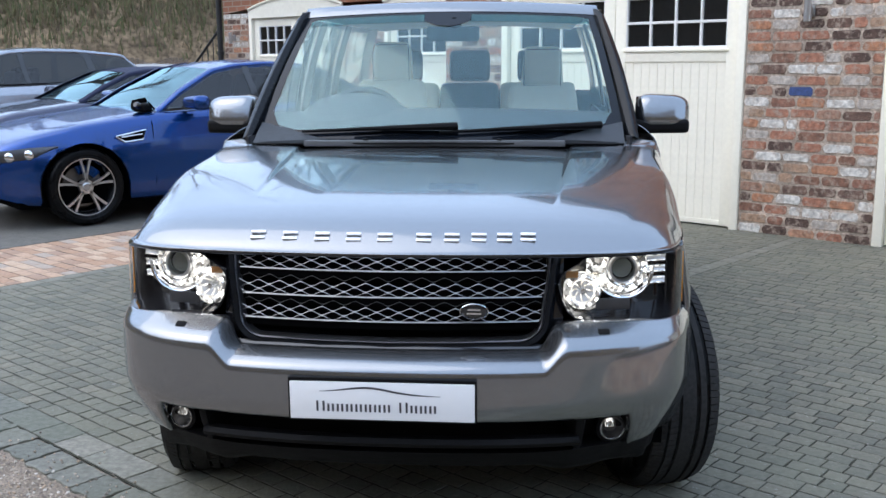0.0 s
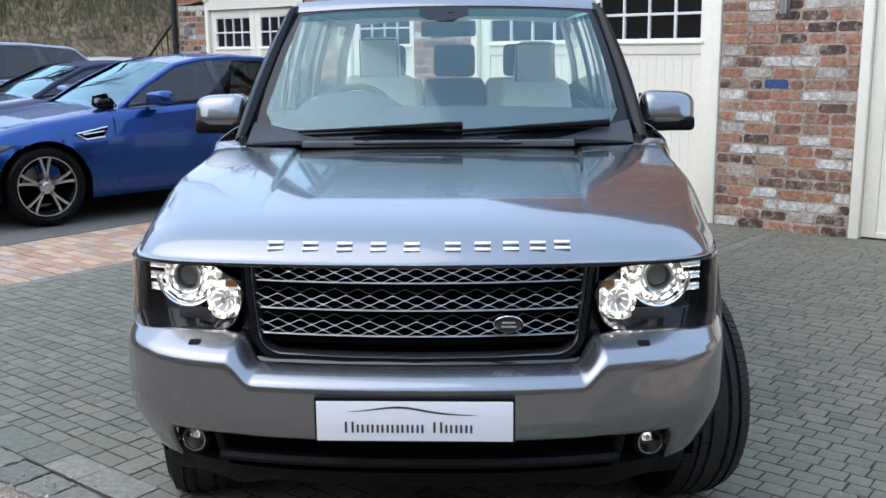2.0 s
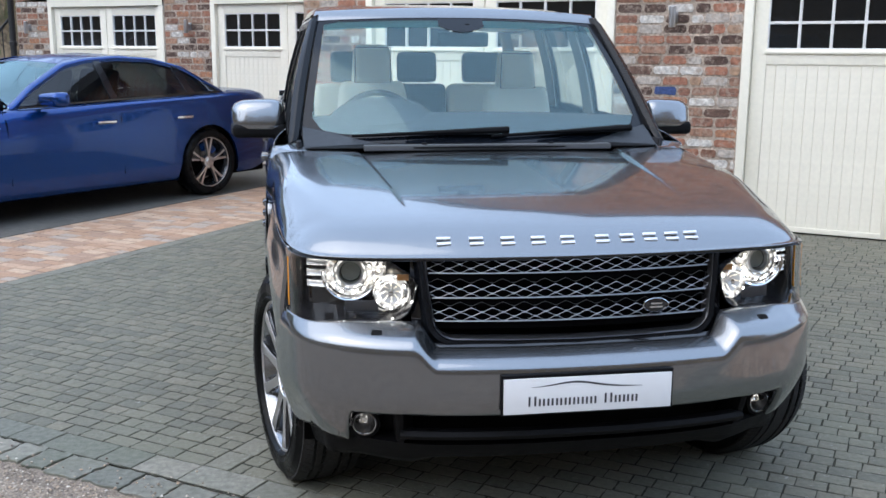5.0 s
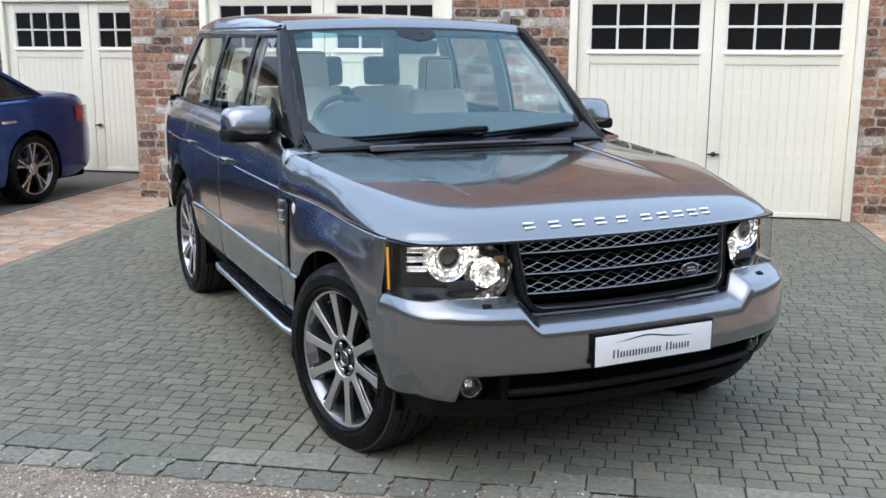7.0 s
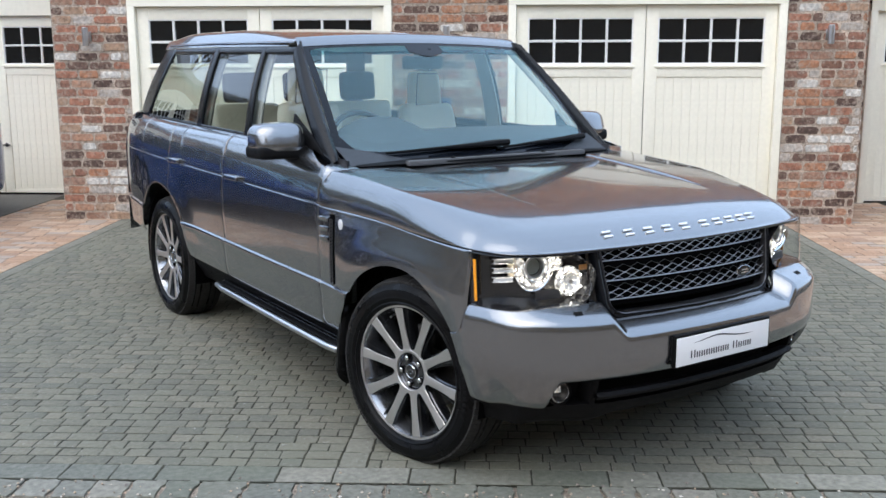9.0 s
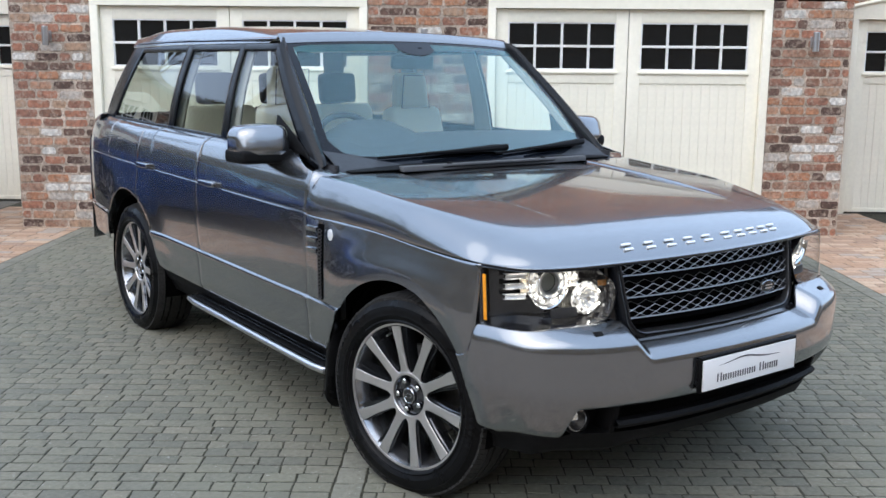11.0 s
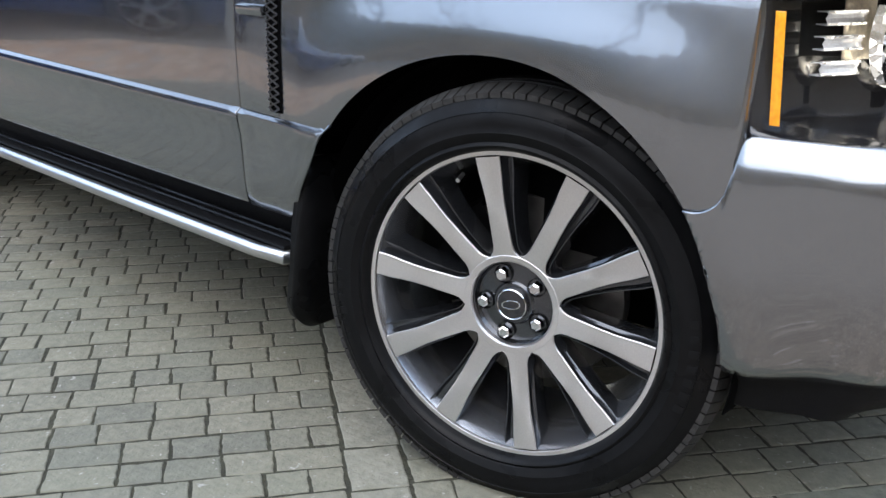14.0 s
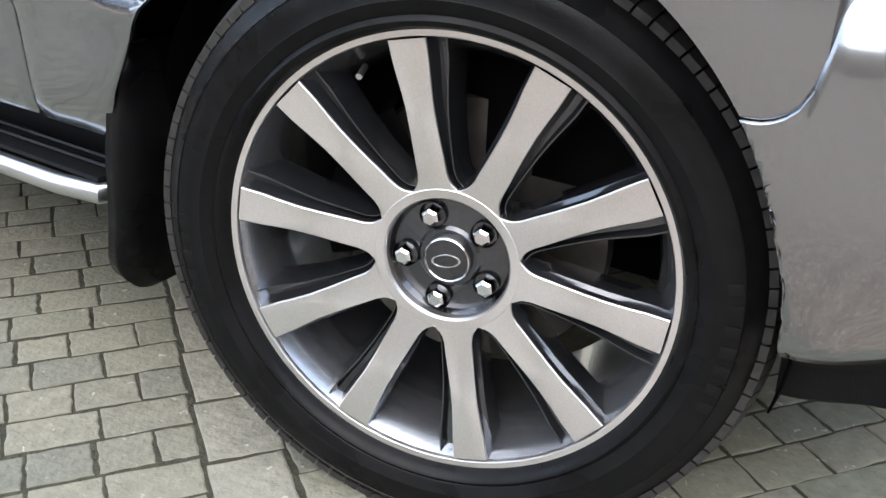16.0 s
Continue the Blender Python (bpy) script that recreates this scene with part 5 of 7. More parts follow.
    sheet("amber_reflector", P, M_AMBER, hl, "amber side reflector strip", 0.003)

# ---------------- glasshouse
def belt_z(y):
    return 1.180 + rise(y) - 0.052 * (1 - smooth01(1.50, 1.78, y))


def cant_z(y):
    return 1.672 + 0.006 * (y - 2.1) - 0.01 * max(0, y - 3.4)


def house(y_low, y_top, f, out=0.0):
    """A point of the side of the glasshouse: f 0 at the belt, 1 at the roof."""
    y = lerp(y_low, y_top, f)
    xb = np.interp(y, YW, WW) - 0.110
    xt = 0.715 - 0.05 * smooth01(3.6, 4.5, y)
    x = lerp(xb, xt, f) + 0.020 * math.sin(math.pi * f) * 0.8 + out
    return x, y, lerp(belt_z(y_low), cant_z(y_top), f)


FS = np.linspace(0, 1, 9)
PANES = [("front_window", 1.705, 2.215, 2.505, 2.515, M_TINT), ("rear_window", 2.580, 2.570, 3.225, 3.175, M_TINTR), ("quarter_window", 3.315, 3.255, 4.28, 4.00, M_TINTR)]
PILLARS = [("a_pillar_trim", 1.560, 2.155, 1.705, 2.215), ("b_pillar", 2.505, 2.515, 2.580, 2.570), ("c_pillar", 3.225, 3.175, 3.315, 3.255), ("d_pillar", 4.28, 4.00, 4.52, 4.24)]
for sgn in (-1, 1):
    for name, a0, a1, b0, b1, m in PANES:
        P = [[(lambda q: (sgn * q[0], q[1], q[2]))(house(lerp(a0, b0, g), lerp(a1, b1, g), lerp(0.02, 0.94, f))) for f in FS] for g in np.linspace(0, 1, 6)]
        sheet(name, P, m, suv, "tinted side glass", 0.0).visible_shadow = False
    for name, a0, a1, b0, b1 in PILLARS:
        P = [[(lambda q: (sgn * q[0], q[1], q[2]))(house(lerp(a0, b0, g), lerp(a1, b1, g), f, 0.004)) for f in ([-0.05] if name == "a_pillar_trim" else []) + list(FS)] for g in np.linspace(0, 1, 5)]
        sheet(name, P, M_PILLAR, suv, "black window pillar", 0.012)
    # black frames above and below the glass
    for f0, f1, nm in ((0.93, 1.0, "window_top_trim"), (-0.01, 0.035, "belt_trim")):
        P = []
        for g in np.linspace(0, 1, 40):
            y0, y1 = lerp(1.62 if f0 > 0.5 else 1.57, 4.5, g), lerp(2.165, 4.24, g)
            P.append([(lambda q: (sgn * q[0], q[1], q[2]))(house(y0 if f0 < 0.5 else y1, y1, f, 0.006)) for f in (f0, lerp(f0, f1, 0.5), f1)])
        sheet(nm, P, M_PILLAR, suv, "black window trim", 0.008)
    # painted A pillar beside the windscreen
    P = []
    for f in np.linspace(0, 1, 12):
        q = house(1.560, 2.155, f, 0.006)
        zz = lerp(1.150, 1.706, f)
        gx, gy = lerp(0.795, 0.675, f), lerp(1.605, 2.222, f)
        P.append([(sgn * q[0], q[1], q[2]), (sgn * lerp(q[0], gx, 0.35), lerp(q[1], gy, 0.2) - 0.012, lerp(q[2], zz, 0.3) + 0.008), (sgn * lerp(q[0], gx, 0.75), lerp(q[1], gy, 0.6) - 0.012, lerp(q[2], zz, 0.7) + 0.008), (sgn * gx, gy, zz)])
    sheet("a_pillar", P, M_PILLAR, suv, "gloss black windscreen pillar", 0.006)
    # pale trim on the inside of the pillars
    for nm_, a0, a1, b0, b1 in (("inner_pillar", 1.665, 2.20, 1.76, 2.27), ("inner_pillar", 2.47, 2.49, 2.61, 2.60), ("inner_pillar", 3.20, 3.15, 3.34, 3.28)):
        P = [[(lambda q: (sgn * (q[0] - 0.035), q[1], q[2] - 0.012))(house(lerp(a0, b0, g), lerp(a1, b1, g), f)) for f in FS] for g in np.linspace(0, 1, 4)]
        sheet(nm_, P, M_LEATHER if a0 < 2 else M_TRIM, suv, "pale inner pillar trim" if a0 < 2 else "grey inner pillar trim", 0.015)
    # shoulder of the wing behind the bonnet, to the door
    P = []
    for g in np.linspace(0, 1, 17):
        near = lambda z: min(np.linspace(0.78, 1.0, 80), key=lambda u: abs(bonnet_pt(u, 0.997)[2] - z - rise(1.51)))
        a_ = Vector(bonnet_pt(lerp(0.66, near(1.128), g / 0.4) if g < 0.4 else near(lerp(1.128, 0.950, (g - 0.4) / 0.6)), 0.997))
        zd = lerp(1.128, 0.950, (g - 0.4) / 0.6)
        b_ = Vector((0.795, 1.605, 1.150)).lerp(Vector((side_x(1.5155, 1.128), 1.5155, 1.140)), g / 0.4) if g < 0.4 else Vector((side_x(1.5155, zd), 1.5155, zd + rise(1.5155)))
        P.append([tuple(Vector((sgn * q.x, q.y, q.z))) for q in (a_.lerp(b_, k) for k in np.linspace(0, 1, 6))])
    sheet("wing_shoulder", P, M_PAINT, suv, "", 0.004)
    # roof rail
    tube("roof_rail", [(sgn * (0.708 - 0.05 * smooth01(3.6, 4.5, y)), y, cant_z(y) + 0.024) for y in np.linspace(2.20, 4.2, 14)], 0.008, M_PAINT, suv, "slim roof drip rail", 8)

P = []
for x in np.linspace(-1, 1, 41):
    ax = abs(x)
    yf = 2.202 + 0.075 * ax ** 2.2
    row_ = []
    for g in np.linspace(0, 1, 25):
        y = lerp(yf, 4.42 - 0.10 * ax ** 2, g)
        w = 0.715 - 0.05 * smooth01(3.6, 4.5, y)
        edge = cant_z(y) + 0.005
        top = 1.732 + 0.060 * math.sin(min(1, g * 2.2) * math.pi / 2) - 0.03 * smooth01(0.75, 1.0, g)
        k = max(0, (ax - 0.84) / 0.16)
        z = (top - 0.022 * ax ** 2) - (top - 0.022 * ax ** 2 - edge) * (1 - math.sqrt(max(0, 1 - k ** 2.4)))
        row_.append((x * w, y, z))
    P.append(row_)
roof_p = sheet("roof_panel", P, M_PAINT, suv, "", 0.005, 60)


def screen(x, f, out=0.0):
    """Windscreen: x -1 to 1 across, f 0 at the scuttle to 1 at the roof."""
    w = lerp(0.795, 0.675, f)
    y0, y1 = 1.455 + 0.150 * x * x, 2.190 + 0.036 * x * x
    z0, z1 = 1.150 - 0.002 * x * x, 1.728 - 0.022 * x * x
    bow = 0.020 * math.sin(math.pi * f)
    return x * w, lerp(y0, y1, f) - bow * 0.7 - out * 0.66, lerp(z0, z1, f) + bow * 0.7 + out * 0.75


P = [[screen(x, f) for f in np.linspace(0, 1, 13)] for x in np.linspace(-1, 1, 25)]
ws = sheet("windscreen", P, M_GLASS, suv, "clear raked windscreen with dark printed border", 0)
ws.visible_shadow = False
bm = bmesh.new()
N_ = 40
XX = np.linspace(-1, 1, N_)
add_grid(bm, [[screen(x, f, 0.002) for f in (0.0, 0.055 + 0.16 * smooth01(0.80, 1.0, abs(x)) ** 2)] for x in XX])
add_grid(bm, [[screen(x, f, 0.002) for f in (0.915 - 0.02 * smooth01(0.85, 1, abs(x)), 0.95)] for x in XX])
for s in (-1, 1):
    add_grid(bm, [[screen(s * k, f, 0.002) for k in (0.953, 0.975, 1.0)] for f in np.linspace(0, 0.95, 16)])
part("printed_border", bm, M_FRIT, ws, "black printed glass border")
sheet("sun_band", [[screen(x, f, 0.0015) for f in (0.85, 0.92)] for x in np.linspace(-0.95, 0.95, 20)], M_BAND, ws, "blue-green shade band", 0).visible_shadow = False
bm = bmesh.new()
add_grid(bm, [[screen(x, f, 0.0025) for f in (0.81 + 0.05 * (abs(x) / 0.16) ** 2, 0.94)] for x in np.linspace(-0.16, 0.16, 12)])
part("sensor_patch", bm, M_FRIT, ws, "black sensor patch")
lathe("sensor_dome", [(0.0, 0.02), (0.02, 0.018), (0.034, 0.006), (0.036, 0.0)], M_PLASTIC, ws, "", 20, pose(0.03, 2.12, 1.645, 140, 0, 0))
sheet("roof_header", [[screen(x, f, 0.007 - 0.004 * (f < 0.945)) for f in (0.935, 0.940, 0.955, 0.975, 1.0, 1.02)] for x in np.linspace(-1.03, 1.03, 40)], M_PAINT, suv, "painted roof front edge over the windscreen", 0.004, 70)
# rear screen and tailgate
sheet("tailgate_window", [[(x * lerp(0.80, 0.66, f), lerp(4.56, 4.38, f) - 0.08 * x * x, lerp(1.25, 1.70, f)) for f in np.linspace(0, 1, 6)] for x in np.linspace(-1, 1, 13)], M_TINT, suv, "rear window glass", 0).visible_shadow = False
sheet("tailgate", [[(x * 0.86, 4.90 - 0.16 * x ** 4 - (0.30 * smooth01(1.05, 1.26, z)), z) for z in (0.40, 0.55, 0.8, 1.0, 1.1, 1.2, 1.255)] for x in np.linspace(-1, 1, 25)], M_PAINT, suv, "", 0.006)
for sgn in (-1, 1):
    sheet("tail_light", [[(sgn * (side_x(y, z) + 0.004), y, z + rise(y)) for z in (0.80, 0.88, 0.98, 1.08)] for y in np.linspace(4.76, 4.85, 5)], mat("tail_lamp_red", (0.4, 0.02, 0.02), 0.2, coat=1.0, grain=0.1) if sgn < 0 else bpy.data.materials["tail_lamp_red"], suv, "red and clear rear lamp cluster", 0.006)

# wipers
for x0, y0, x1, ym, nm in ((0.06, 1.43, -0.58, 1.50, "wiper"), (0.66, 1.49, 0.02, 1.44, "wiper")):
    w = new("wiper")
    w.parent = suv
    tagged(w, "black windscreen wiper at rest")
    A = []
    for g in np.linspace(0, 1, 10):
        x = lerp(x1, x0, g)
        A.append(screen(x / 0.80, lerp(0.03, 0.075, g), 0.016))
    tube("blade", A, [0.006 + 0.0006 * k for k in range(10)], M_PLASTIC, w, "", 8)
    B = [screen(lerp(x1, x0, g) / 0.80, lerp(0.024, 0.052, g), 0.030) for g in np.linspace(0.35, 1.06, 6)]
    tube("arm", B, [0.006, 0.009, 0.011, 0.013, 0.015, 0.016], M_PLASTIC, w, "", 8)

# door mirrors
def mirror_lean(bm, sgn):
    """The front of the shell leans back to its top and the outer end sweeps back."""
    for v in bm.verts:
        front = max(0.0, min(1.0, (0.08 - v.co.y) / 0.16))
        v.co.y += front * (0.024 * smooth01(-0.06, 0.09, v.co.z) + 0.045 * smooth01(-0.02, 0.115, sgn * v.co.x))
        v.co.z -= 0.012 * smooth01(0.0, 0.115, sgn * v.co.x) * (1 if v.co.z > 0 else 0)


for sgn in (-1, 1):
    mi = new("door_mirror")
    mi.parent = suv
    tagged(mi, "door mirror with grey cap and black lower shell")
    mm = pose(sgn * 0.972, 1.880, 1.236, 0, 0, sgn * -6) @ Matrix.Diagonal((1.04, 1.0, 0.93, 1))
    bm = bmesh.new()
    add_box(bm, -0.112, 0.112, -0.108, 0.108, -0.072, 0.090, 0.064, None, 8)
    mirror_lean(bm, sgn)
    bmesh.ops.transform(bm, matrix=mm, verts=bm.verts)
    part("mirror_shell", bm, M_PAINT, mi, "grey painted mirror cap", 80)
    bm = bmesh.new()
    add_box(bm, -0.1135, 0.1135, -0.1095, 0.103, -0.091, -0.024, 0.026, None, 6)
    mirror_lean(bm, sgn)
    bmesh.ops.transform(bm, matrix=mm, verts=bm.verts)
    part("lower_shell", bm, M_PLASTIC, mi, "black lower mirror shell", 80)
    sheet("mirror_glass", [[(sgn * x, 1.990, z) for z in (1.168, 1.306)] for x in (0.868, 1.046)], mat("mirror", (0.8, 0.8, 0.82), 0.02, 1.0, grain=0.01) if sgn < 0 else bpy.data.materials["mirror"], mi, "mirror glass", 0.003)
    bm = bmesh.new()
    add_box(bm, 0.79, 0.93, 1.86, 1.96, 1.182, 1.222, 0.014, Matrix.Diagonal((sgn, 1, 1, 1)))
    part("mirror_arm", bm, M_PLASTIC, mi, "black mirror arm")
    P = [[(lambda q: (sgn * q[0], q[1], q[2]))(house(lerp(1.66, 1.98, g), lerp(1.66, 1.98, g) + 0.02, f, 0.01)) for f in (0.0, 0.10 * g, 0.30 * g + 0.02)] for g in np.linspace(0, 1, 6)]
    sheet("mirror_foot", P, M_PLASTIC, mi, "", 0.01)

# side air vents behind the front wheels
for sgn in (-1, 1):
    v_ = new("side_vent")
    v_.parent = suv
    tagged(v_, "side air vent with three grey blades and dark mesh")
    X = lambda y, z: sgn * (side_x(y, z))
    sheet("vent_panel", [[(X(y, z) + sgn * 0.002, y, z + rise(y)) for z in np.linspace(0.612, 0.940, 8)] for y in (1.385, 1.42, 1.47, 1.512)], M_PAINT, v_, "", 0.004)
    sheet("mesh_back", [[(X(y, z) + sgn * 0.004, y, z + rise(y)) for z in np.linspace(0.620, 0.93, 6)] for y in (1.375, 1.412)], M_DARK, v_, "black vent recess", 0.003)
    for k in range(3):
        z = 0.906 - 0.044 * k
        bm = bmesh.new()
        add_box(bm, -0.010, 0.010, -0.028, 0.052, -0.011, 0.009, 0.005, pose(X(1.44, z) + sgn * 0.008, 1.442, z + 0.01, 0, sgn * 12, 0))
        part("vent_blade", bm, M_PAINT, v_, "grey painted vent blade")
    bm = bmesh.new()
    for k in range(19):
        z0 = 0.628 + k * 0.0152
        add_tube(bm, [(X(1.38, z0) + sgn * 0.009, 1.378, z0 + 0.012), (X(1.39, z0) + sgn * 0.010, 1.394, z0 + 0.004), (X(1.4, z0) + sgn * 0.009, 1.410, z0 + 0.012)], 0.0022, 5)
        add_tube(bm, [(X(1.38, z0) + sgn * 0.009, 1.378, z0 + 0.012), (X(1.39, z0) + sgn * 0.010, 1.394, z0 + 0.020), (X(1.4, z0) + sgn * 0.009, 1.410, z0 + 0.012)], 0.0022, 5)
    part("vent_mesh", bm, M_GFRAME, v_, "dark vent mesh")
    lathe("wing_badge", [(0.0, 0.005), (0.016, 0.0045), (0.021, 0.003), (0.023, 0.0)], M_LETTER, suv, "small round silver badge", 24, Matrix.Translation((X(1.33, 0.895) + sgn * 0.001, 1.33, 0.902)) @ Matrix.Diagonal((1, 0.85, 1.1, 1)) @ pose(0, 0, 0, 0, 90 * sgn, 0))
    # mud flaps
    for yf in (1.345,):
        P = [[(sgn * (x - o * (0.022 * (1 - smooth01(0.05, 0.45, k)) + 0.075 * (1 - math.sqrt(max(0.0, 1 - (max(0.0, k - 0.80) / 0.2) ** 2))))), yf - 0.02 * math.sin(k * 3) + 0.03 * k, lerp(0.54, 0.165, k)) for k in np.concatenate([np.linspace(0, 0.8, 7), 0.8 + 0.2 * np.sin(np.linspace(0.15, math.pi / 2, 9))])] for x, o in ((0.70, -0.6), (0.76, 0), (0.90, 0.6), (0.950, 1))]
        sheet("mud_flap", P, M_RUBBER, suv, "black rubber mud flap", 0.03)

# ---------------- wheels (axis along local z, outer face up)
def spoke_pts(w_in, w_mid, w_out):
    """Half widths of a spoke along its radius."""
    return [(0.0880, w_in * 1.55), (0.0915, w_in * 1.42), (0.0955, w_in * 1.24), (0.101, w_in * 1.10), (0.110, w_in * 1.01), (0.125, w_in), (0.145, w_in * 0.97), (0.17, w_mid), (0.195, w_mid * 1.02), (0.218, w_mid * 1.12), (0.240, w_out * 0.95), (0.2675, w_out)]


def build_wheel(name, R=0.384, rim=0.278, width=0.245, spokes=10, style="luxury", face=None, flank=None, label="", first=14.0):
    e = new(name)
    face, flank = face or M_MACH, flank or M_ANTH
    tagged(e, label)
    hw = width / 2
    k = rim / 0.264
    prof = [(rim - 0.004, hw - 0.022), (rim + 0.003, hw - 0.008), (rim + 0.007, hw + 0.001), (rim + 0.012, hw + 0.0035), (rim + 0.0165, hw + 0.001), (rim + 0.018, hw - 0.0005), (rim + 0.020, hw + 0.001), (rim + 0.033, hw + 0.0045), (rim + 0.0338, hw + 0.0050), (rim + 0.0346, hw + 0.0045), (rim + 0.047, hw + 0.0055), (rim + 0.060, hw + 0.003), (rim + 0.066, hw + 0.001), (rim + 0.0668, hw + 0.002), (rim + 0.0676, hw + 0.0005), (R - 0.026, hw - 0.008), (R - 0.013, hw - 0.020), (R - 0.005, hw - 0.034), (R - 0.001, hw - 0.055), (R, 0.0), (R - 0.001, -hw + 0.045), (R - 0.007, -hw + 0.026), (R - 0.02, -hw + 0.01), (rim + 0.05, -hw - 0.005), (rim, -hw + 0.02)]
    tyre = lathe("tyre", prof, M_RUBBER, e, "black low-profile road tyre", 120, smooth=50)
    if style == "luxury":
        # tread: blocks between grooves
        bm = bmesh.new()
        for z0, z1 in ((-0.108, -0.072), (-0.062, -0.036), (-0.027, 0.027), (0.036, 0.062), (0.072, 0.108)):
            nb = 104 if abs(z0) > 0.06 or abs(z1) > 0.1 else 1
            rr = R + 0.0045 - (0.006 if max(abs(z0), abs(z1)) > 0.1 else 0)
            if nb == 1:
                add_lathe(bm, [(R - 0.003, z0 + 0.001), (rr, z0 + 0.003), (rr, z1 - 0.003), (R - 0.003, z1 - 0.001)], 96)
            else:
                for q in range(nb):
                    t0, t1 = 2 * math.pi * q / nb, 2 * math.pi * (q + 0.86) / nb
                    sk = 0.012 * (1 if z0 > 0 else -1)
                    ri = [R + 0.003 if abs(z) < 0.09 else R - 0.010 for z in (z0, z1)]
                    top = [[((ri[i] + 0.0015) * math.cos(t + (sk if i else 0)), (ri[i] + 0.0015) * math.sin(t + (sk if i else 0)), z) for i, z in enumerate((z0, z1))] for t in (t0, t1)]
                    bot = [[(0.975 * a_, 0.975 * b2, c2) for a_, b2, c2 in row_] for row_ in top]
                    v8 = [bm.verts.new(p) for p in (top[0][0], top[1][0], top[1][1], top[0][1], bot[0][0], bot[1][0], bot[1][1], bot[0][1])]
                    for f in ((0, 1, 2, 3), (0, 4, 5, 1), (1, 5, 6, 2), (2, 6, 7, 3), (3, 7, 4, 0)):
                        bm.faces.new([v8[i] for i in f])
        part("tread", bm, M_TREAD, tyre, "grooved tyre tread", 30)
        # plain raised bars in place of the sidewall lettering
        for t0, n_, sz in ((radians(first - 118), 7, 0.017), (radians(first + 78), 6, 0.013)):
            for q in range(n_):
                t = t0 + q * 0.075
                bm = bmesh.new()
                add_box(bm, -0.007, 0.007, -0.5 * sz, 0.5 * sz, -0.002, 0.0008, 0.0006, pose(0, 0, 0, 0, 0, math.degrees(t) - 90) @ Matrix.Translation((0, rim + 0.056, hw + 0.0045)))
                part("sidewall_bar", bm, M_MARK, tyre, "raised rubber bar")
    # rim: bright lip, dark barrel
    lathe("rim_lip", [(rim - 0.0085, hw - 0.022), (rim - 0.008, hw - 0.0165), (rim - 0.007, hw - 0.0150), (rim + 0.0005, hw - 0.0140), (rim + 0.0018, hw - 0.016), (rim + 0.0025, hw - 0.024)], face, e, "bright rim lip", 96)
    lathe("rim_barrel", [(rim - 0.0078, hw - 0.020), (rim - 0.0135, hw - 0.030), (rim - 0.024, hw - 0.052), (rim - 0.033, hw - 0.080), (rim - 0.036, hw - 0.105), (rim - 0.038, -hw + 0.02)], M_BARREL if style == "luxury" else flank, e, "polished grey rim barrel", 72)
    lathe("brake_disc", [(0.06, -0.005), (0.175, -0.005), (0.178, -0.012), (0.178, -0.03), (0.06, -0.03)], M_DISC, e, "steel brake disc", 48)
    bm = bmesh.new()
    P = [[(r_ * math.cos(t), r_ * math.sin(t), z) for r_, z in ((0.105, -0.01), (0.11, 0.028), (0.185, 0.028), (0.195, -0.02))] for t in np.linspace(radians(20), radians(95), 10)]
    add_grid(bm, P)
    part("brake_caliper", bm, M_DARK if style == "luxury" else M_BLUE, e, "brake caliper")
    lathe("hub_back", [(0.0, -0.03), (0.09, -0.03), (0.10, -0.06)], M_DARK, e, "", 32)
    zf = hw - 0.016
    if style == "luxury":
        sp = spoke_pts(0.0178, 0.0168, 0.0222)
        zface = lambda r_: zf - 0.016 + 0.016 * (r_ - 0.098) / 0.168
        for q in range(spokes):
            rot = pose(0, 0, 0, 0, 0, first + 360 / spokes * q - 90)
            bm = bmesh.new()
            add_grid(bm, [[(o_, r_, zface(r_) - d_) for o_, d_ in ((-h, 0.004), (-h, 0.001), (0.001 - h, 0.0), (h - 0.001, 0.0), (h, 0.001), (h, 0.004))] for r_, h in sp])
            bmesh.ops.transform(bm, matrix=rot, verts=bm.verts)
            part("spoke_face", bm, face, e, "machined spoke face", 30)
            # dark flanks with a stepped ridge on one side
            bm = bmesh.new()
            for s_ in (-1,):
                wide = 0.004
                add_grid(bm, [[(s_ * (h - 0.0005), r_, zface(r_) - 0.001), (s_ * (h + 0.0015), r_, zface(r_) - 0.010), (s_ * (h + 0.004 + wide * 0.55 * math.sin(math.pi * min(1, max(0, (r_ - 0.10) / 0.17)))), r_, zface(r_) - 0.014), (s_ * (h + 0.005 + wide * 0.6 * math.sin(math.pi * min(1, max(0, (r_ - 0.10) / 0.17)))), r_, zface(r_) - 0.050), (s_ * (h * 0.5), r_, zface(r_) - 0.075)] for r_, h in sp])
            w_ = lambda r_: 0.020 * smooth01(0.095, 0.275, r_)
            add_grid(bm, [[(h - 0.0005, r_, zface(r_) - 0.001), (h + 0.0008, r_, zface(r_) - 0.009), (h + 0.002 + 0.25 * w_(r_), r_, zface(r_) - 0.020), (h + 0.004 + 0.55 * w_(r_), r_, zface(r_) - 0.019), (h + 0.0055 + 0.72 * w_(r_), r_, zface(r_) - 0.0085), (h + 0.0068 + 0.76 * w_(r_), r_, zface(r_) - 0.0085), (h + 0.0085 + 0.88 * w_(r_), r_, zface(r_) - 0.028), (h + 0.010 + w_(r_), r_, zface(r_) - 0.055), (h * 0.5, r_, zface(r_) - 0.080)] for r_, h in sp])
            bmesh.ops.transform(bm, matrix=rot, verts=bm.verts)
            part("spoke_flank", bm, flank, e, "dark painted spoke flank", 35)
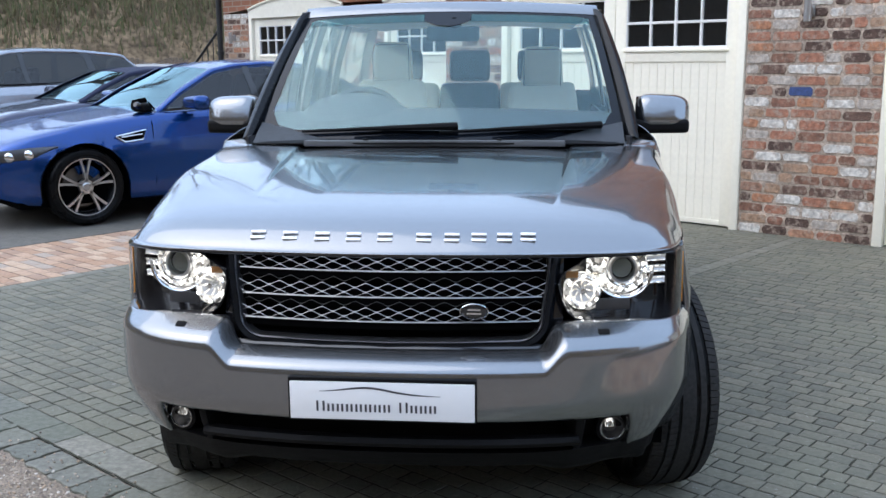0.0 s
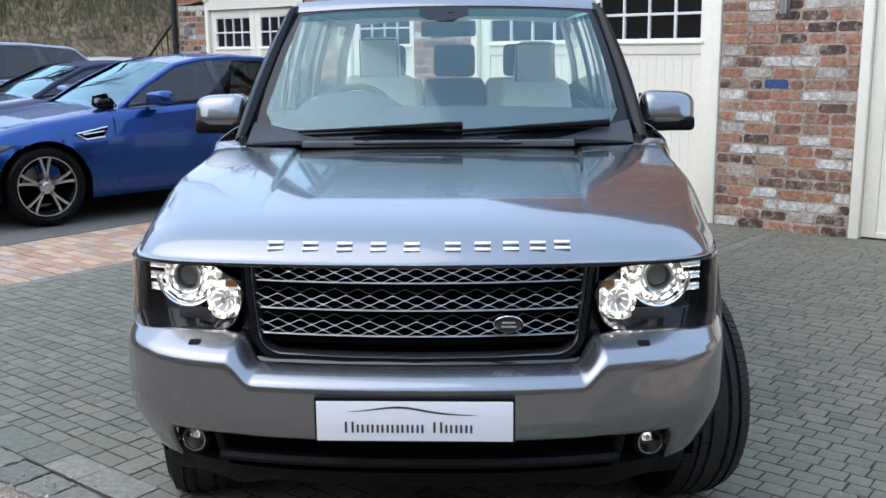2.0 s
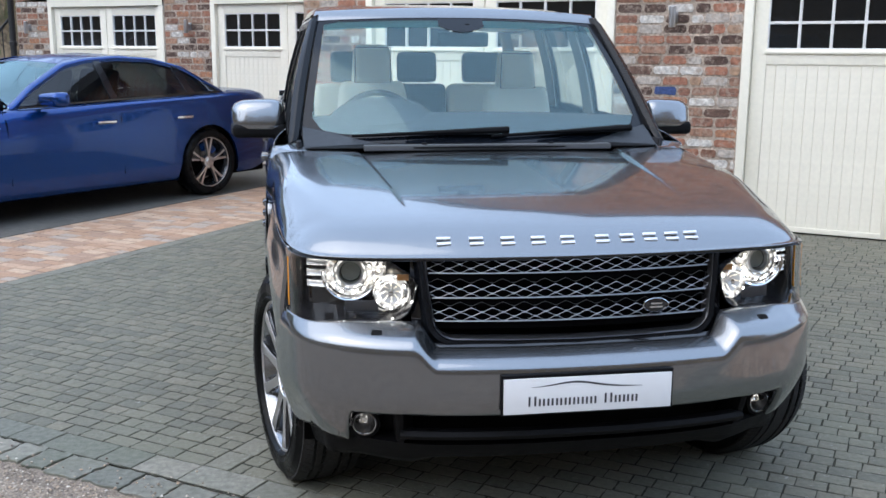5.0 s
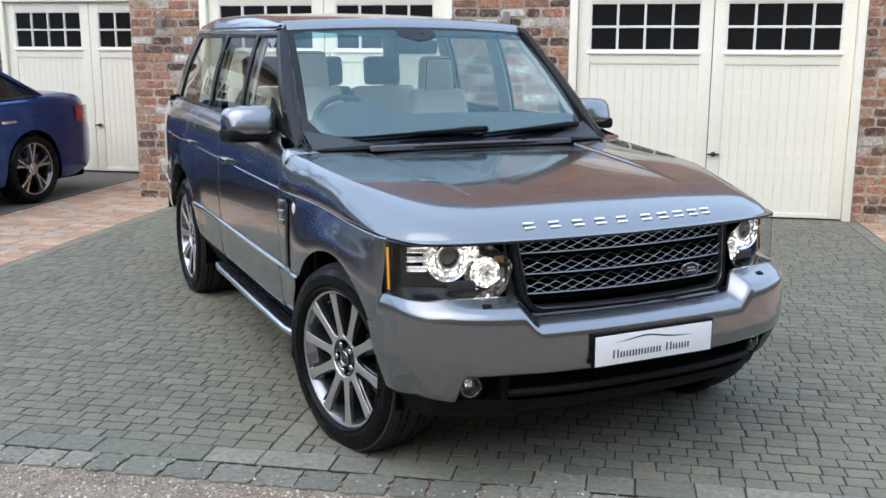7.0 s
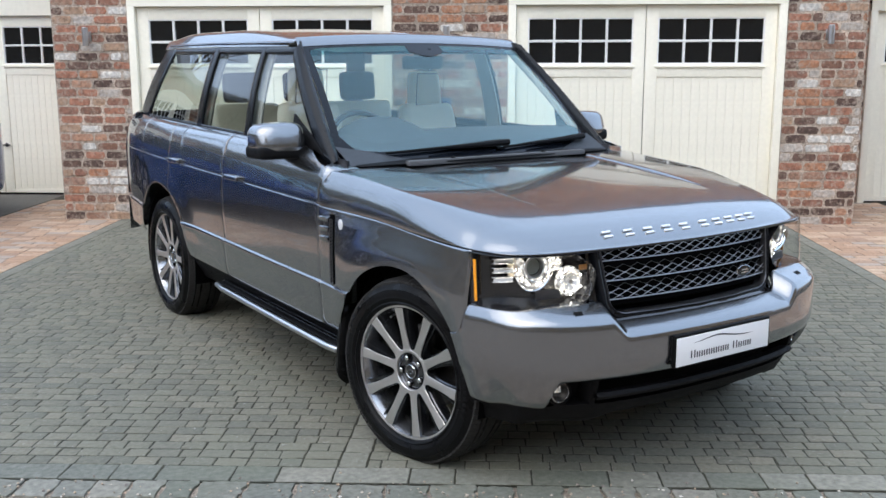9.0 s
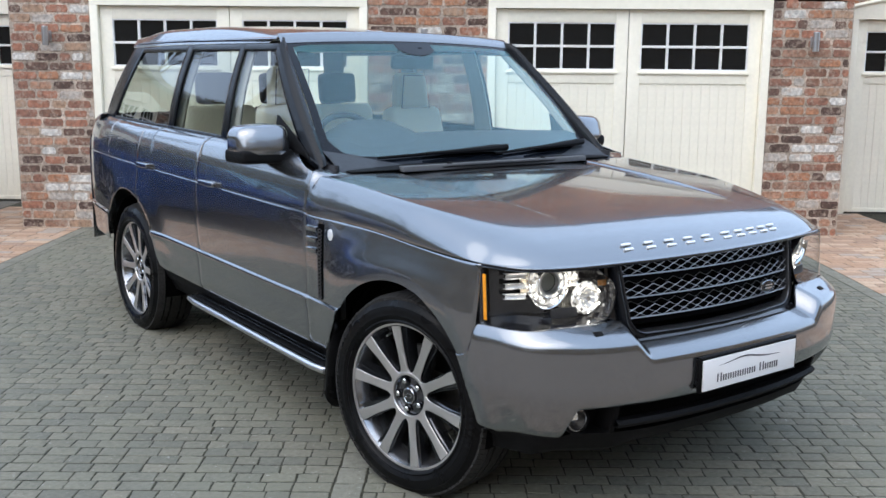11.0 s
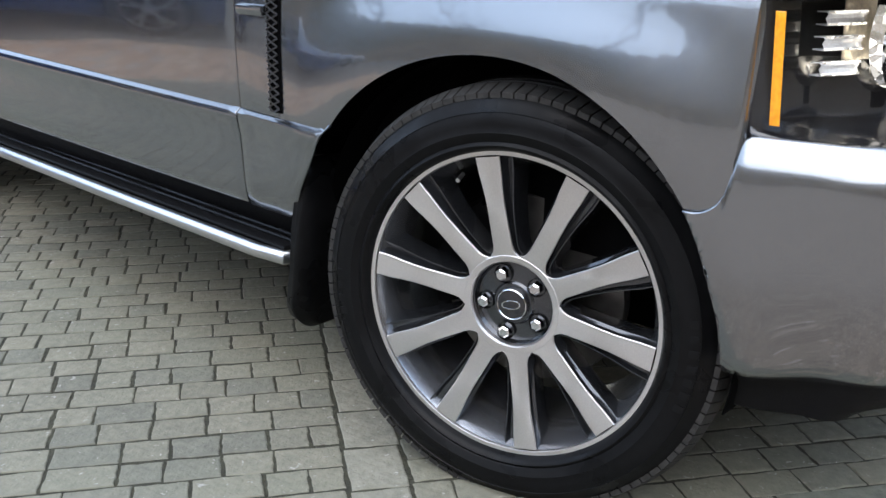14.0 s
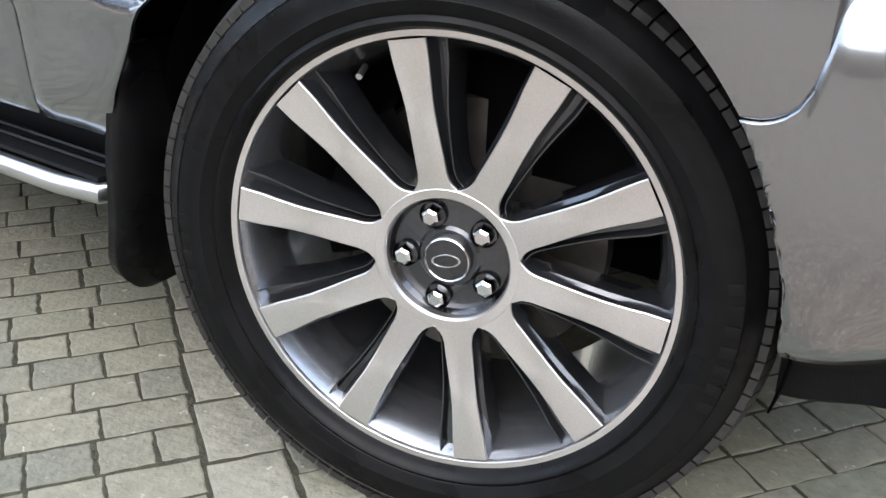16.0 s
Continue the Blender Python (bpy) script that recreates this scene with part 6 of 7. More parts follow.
        lathe("hub_ring", [(0.0765, zf - 0.040), (0.0775, zf - 0.021), (0.080, zf - 0.0172), (0.0905, zf - 0.0163), (0.0925, zf - 0.0175), (0.095, zf - 0.06)], face, e, "machined hub ring", 64)
        lathe("hub_recess", [(0.0, zf - 0.028), (0.036, zf - 0.028), (0.040, zf - 0.032), (0.072, zf - 0.036), (0.0770, zf - 0.030)], flank, e, "dark hub recess", 48)
        cap = lathe("centre_cap", [(0.0, zf - 0.018), (0.020, zf - 0.0185), (0.0255, zf - 0.020), (0.0275, zf - 0.0195), (0.030, zf - 0.021), (0.031, zf - 0.032)], M_BLACK, e, "black centre cap with oval mark", 36)
        P = [[(r_ * math.cos(t), r_ * math.sin(t), z) for r_, z in ((0.0262, zf - 0.0198), (0.0272, zf - 0.0186), (0.0285, zf - 0.0198))] for t in np.linspace(0, 2 * math.pi, 37)]
        sheet("cap_ring", P, M_CHROME, cap, "", 0)
        P = [[(0.0085 * kk * math.cos(t), 0.0185 * kk * math.sin(t), zf - 0.0172) for kk in (0.86, 1.0)] for t in np.linspace(0, 2 * math.pi, 33)]
        sheet("cap_oval", P, M_CHROME, cap, "thin oval outline", 0.0006)
        nuts, nr = 5, 0.056
        for q in range(nuts):
            t = radians(first + 13 + 72 * q)
            m = Matrix.Translation((nr * math.cos(t), nr * math.sin(t), zf - 0.034))
            lathe("nut_well", [(0.0165, 0.006), (0.0155, 0.001), (0.014, -0.004)], M_DARK, e, "", 18, m)
            lathe("wheel_nut", [(0.0, 0.018), (0.008, 0.018), (0.0112, 0.015), (0.0118, 0.0)], M_CHROME, e, "chrome wheel nut", 6, m, 20)
        # valve
        tube("valve", [(0.232, 0.075, zf - 0.045), (0.226, 0.073, zf - 0.02)], 0.004, M_SATIN, e, "", 8)
    else:
        for q in range(5):
            for off in (-9, 9):
                rot = pose(0, 0, 0, 0, 0, first + 72 * q - 90)
                bm = bmesh.new()
                pts = [(0.05, 0.0, 0.012), (0.12, 0.012, 0.009), (0.19, 0.028, 0.010), (rim - 0.01, 0.044, 0.013)]
                s_ = 1 if off > 0 else -1
                add_grid(bm, [[(s_ * c_ - h, r_, zf - 0.045), (s_ * c_ - h, r_, zf - 0.014), (s_ * c_ + h, r_, zf - 0.014), (s_ * c_ + h, r_, zf - 0.045)] for r_, c_, h in pts])
                bmesh.ops.transform(bm, matrix=rot, verts=bm.verts)
                part("spoke", bm, face, e, "silver double spoke", 35)
        lathe("hub", [(0.0, zf - 0.010), (0.028, zf - 0.010), (0.036, zf - 0.016), (0.062, zf - 0.018), (0.066, zf - 0.05)], face, e, "silver hub", 32)
    return e


WHEEL_LABEL = "ten-spoke machined and anthracite alloy wheel with black tyre"
wheel = build_wheel("wheel", label=WHEEL_LABEL, first=0.0)
wheel.parent = suv


def wheel_pose(x, y, sgn, steer, spin):
    # local z outward; local y up
    out = Matrix.Rotation(radians(steer), 4, "Z") @ (pose(0, 0, 0, 90, 0, 90) if sgn > 0 else pose(0, 0, 0, 90, 0, -90))
    return Matrix.Translation((x, y, RTYRE - 0.011)) @ out @ pose(0, 0, 0, 0, 0, spin)


STEER = 13.0
wheel.matrix_basis = wheel_pose(-0.808, AXF, -1, STEER, 100.5)
for x, y, sgn, st, spin in ((0.808, AXF, 1, 17.0, 40), (-0.812, AXR, -1, 0, 111), (0.812, AXR, 1, 0, 70)):
    o = copy_thing(wheel, Matrix.Identity(4))
    o.parent = suv
    o.matrix_basis = wheel_pose(x, y, sgn, st, spin)

# ---------------- cabin
def soft_box(name, w, d, h, material, parent, label="", r=0.04, m=None, taper=0.0):
    bm = bmesh.new()
    add_box(bm, -w / 2, w / 2, -d / 2, d / 2, 0, h, r, None, 4)
    for v in bm.verts:
        v.co.x *= 1 - taper * smooth01(0.45 * h, h, v.co.z)
    if m is not None:
        bmesh.ops.transform(bm, matrix=m, verts=bm.verts)
    return part(name, bm, material, parent, label, 60)


box("cabin_floor", -0.78, 0.78, 1.5, 4.4, 0.42, 0.50, M_DASH, suv, "dark cabin carpet")
for sgn in (-1, 1):
    sheet("door_card", [[(sgn * 0.80, y, z) for z in (0.5, 0.9, 1.16)] for y in (1.5, 2.5, 3.5, 4.4)], M_LEATHER_D, suv, "dark door lining", 0.02)
P = [[(x, y, z + 0.02 * math.cos(x * 2)) for y, z in ((1.50, 1.130), (1.60, 1.180), (1.70, 1.222), (1.80, 1.240), (1.87, 1.232), (1.90, 1.15), (1.90, 0.80))] for x in np.linspace(-0.78, 0.78, 15)]
sheet("dashboard", P, M_DASH, suv, "dark dashboard top", 0.01)
P = [[(-0.405 + u * 0.27, y, 1.17 + (h - 1.17) * (1 - abs(u) ** 2.6) ** 0.6) for y, h in ((1.62, 1.19), (1.70, 1.250), (1.80, 1.300), (1.90, 1.322), (1.93, 1.31), (1.93, 1.17))] for u in np.linspace(-1, 1, 21)]
sheet("instrument_hood", P, M_DASH, suv, "hooded instrument binnacle", 0.012, 60)
box("centre_console", -0.15, 0.15, 1.85, 2.75, 0.5, 0.92, M_DASH, suv, "", 0.03)
sw = new("steering_wheel")
sw.parent = suv
tagged(sw, "dark leather steering wheel")
swm = pose(-0.405, 2.04, 1.172, 62, 0, 0)
tube("wheel_rim", [tuple(swm @ Vector((0.188 * math.cos(t), 0.188 * math.sin(t), 0))) for t in np.linspace(0, 2 * math.pi, 37)[:-1]], 0.016, M_LEATHER_D, sw, "", 10, True)
bm = bmesh.new()
add_box(bm, -0.075, 0.075, -0.06, 0.06, -0.03, 0.02, 0.02, swm)
for a_ in (0, 180, 270):
    add_box(bm, 0.06, 0.18, -0.016, 0.016, -0.008, 0.006, 0.005, swm @ pose(0, 0, 0, 0, 0, a_))
part("wheel_boss", bm, M_LEATHER_D, sw)


def seat(x, y, rear=False):
    e = new("front_seat" if not rear else "rear_seat")
    e.parent = suv
    tagged(e, "cream leather front seat with dark piping" if not rear else "cream and charcoal leather rear seat")
    e.matrix_basis = pose(x, y, 0.5)
    soft_box("cushion", 0.50, 0.52, 0.17, M_LEATHER, e, "", 0.06, pose(0, -0.26, 0.16, 4, 0, 0))
    back = soft_box("backrest", 0.48, 0.13, 0.60, M_LEATHER, e, "", 0.06, pose(0, 0.02, 0.28, -10, 0, 0), 0.26)
    for s_ in (-1, 1):
        soft_box("bolster", 0.09, 0.17, 0.38, M_LEATHER, e, "", 0.04, pose(s_ * 0.205, -0.03, 0.28, -10, 0, 0), 0.3)
        tube("piping", [tuple(pose(0, 0.02, 0.26, -10, 0, 0) @ Vector((s_ * (0.165 - 0.05 * max(0, z - 0.3)), -0.068, z))) for z in np.linspace(0.06, 0.46, 6)], 0.002, M_LEATHER_D, e, "", 6)
    soft_box("headrest", 0.222, 0.10, 0.225, M_LEATHER, e, "cream leather head restraint", 0.045, pose(0, 0.125, 0.845, -6, 0, 0), 0.12)
    tube("headrest_piping", [(sx * 0.097, 0.075 - zz * 0.1, 0.85 + zz) for sx, zz in ((-1, 0.015), (-1, 0.205), (1, 0.205), (1, 0.015), (-1, 0.015))], 0.0035, M_LEATHER_D, e, "", 6)
    for s_ in (-0.06, 0.06):
        tube("post", [(s_, 0.10, 0.78), (s_, 0.125, 0.90)], 0.007, M_CHROME, e, "", 8)
    return e


for x, low_ in ((-0.365, 0.0), (0.445, 0.03)):
    seat(x, 2.66).matrix_basis.translation.z -= low_
rs = new("rear_bench")
rs.parent = suv
tagged(rs, "charcoal and cream leather rear bench with three head restraints")
soft_box("cushion", 1.36, 0.52, 0.17, M_LEATHER, rs, "", 0.06, pose(0, 3.20, 0.68))
for x in (-0.42, 0.0, 0.42):
    soft_box("backrest", 0.46 if x else 0.36, 0.15, 0.60, M_LEATHER_D if not x else M_LEATHER, rs, "", 0.05, pose(x, 3.48, 0.74, -12, 0, 0))
    soft_box("headrest", 0.25, 0.10, 0.19, M_LEATHER_D, rs, "dark head restraint", 0.04, pose(x, 3.60, 1.34, -6, 0, 0))
mirror_in = new("rear_view_mirror")
mirror_in.parent = suv
tagged(mirror_in, "black interior mirror")
soft_box("mirror_housing", 0.25, 0.035, 0.07, M_PLASTIC, mirror_in, "", 0.015, pose(0.02, 2.15, 1.56, 8, 0, 0))
tube("mirror_stem", [(0.02, 2.14, 1.60), (0.02, 2.13, 1.67)], 0.010, M_PLASTIC, mirror_in)
sheet("headlining", [[(x, y, 1.708 - 0.03 * (x / 0.64) ** 2) for y in (2.27, 3.2, 4.3)] for x in np.linspace(-0.64, 0.64, 9)], M_LEATHER, suv, "pale headlining", 0.02)

# ------------------------------------------------------------ other parked cars
def parked_car(name, m, body, label, L=4.7, W=0.90, hood=((0.0, 0.50), (0.06, 0.62), (0.15, 0.70), (0.35, 0.77), (0.8, 0.86), (1.3, 0.92), (1.5, 0.945)), tail=((3.95, 1.02), (4.35, 1.03), (4.58, 0.99), (4.66, 0.85), (4.7, 0.6)), belt=0.965,
               roof=((1.48, 0.95), (1.75, 1.13), (2.15, 1.335), (2.4, 1.385), (2.75, 1.405), (3.15, 1.385), (3.5, 1.30), (3.95, 1.03)), axles=(0.80, 3.60), R=0.335, glass_m=None, soft_top=None, fast=True, lamps=True):
    """A closed car in a simple, smooth shape: lower body, glasshouse, lamps, wheels."""
    e = thing(name, m, label, "car", "parked cars")
    glass_m = glass_m or M_TINTD
    hy, hz = [p[0] for p in hood], [p[1] for p in hood]
    ty, tz = [p[0] for p in tail], [p[1] for p in tail]
    ry, rz = [p[0] for p in roof], [p[1] for p in roof]
    wx = ((0.0, 0.62), (0.05, 0.74), (0.15, 0.83), (0.35, 0.93), (0.7, 0.99), (1.2, 1.0), (3.6, 1.0), (4.1, 0.97), (4.45, 0.90), (4.62, 0.80), (4.7, 0.68))
    wy, wv = [p[0] * L / 4.7 for p in wx], [p[1] * W for p in wx]

    def deck(y):
        if y <= hy[-1]:
            return float(np.interp(y, hy, hz))
        if y >= ty[0]:
            return float(np.interp(y, ty, tz))
        return lerp(hz[-1], tz[0], (y - hy[-1]) / (ty[0] - hy[-1]))

    def low(y):
        z = 0.20 + 0.10 * smooth01(0.4, 0.0, y) + 0.12 * smooth01(L - 0.5, L, y)
        for c in axles:
            f = (y - c) / (R + 0.045)
            if abs(f) < 1:
                z = max(z, R + (R + 0.040) * math.sqrt(1 - f * f))
        return z

    ys = sorted(set(list(np.linspace(0, L, 60)) + [c + (R + 0.045) * math.cos(t) for c in axles for t in np.linspace(0, math.pi, 25)]))
    for sgn in (-1, 1):
        P = []
        for y in ys:
            w, d, z0 = float(np.interp(y, wy, wv)), deck(y), low(y)
            row_ = []
            for k, (zf, ins) in enumerate(((0.0, 0.03), (0.06, 0.008), (0.2, 0.0), (0.45, -0.004), (0.64, -0.008), (0.70, 0.006), (0.85, 0.020), (0.94, 0.045), (0.985, 0.085), (1.0, 0.15))):
                full = 0.20 + (d - 0.20) * zf
                row_.append((sgn * max(0.02, w - ins), y, max(full, min(z0, d - 0.03)) if k < 7 else max(full, min(z0, d - 0.03) + 0.002 * (k - 6))))
            row_.append((sgn * max(0.01, w - 0.30), y, d + 0.012))
            row_.append((0.0, y, d + 0.022))
            P.append(row_)
        part_ob = sheet("body_side", P, body, e, "", 0.004, 45)
        # glasshouse side: glass with dark pillars
        def hs(y, f):
            r_ = float(np.interp(y, ry, rz))
            b_ = deck(y) + 0.004
            g_ = min(1, max(0, (r_ - belt) / 0.42))
            return (sgn * lerp(W - 0.10, lerp(W - 0.12, W - 0.30, g_) + 0.004, f), y + (0.05 * f * (1 - g_ * 0.5) if y < 2.4 else -0.05 * f * (1 - g_ * 0.5)) * min(1, abs(y - 2.4)), lerp(b_, max(r_ - 0.035 * g_, b_), f))

        # body-coloured pillar and roof edge above the side windows
        Q = np.linspace(ry[0] - 0.02, ry[-1], 40)
        sheet("roof_edge", [[(lambda q: (q[0] + sgn * ox, q[1], q[2] + oz))(hs(y, 1.0)) for ox, oz in ((0.012, -0.045), (0.016, -0.012), (0.002, 0.010), (-0.05, 0.016))] for y in Q], soft_top or body, e, "", 0.006, 60)
        sheet("window_trim", [[(lambda q: (q[0] + sgn * 0.008, q[1], q[2] + oz))(hs(y, 0.0)) for oz in (0.0, 0.018)] for y in Q[2:-2]], M_BLACK, e, "black window trim", 0.006)
        Q = np.linspace(ry[0] + 0.12, ry[-1] - 0.1, 30)
        sheet("side_glass", [[hs(y, f) for f in (0.0, 0.5, 1.0)] for y in Q], glass_m, e, "dark side windows", 0)
        for y0, w0 in ((2.52, 0.07), (3.42, 0.09)):
            sheet("pillar", [[(lambda q: (q[0] + sgn * 0.004, q[1] - 0.05 * f, q[2]))(hs(y, f)) for f in (0.0, 0.5, 1.0)] for y in (y0, y0 + w0)], M_BLACK, e, "black pillar", 0.006)
        # shade of the shut lines as near-black tubes, and handles
        for y0 in (1.42, 2.55, 3.45):
            tube("shut_line", [(sgn * (W + 0.0005), y0, 0.32), (sgn * (W + 0.0025), y0, 0.6), (sgn * (W - 0.016), y0, 0.84), (sgn * (W - 0.07), y0, deck(y0) - 0.02)], 0.004, M_DARK, e, "", 5)
        for y0 in (2.38, 3.28):
            bm = bmesh.new()
            add_box(bm, -0.014, 0.014, -0.10, 0.10, -0.013, 0.013, 0.008, pose(sgn * (W + 0.002), y0, 0.80))
            part("door_handle", bm, M_CHROME if glass_m is M_TINTD else body, e, "bright door handle")
        bm = bmesh.new()
        add_box(bm, -0.135, 0.135, -0.09, 0.07, -0.064, 0.064, 0.063, None, 7)
        for v in bm.verts:
            out = smooth01(-0.10, 0.135, -sgn * v.co.x)
            v.co.z = v.co.z * (0.62 + 0.38 * (1 - out)) - 0.012 * out if v.co.z < 0 else v.co.z * (0.80 + 0.20 * (1 - out))
            v.co.y += 0.03 * (1 - out)
        bmesh.ops.transform(bm, matrix=pose(sgn * (W + 0.085), 1.80, deck(1.78) + 0.072, 0, 0, sgn * -8), verts=bm.verts)
        mir = part("door_mirror", bm, body, e, "body-coloured door mirror", 60)
        box("mirror_stalk", W - 0.10, W + 0.02, 1.76, 1.80, deck(1.78) + 0.02, deck(1.78) + 0.05, M_BLACK, mir, m=Matrix.Diagonal((sgn, 1, 1, 1)))
        if lamps:
            P = [[(sgn * (float(np.interp(y, wy, wv)) + 0.004 - 0.02 * k), y - 0.015 * k, 0.56 + 0.09 * (k * (1 - smooth01(0.34, 0.60, y)) + 0.75 * smooth01(0.34, 0.60, y)) + 0.05 * (y / 0.45)) for k in (0, 0.5, 1)] for y in np.linspace(0.05, 0.58, 12)]
            hl_ = sheet("headlight", P, M_GFRAME, e, "clear headlamp with two round lamps", 0.01)
            for y0, k0 in ((0.20, 0.055), (0.34, 0.07)):
                lathe("lamp_disc", [(0.0, 0.014), (0.022, 0.012), (0.034, 0.006), (0.040, 0.0), (0.044, -0.006)], M_CHROME, hl_, "bright round lamp", 20, Matrix.Translation((sgn * (float(np.interp(y0, wy, wv)) + 0.002), y0, 0.56 + k0)) @ pose(0, 0, 0, 90, 0, sgn * 50))
            P = [[(sgn * (float(np.interp(y, wy, wv)) + 0.004), y, z) for z in (0.74, 0.82, 0.90)] for y in np.linspace(L - 0.40, L - 0.12, 6)]
            sheet("tail_light", P, bpy.data.materials["tail_lamp_red"], e, "red rear lamp", 0.01)
            bm = bmesh.new()
            corners = ((-0.14, 0.0), (0.14, 0.045), (0.105, -0.038), (-0.06, -0.052))
            add_tube(bm, [(sgn * (W + 0.002 - max(0, z) * 0.2), 1.21 + y, 0.752 + z) for y, z in corners + corners[:1]], 0.008, 6)
            vent = part("wing_vent", bm, M_CHROME, e, "bright edged wing vent")
            bm = bmesh.new()
            add_grid(bm, [[(sgn * (W + 0.003), 1.21 + y, 0.752 + z) for y, z in pair_] for pair_ in ((corners[0], corners[3]), (corners[1], corners[2]))])
            part("vent_slot", bm, M_DARK, vent)
            tube("vent_blade", [(sgn * (W + 0.006), 1.12, 0.742), (sgn * (W + 0.006), 1.31, 0.762)], 0.007, M_CHROME, vent, "", 6)
        for c in axles:
            sheet("arch_liner", [[(sgn * x, c + (R + 0.05) * math.cos(t), R + (R + 0.042) * math.sin(t)) for x in (W - 0.35, W - 0.02)] for t in np.linspace(-0.3, math.pi + 0.3, 24)], M_DARK, e, "", 0.003)
    # screens and roof
    def top(y, x):
        r_ = float(np.interp(y, ry, rz))
        f = min(1, max(0, (r_ - belt) / 0.42))
        w = lerp(W - 0.12, W - 0.30, f)
        return (x * w, y + 0.05 * x * x * (1 if y < 2.4 else -1) * (1 - f * 0.5), r_ - 0.035 * x * x * f)
    seg = [("windscreen", np.linspace(ry[0], 2.15, 8), M_GLASS), ("roof", np.linspace(2.15, 3.2, 8), soft_top or body), ("rear_screen", np.linspace(3.2, ry[-1], 8), soft_top or glass_m)]
    for nm, yy, mm in seg:
        sheet(nm, [[top(y, x) for y in yy] for x in np.linspace(-1, 1, 13)], mm, e, "", 0.006 if nm == "roof" else 0)
    box("cabin", -W + 0.14, W - 0.14, 1.55, 3.85, 0.35, 0.97, M_LEATHER_D, e, "dark cabin interior", 0.03)
    for x in (-0.36, 0.36):
        soft_box("seat_back", 0.46, 0.14, 0.55, M_LEATHER_D, e, "", 0.05, pose(x, 2.62, 0.72, -12, 0, 0))
        soft_box("headrest", 0.24, 0.09, 0.16, M_LEATHER_D, e, "", 0.04, pose(x, 2.75, 1.16, -8, 0, 0))
    box("floor_pan", -W + 0.12, W - 0.12, 0.25, L - 0.25, 0.17, 0.35, M_DARK, e, "", 0.03)
    box("lower_intake", -0.5, 0.5, -0.012, 0.06, 0.30, 0.40, M_DARK, e, "dark lower intake", 0.01)
    return e


def fit_wheels(e, src, W, axles, R):
    for sgn in (-1, 1):
        for c in axles:
            o = copy_thing(src, Matrix.Identity(4))
            o.parent = e
            k = R / 0.335
            out = pose(0, 0, 0, 90, 0, 90) if sgn > 0 else pose(0, 0, 0, 90, 0, -90)
            o.matrix_basis = Matrix.Translation((sgn * (W - 0.125), c, R - 0.003)) @ out @ pose(0, 0, 0, 0, 0, 17) @ Matrix.Diagonal((k, k, 1, 1))


small = build_wheel("wheel", R=0.335, rim=0.248, width=0.24, style="double", face=M_SATIN, label="five double-spoke silver alloy wheel", first=0.0)
BLUE_AT = pose(-5.13, 5.86, 0, 0, 0, -42.4) @ Matrix.Diagonal((1.06, 1.06, 1.06, 1))
saloon = parked_car("saloon_car", BLUE_AT, M_BLUE, "bright metallic blue saloon car with silver double-spoke wheels", W=0.895, L=4.7)
fit_wheels(saloon, small, 0.895, (0.80, 3.60), 0.335)
open_car = parked_car("convertible_car", BLUE_AT @ Matrix.Translation((-2.55, 0.25, 0)), M_NAVY, "dark navy convertible car with a folded-up fabric roof", W=0.87, L=4.5, soft_top=M_SOFT, lamps=False,
    roof=((1.48, 0.95), (1.75, 1.10), (2.15, 1.28), (2.4, 1.32), (2.75, 1.33), (3.15, 1.29), (3.5, 1.18), (3.95, 1.03)), tail=((3.95, 1.02), (4.2, 1.0), (4.38, 0.95), (4.46, 0.85), (4.5, 0.6)))
fit_wheels(open_car, small, 0.87, (0.80, 3.60), 0.335)
estate = parked_car("estate_car", BLUE_AT @ Matrix.Translation((-5.2, -0.5, 0)), M_SILVER, "silver grey estate car with dark glass", W=0.92, L=4.6, lamps=False, belt=1.05,
    hood=((0.0, 0.60), (0.06, 0.75), (0.15, 0.85), (0.35, 0.93), (0.8, 1.0), (1.3, 1.05), (1.5, 1.07)), tail=((4.2, 1.14), (4.4, 1.12), (4.52, 1.0), (4.57, 0.85), (4.6, 0.6)),
    roof=((1.42, 1.06), (1.75, 1.28), (2.15, 1.52), (2.4, 1.57), (2.75, 1.59), (3.3, 1.58), (3.95, 1.52), (4.35, 1.14)))
fit_wheels(estate, small, 0.92, (0.80, 3.60), 0.335)
far_car = parked_car("hatchback_car", pose(-7.2, 14.9, 0.03, 0, 0, 22), M_WHITECAR, "small white car parked far off by the bank", W=0.85, L=4.5, lamps=False)
fit_wheels(far_car, small, 0.85, (0.80, 3.60), 0.335)
for o in (small, *small.children_recursive):
    bpy.data.objects.remove(o)

# paling fence at the foot of the bank
fence = thing("paling_fence", pose(-9.6, 18.1, 0, 0, 0, 12), "weathered brown wooden paling fence with rounded tops", "fence")
for k in range(20):
    h = 1.40 + 0.16 * abs(math.sin(k * math.pi / 9))
    box("pale", k * 0.105, k * 0.105 + 0.088, -0.01, 0.012, -0.05, h, M_PALE, fence, bevel=0.008)
for z in (0.35, 1.1):
    box("rail", -0.02, 2.1, 0.014, 0.05, z, z + 0.07, M_PALE, fence, bevel=0.006)

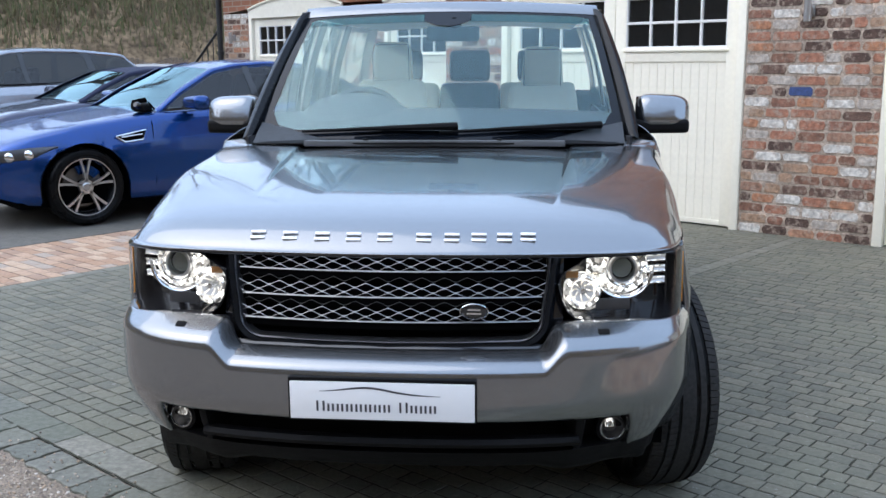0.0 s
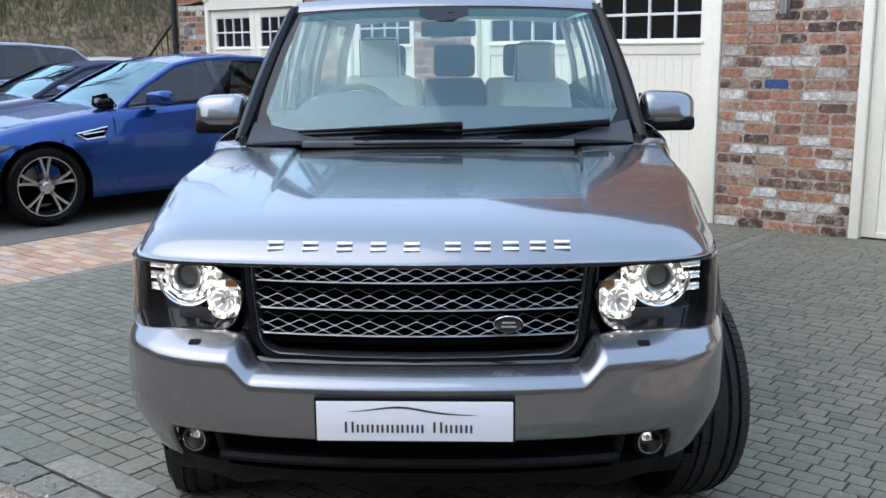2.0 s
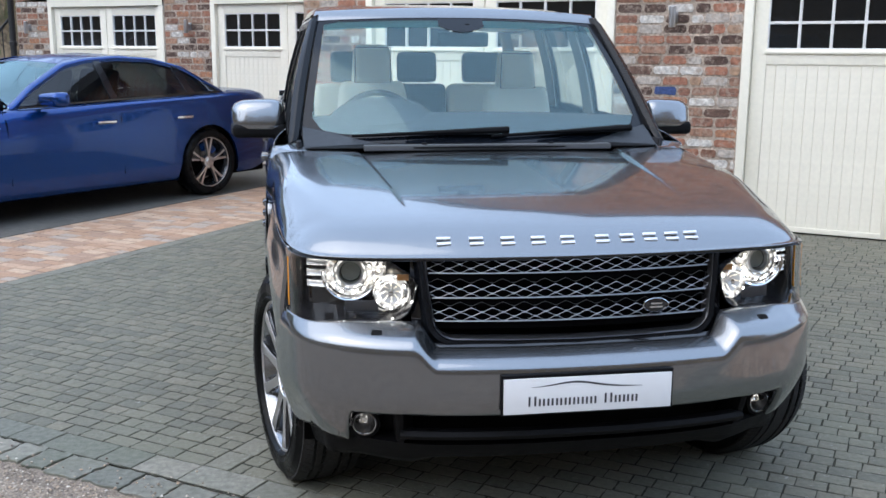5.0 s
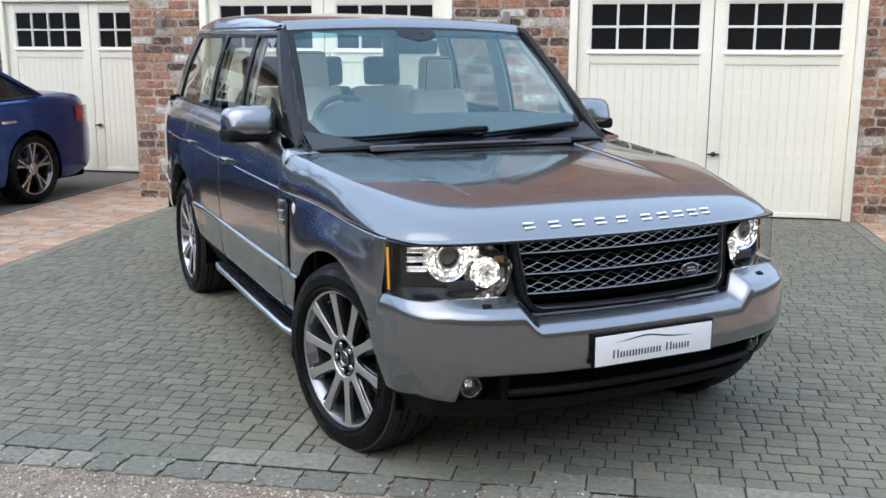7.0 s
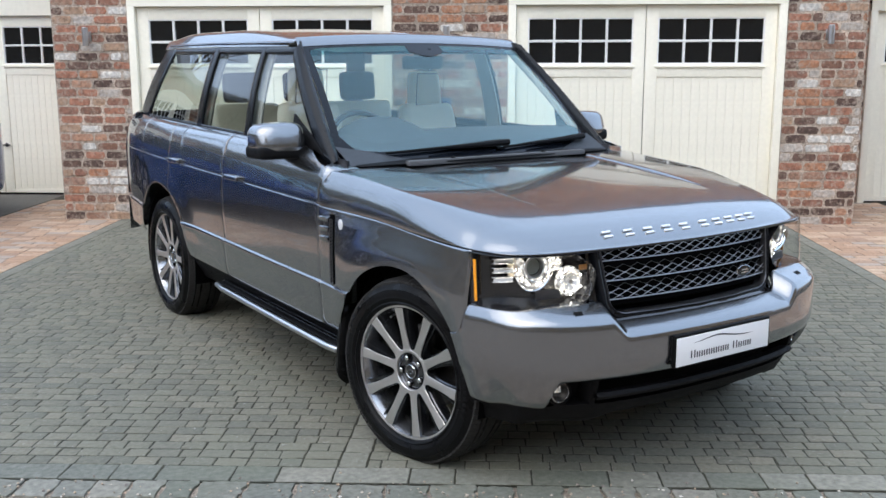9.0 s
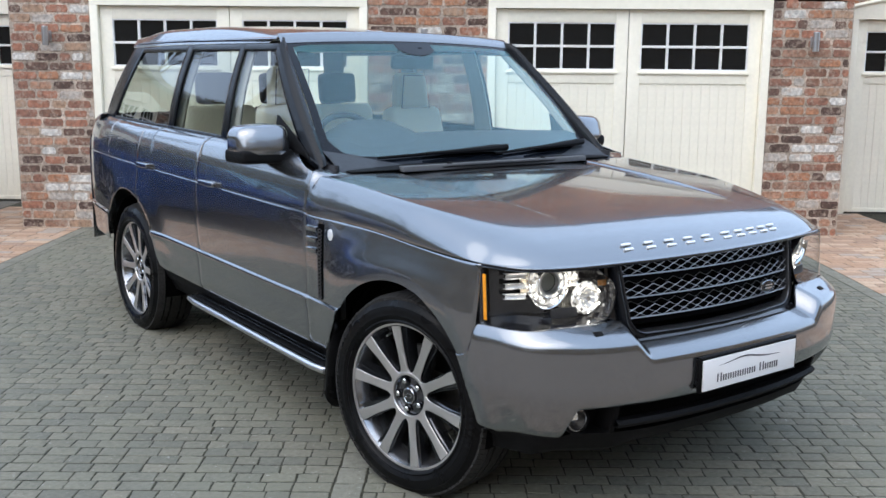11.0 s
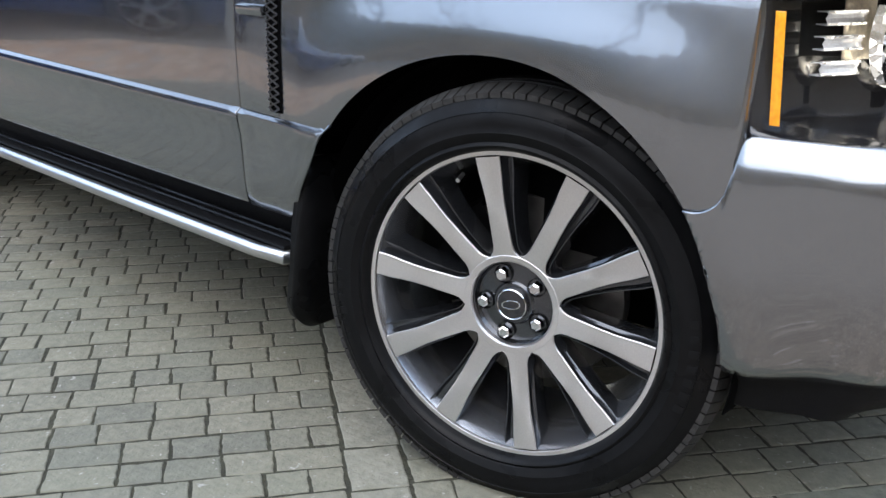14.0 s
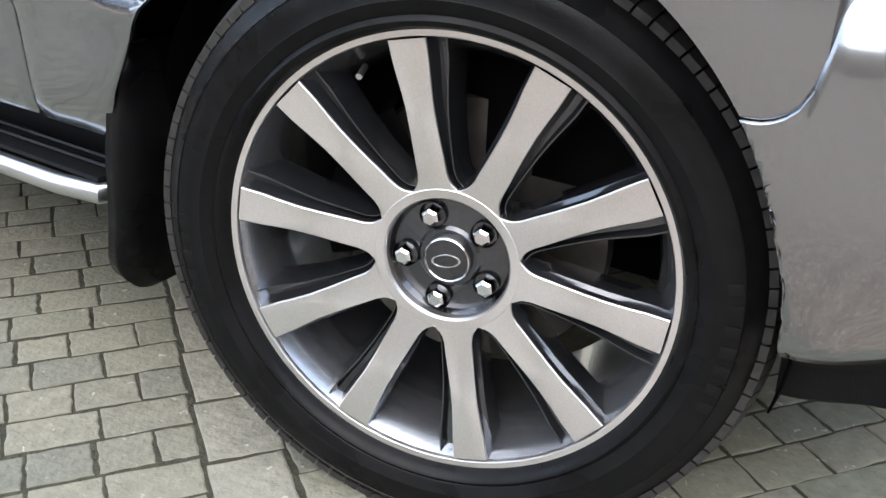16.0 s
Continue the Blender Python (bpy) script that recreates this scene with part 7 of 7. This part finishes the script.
# black camera bag left on the blue car's bonnet
bag = thing("camera_bag", BLUE_AT @ pose(0.66, 1.42, 0.945, 0, 0, 20), "small black camera bag lying on the blue bonnet", "bag")
soft_box("bag_body", 0.17, 0.12, 0.085, M_PLASTIC, bag, "", 0.03, pose(0, 0, 0, 0, 8, 0))
soft_box("bag_flap", 0.10, 0.11, 0.05, M_DARK, bag, "", 0.02, pose(-0.015, 0.005, 0.065, 6, -14, 8))
lathe("lens_barrel", [(0.0, 0.08), (0.022, 0.08), (0.028, 0.07), (0.03, 0.0)], M_BLACK, bag, "black lens barrel", 20, pose(0.03, -0.03, 0.045, 70, 20, 0))
tube("strap", [(0.09, 0.0, 0.09), (0.13, 0.03, 0.03), (0.15, 0.0, 0.012), (0.12, -0.06, 0.012), (0.02, -0.10, 0.012), (-0.08, -0.02, 0.10)], 0.008, M_DARK, bag, "", 6)

# ------------------------------------------------------------ bank, grass and trees round the yard
def bank_pt(t, f):
    """t: bearing in radians, f: 0 at the foot to 1 at the top."""
    rad = 19.5 + 3.2 * f + 0.6 * math.sin(t * 5)
    # unseen side heightened to keep low sky light off the bumper
    tall = 4.2 + 2.2 * smooth01(radians(132), radians(165), t) + 4.6 * smooth01(radians(205), radians(232), t)
    tall *= 1 - 0.6 * smooth01(radians(312), radians(330), t)
    z = -0.05 + tall * (f ** 0.8) + 0.25 * math.sin(t * 9 + f * 4)
    return (rad * math.cos(t), 2 + rad * math.sin(t), z if f else -0.05)


TS = np.linspace(radians(62), radians(330), 104)
bank = sheet("bank", [[bank_pt(t, f) for f in np.linspace(0, 1, 14)] for t in TS], M_BANK, None, "", 0.0, 0)
tagged(bank, "brown earth bank round the yard, unseen side raised against low sky", "bank", kind="structure")
r = np.random.default_rng(11)
V, F = [], []
for _ in range(36000):
    t = radians(95) + r.random() ** 1.0 * radians(75) if r.random() < 0.8 else r.uniform(radians(62), radians(298))
    f = 0.26 + 0.74 * r.random() ** 0.6
    x, y, z = bank_pt(t, f)
    h = r.uniform(0.12, 0.45) * (0.4 + 0.9 * f)
    a, lean = r.uniform(0, 6.28), r.normal(0, 0.22, 2)
    w = r.uniform(0.010, 0.028)
    n = len(V)
    dx, dy = w * math.cos(a), w * math.sin(a)
    V += [(x - dx, y - dy, z - 0.03), (x + dx, y + dy, z - 0.03), (x + dx * 0.7 + lean[0] * h * 0.4, y + dy * 0.7 + lean[1] * h * 0.4, z + h * 0.55), (x + lean[0] * h, y + lean[1] * h, z + h)]
    F += [(n, n + 1, n + 2), (n, n + 2, n + 3)]
grass = link("grass", V, F, M_GRASS, smooth=0)
tagged(grass, "tall dry green and straw-coloured grass on the bank", "grass", kind="stuff")


def bare_tree(x, y, z, h, seed):
    rt = random.Random(seed)
    e = thing("tree", Matrix.Translation((x, y, z)), "leafless winter tree with fine bare branches", "tree", "bare trees")
    bm = bmesh.new()
    twigs = bmesh.new()

    def grow(b_, p, d, ln, rad, depth):
        pts, rr = [p.copy()], [rad]
        for k in range(4):
            d = (d + Vector((rt.gauss(0, 0.13), rt.gauss(0, 0.13), rt.gauss(0.03, 0.08)))).normalized()
            p = p + d * ln / 4
            pts.append(p.copy())
            rr.append(rad * (1 - 0.45 * (k + 1) / 4))
        add_tube(b_, pts, rr, 6 if depth < 2 else 4)
        if depth < 4:
            for _ in range(3 if depth else 6):
                k = rt.randint(1, 4)
                nd = (d * 0.75 + Vector((rt.gauss(0, 0.6), rt.gauss(0, 0.6), rt.gauss(0.15, 0.35)))).normalized()
                grow(twigs if depth >= 1 else b_, pts[k], nd, ln * rt.uniform(0.5, 0.72), rr[k] * 0.58, depth + 1)

    grow(bm, Vector((0, 0, -0.2)), Vector((0, 0, 1)), h * 0.45, h * 0.022, 0)
    trunk = part("trunk", bm, M_BARK, e, "", 60)
    part("crown", twigs, M_BARK, e, "bare twigs", 60)
    return e


for k, (deg, rad, h) in enumerate(((98, 22, 9), (108, 23.5, 8), (118, 21.5, 10), (127, 24, 8), (138, 22, 9), (150, 23, 9), (166, 22, 10), (184, 23, 9), (205, 22, 10), (228, 23, 9), (252, 22, 10), (275, 22, 9))):
    t = radians(deg)
    bare_tree(rad * math.cos(t), 2 + rad * math.sin(t), 3.4, h, 40 + k)

# iron handrail on the steps beside the garage end
rail = thing("handrail", WALL @ Matrix.Translation((-12.0, D1 + 0.05, 0)), "black iron stair handrail with thin balusters", "handrail")
tube("top_rail", [(-1.5, 0, 0.95), (-0.08, 0, 2.0)], 0.022, M_IRON, rail, "", 8)
for k in range(9):
    x = -1.45 + k * 0.165
    tube("baluster", [(x, 0, 0.0), (x, 0, 0.95 + (x + 1.5) * 0.74)], 0.009, M_IRON, rail, "", 6)

# ------------------------------------------------------------ bricks of the piers, last


def lay_bricks(wall_ob, a, b_, d, limit, loose):
    """Bricks of one pier in courses: pieces up to the limit, the rest joined."""
    V, F = [], []
    blue_laid = False
    course, z, k = 0.0895, 0.0, 0
    rb = random.Random(int(a * 100) + 5)
    while z < HEAD + 0.01:
        s = a
        if k % 2:
            s -= 0.115
        while s < b_ - 0.01:
            l = rb.choice((0.233, 0.225, 0.24, 0.215)) if rb.random() > 0.20 else rb.uniform(0.11, 0.16)
            s0, s1 = max(s, a) + 0.010, min(s + l, b_) - 0.010
            if s1 - s0 > 0.03:
                out = rb.uniform(-0.002, 0.003)
                zz = z + rb.uniform(-0.002, 0.002)
                h = course - 0.021 + rb.uniform(-0.004, 0.004)
                j = lambda q: rb.uniform(-q, q)
                fr = [(s0 + 0.012 + j(0.006), zz + j(0.003)), ((s0 + s1) / 2 + j(0.03), zz + j(0.005)), (s1 - 0.012 + j(0.006), zz + j(0.003)), (s1 + j(0.004), zz + h * 0.3 + j(0.008)), (s1 + j(0.004), zz + h * 0.75 + j(0.008)), (s1 - 0.014 + j(0.006), zz + h + j(0.003)), ((s0 + s1) / 2 + j(0.03), zz + h + j(0.005)), (s0 + 0.014 + j(0.006), zz + h + j(0.003)), (s0 + j(0.004), zz + h * 0.7 + j(0.008)), (s0 + j(0.004), zz + h * 0.28 + j(0.008))]
                cx, cz = (s0 + s1) / 2, zz + h / 2
                v = [(x, d + 0.04, y) for x, y in fr] + [(x, d + 0.0018 - out, y) for x, y in fr] + [(cx + (x - cx) * (1 - 0.0025 / (s1 - s0) * 2), d - out, cz + (y - cz) * 0.955) for x, y in fr]
                f = [(i, (i + 1) % 10, 10 + (i + 1) % 10, 10 + i) for i in range(10)] + [(10 + i, 10 + (i + 1) % 10, 20 + (i + 1) % 10, 20 + i) for i in range(10)] + [tuple(range(20, 30))]
                if loose and limit > 0:
                    limit -= 1
                    me = bpy.data.meshes.new("brick")
                    me.from_pydata([(x - cx, y - d, q - cz) for x, y, q in v], [], f)
                    blue = abs(cx + 1.32) < 0.14 and abs(cz - 1.19) < course / 2 and s1 - s0 > 0.16 and not blue_laid
                    blue_laid = blue_laid or blue
                    me.materials.append(M_BLUEBRICK if blue else M_BRICK)
                    o = new("brick", me)
                    o.parent = wall_ob
                    o.location = (cx, d, cz)
                else:
                    n = len(V)
                    V += v
                    F += [tuple(i + n for i in q) for q in f]
            s += l
        z += course
        k += 1
    if V:
        o = link("bricks", V, F, M_BRICK, wall_ob, smooth=0)
        tagged(o, kind="stuff")


for (a, b_, d), w in zip(PIERS, pier_walls):
    lay_bricks(w, a, b_, d, 300, d == D0)
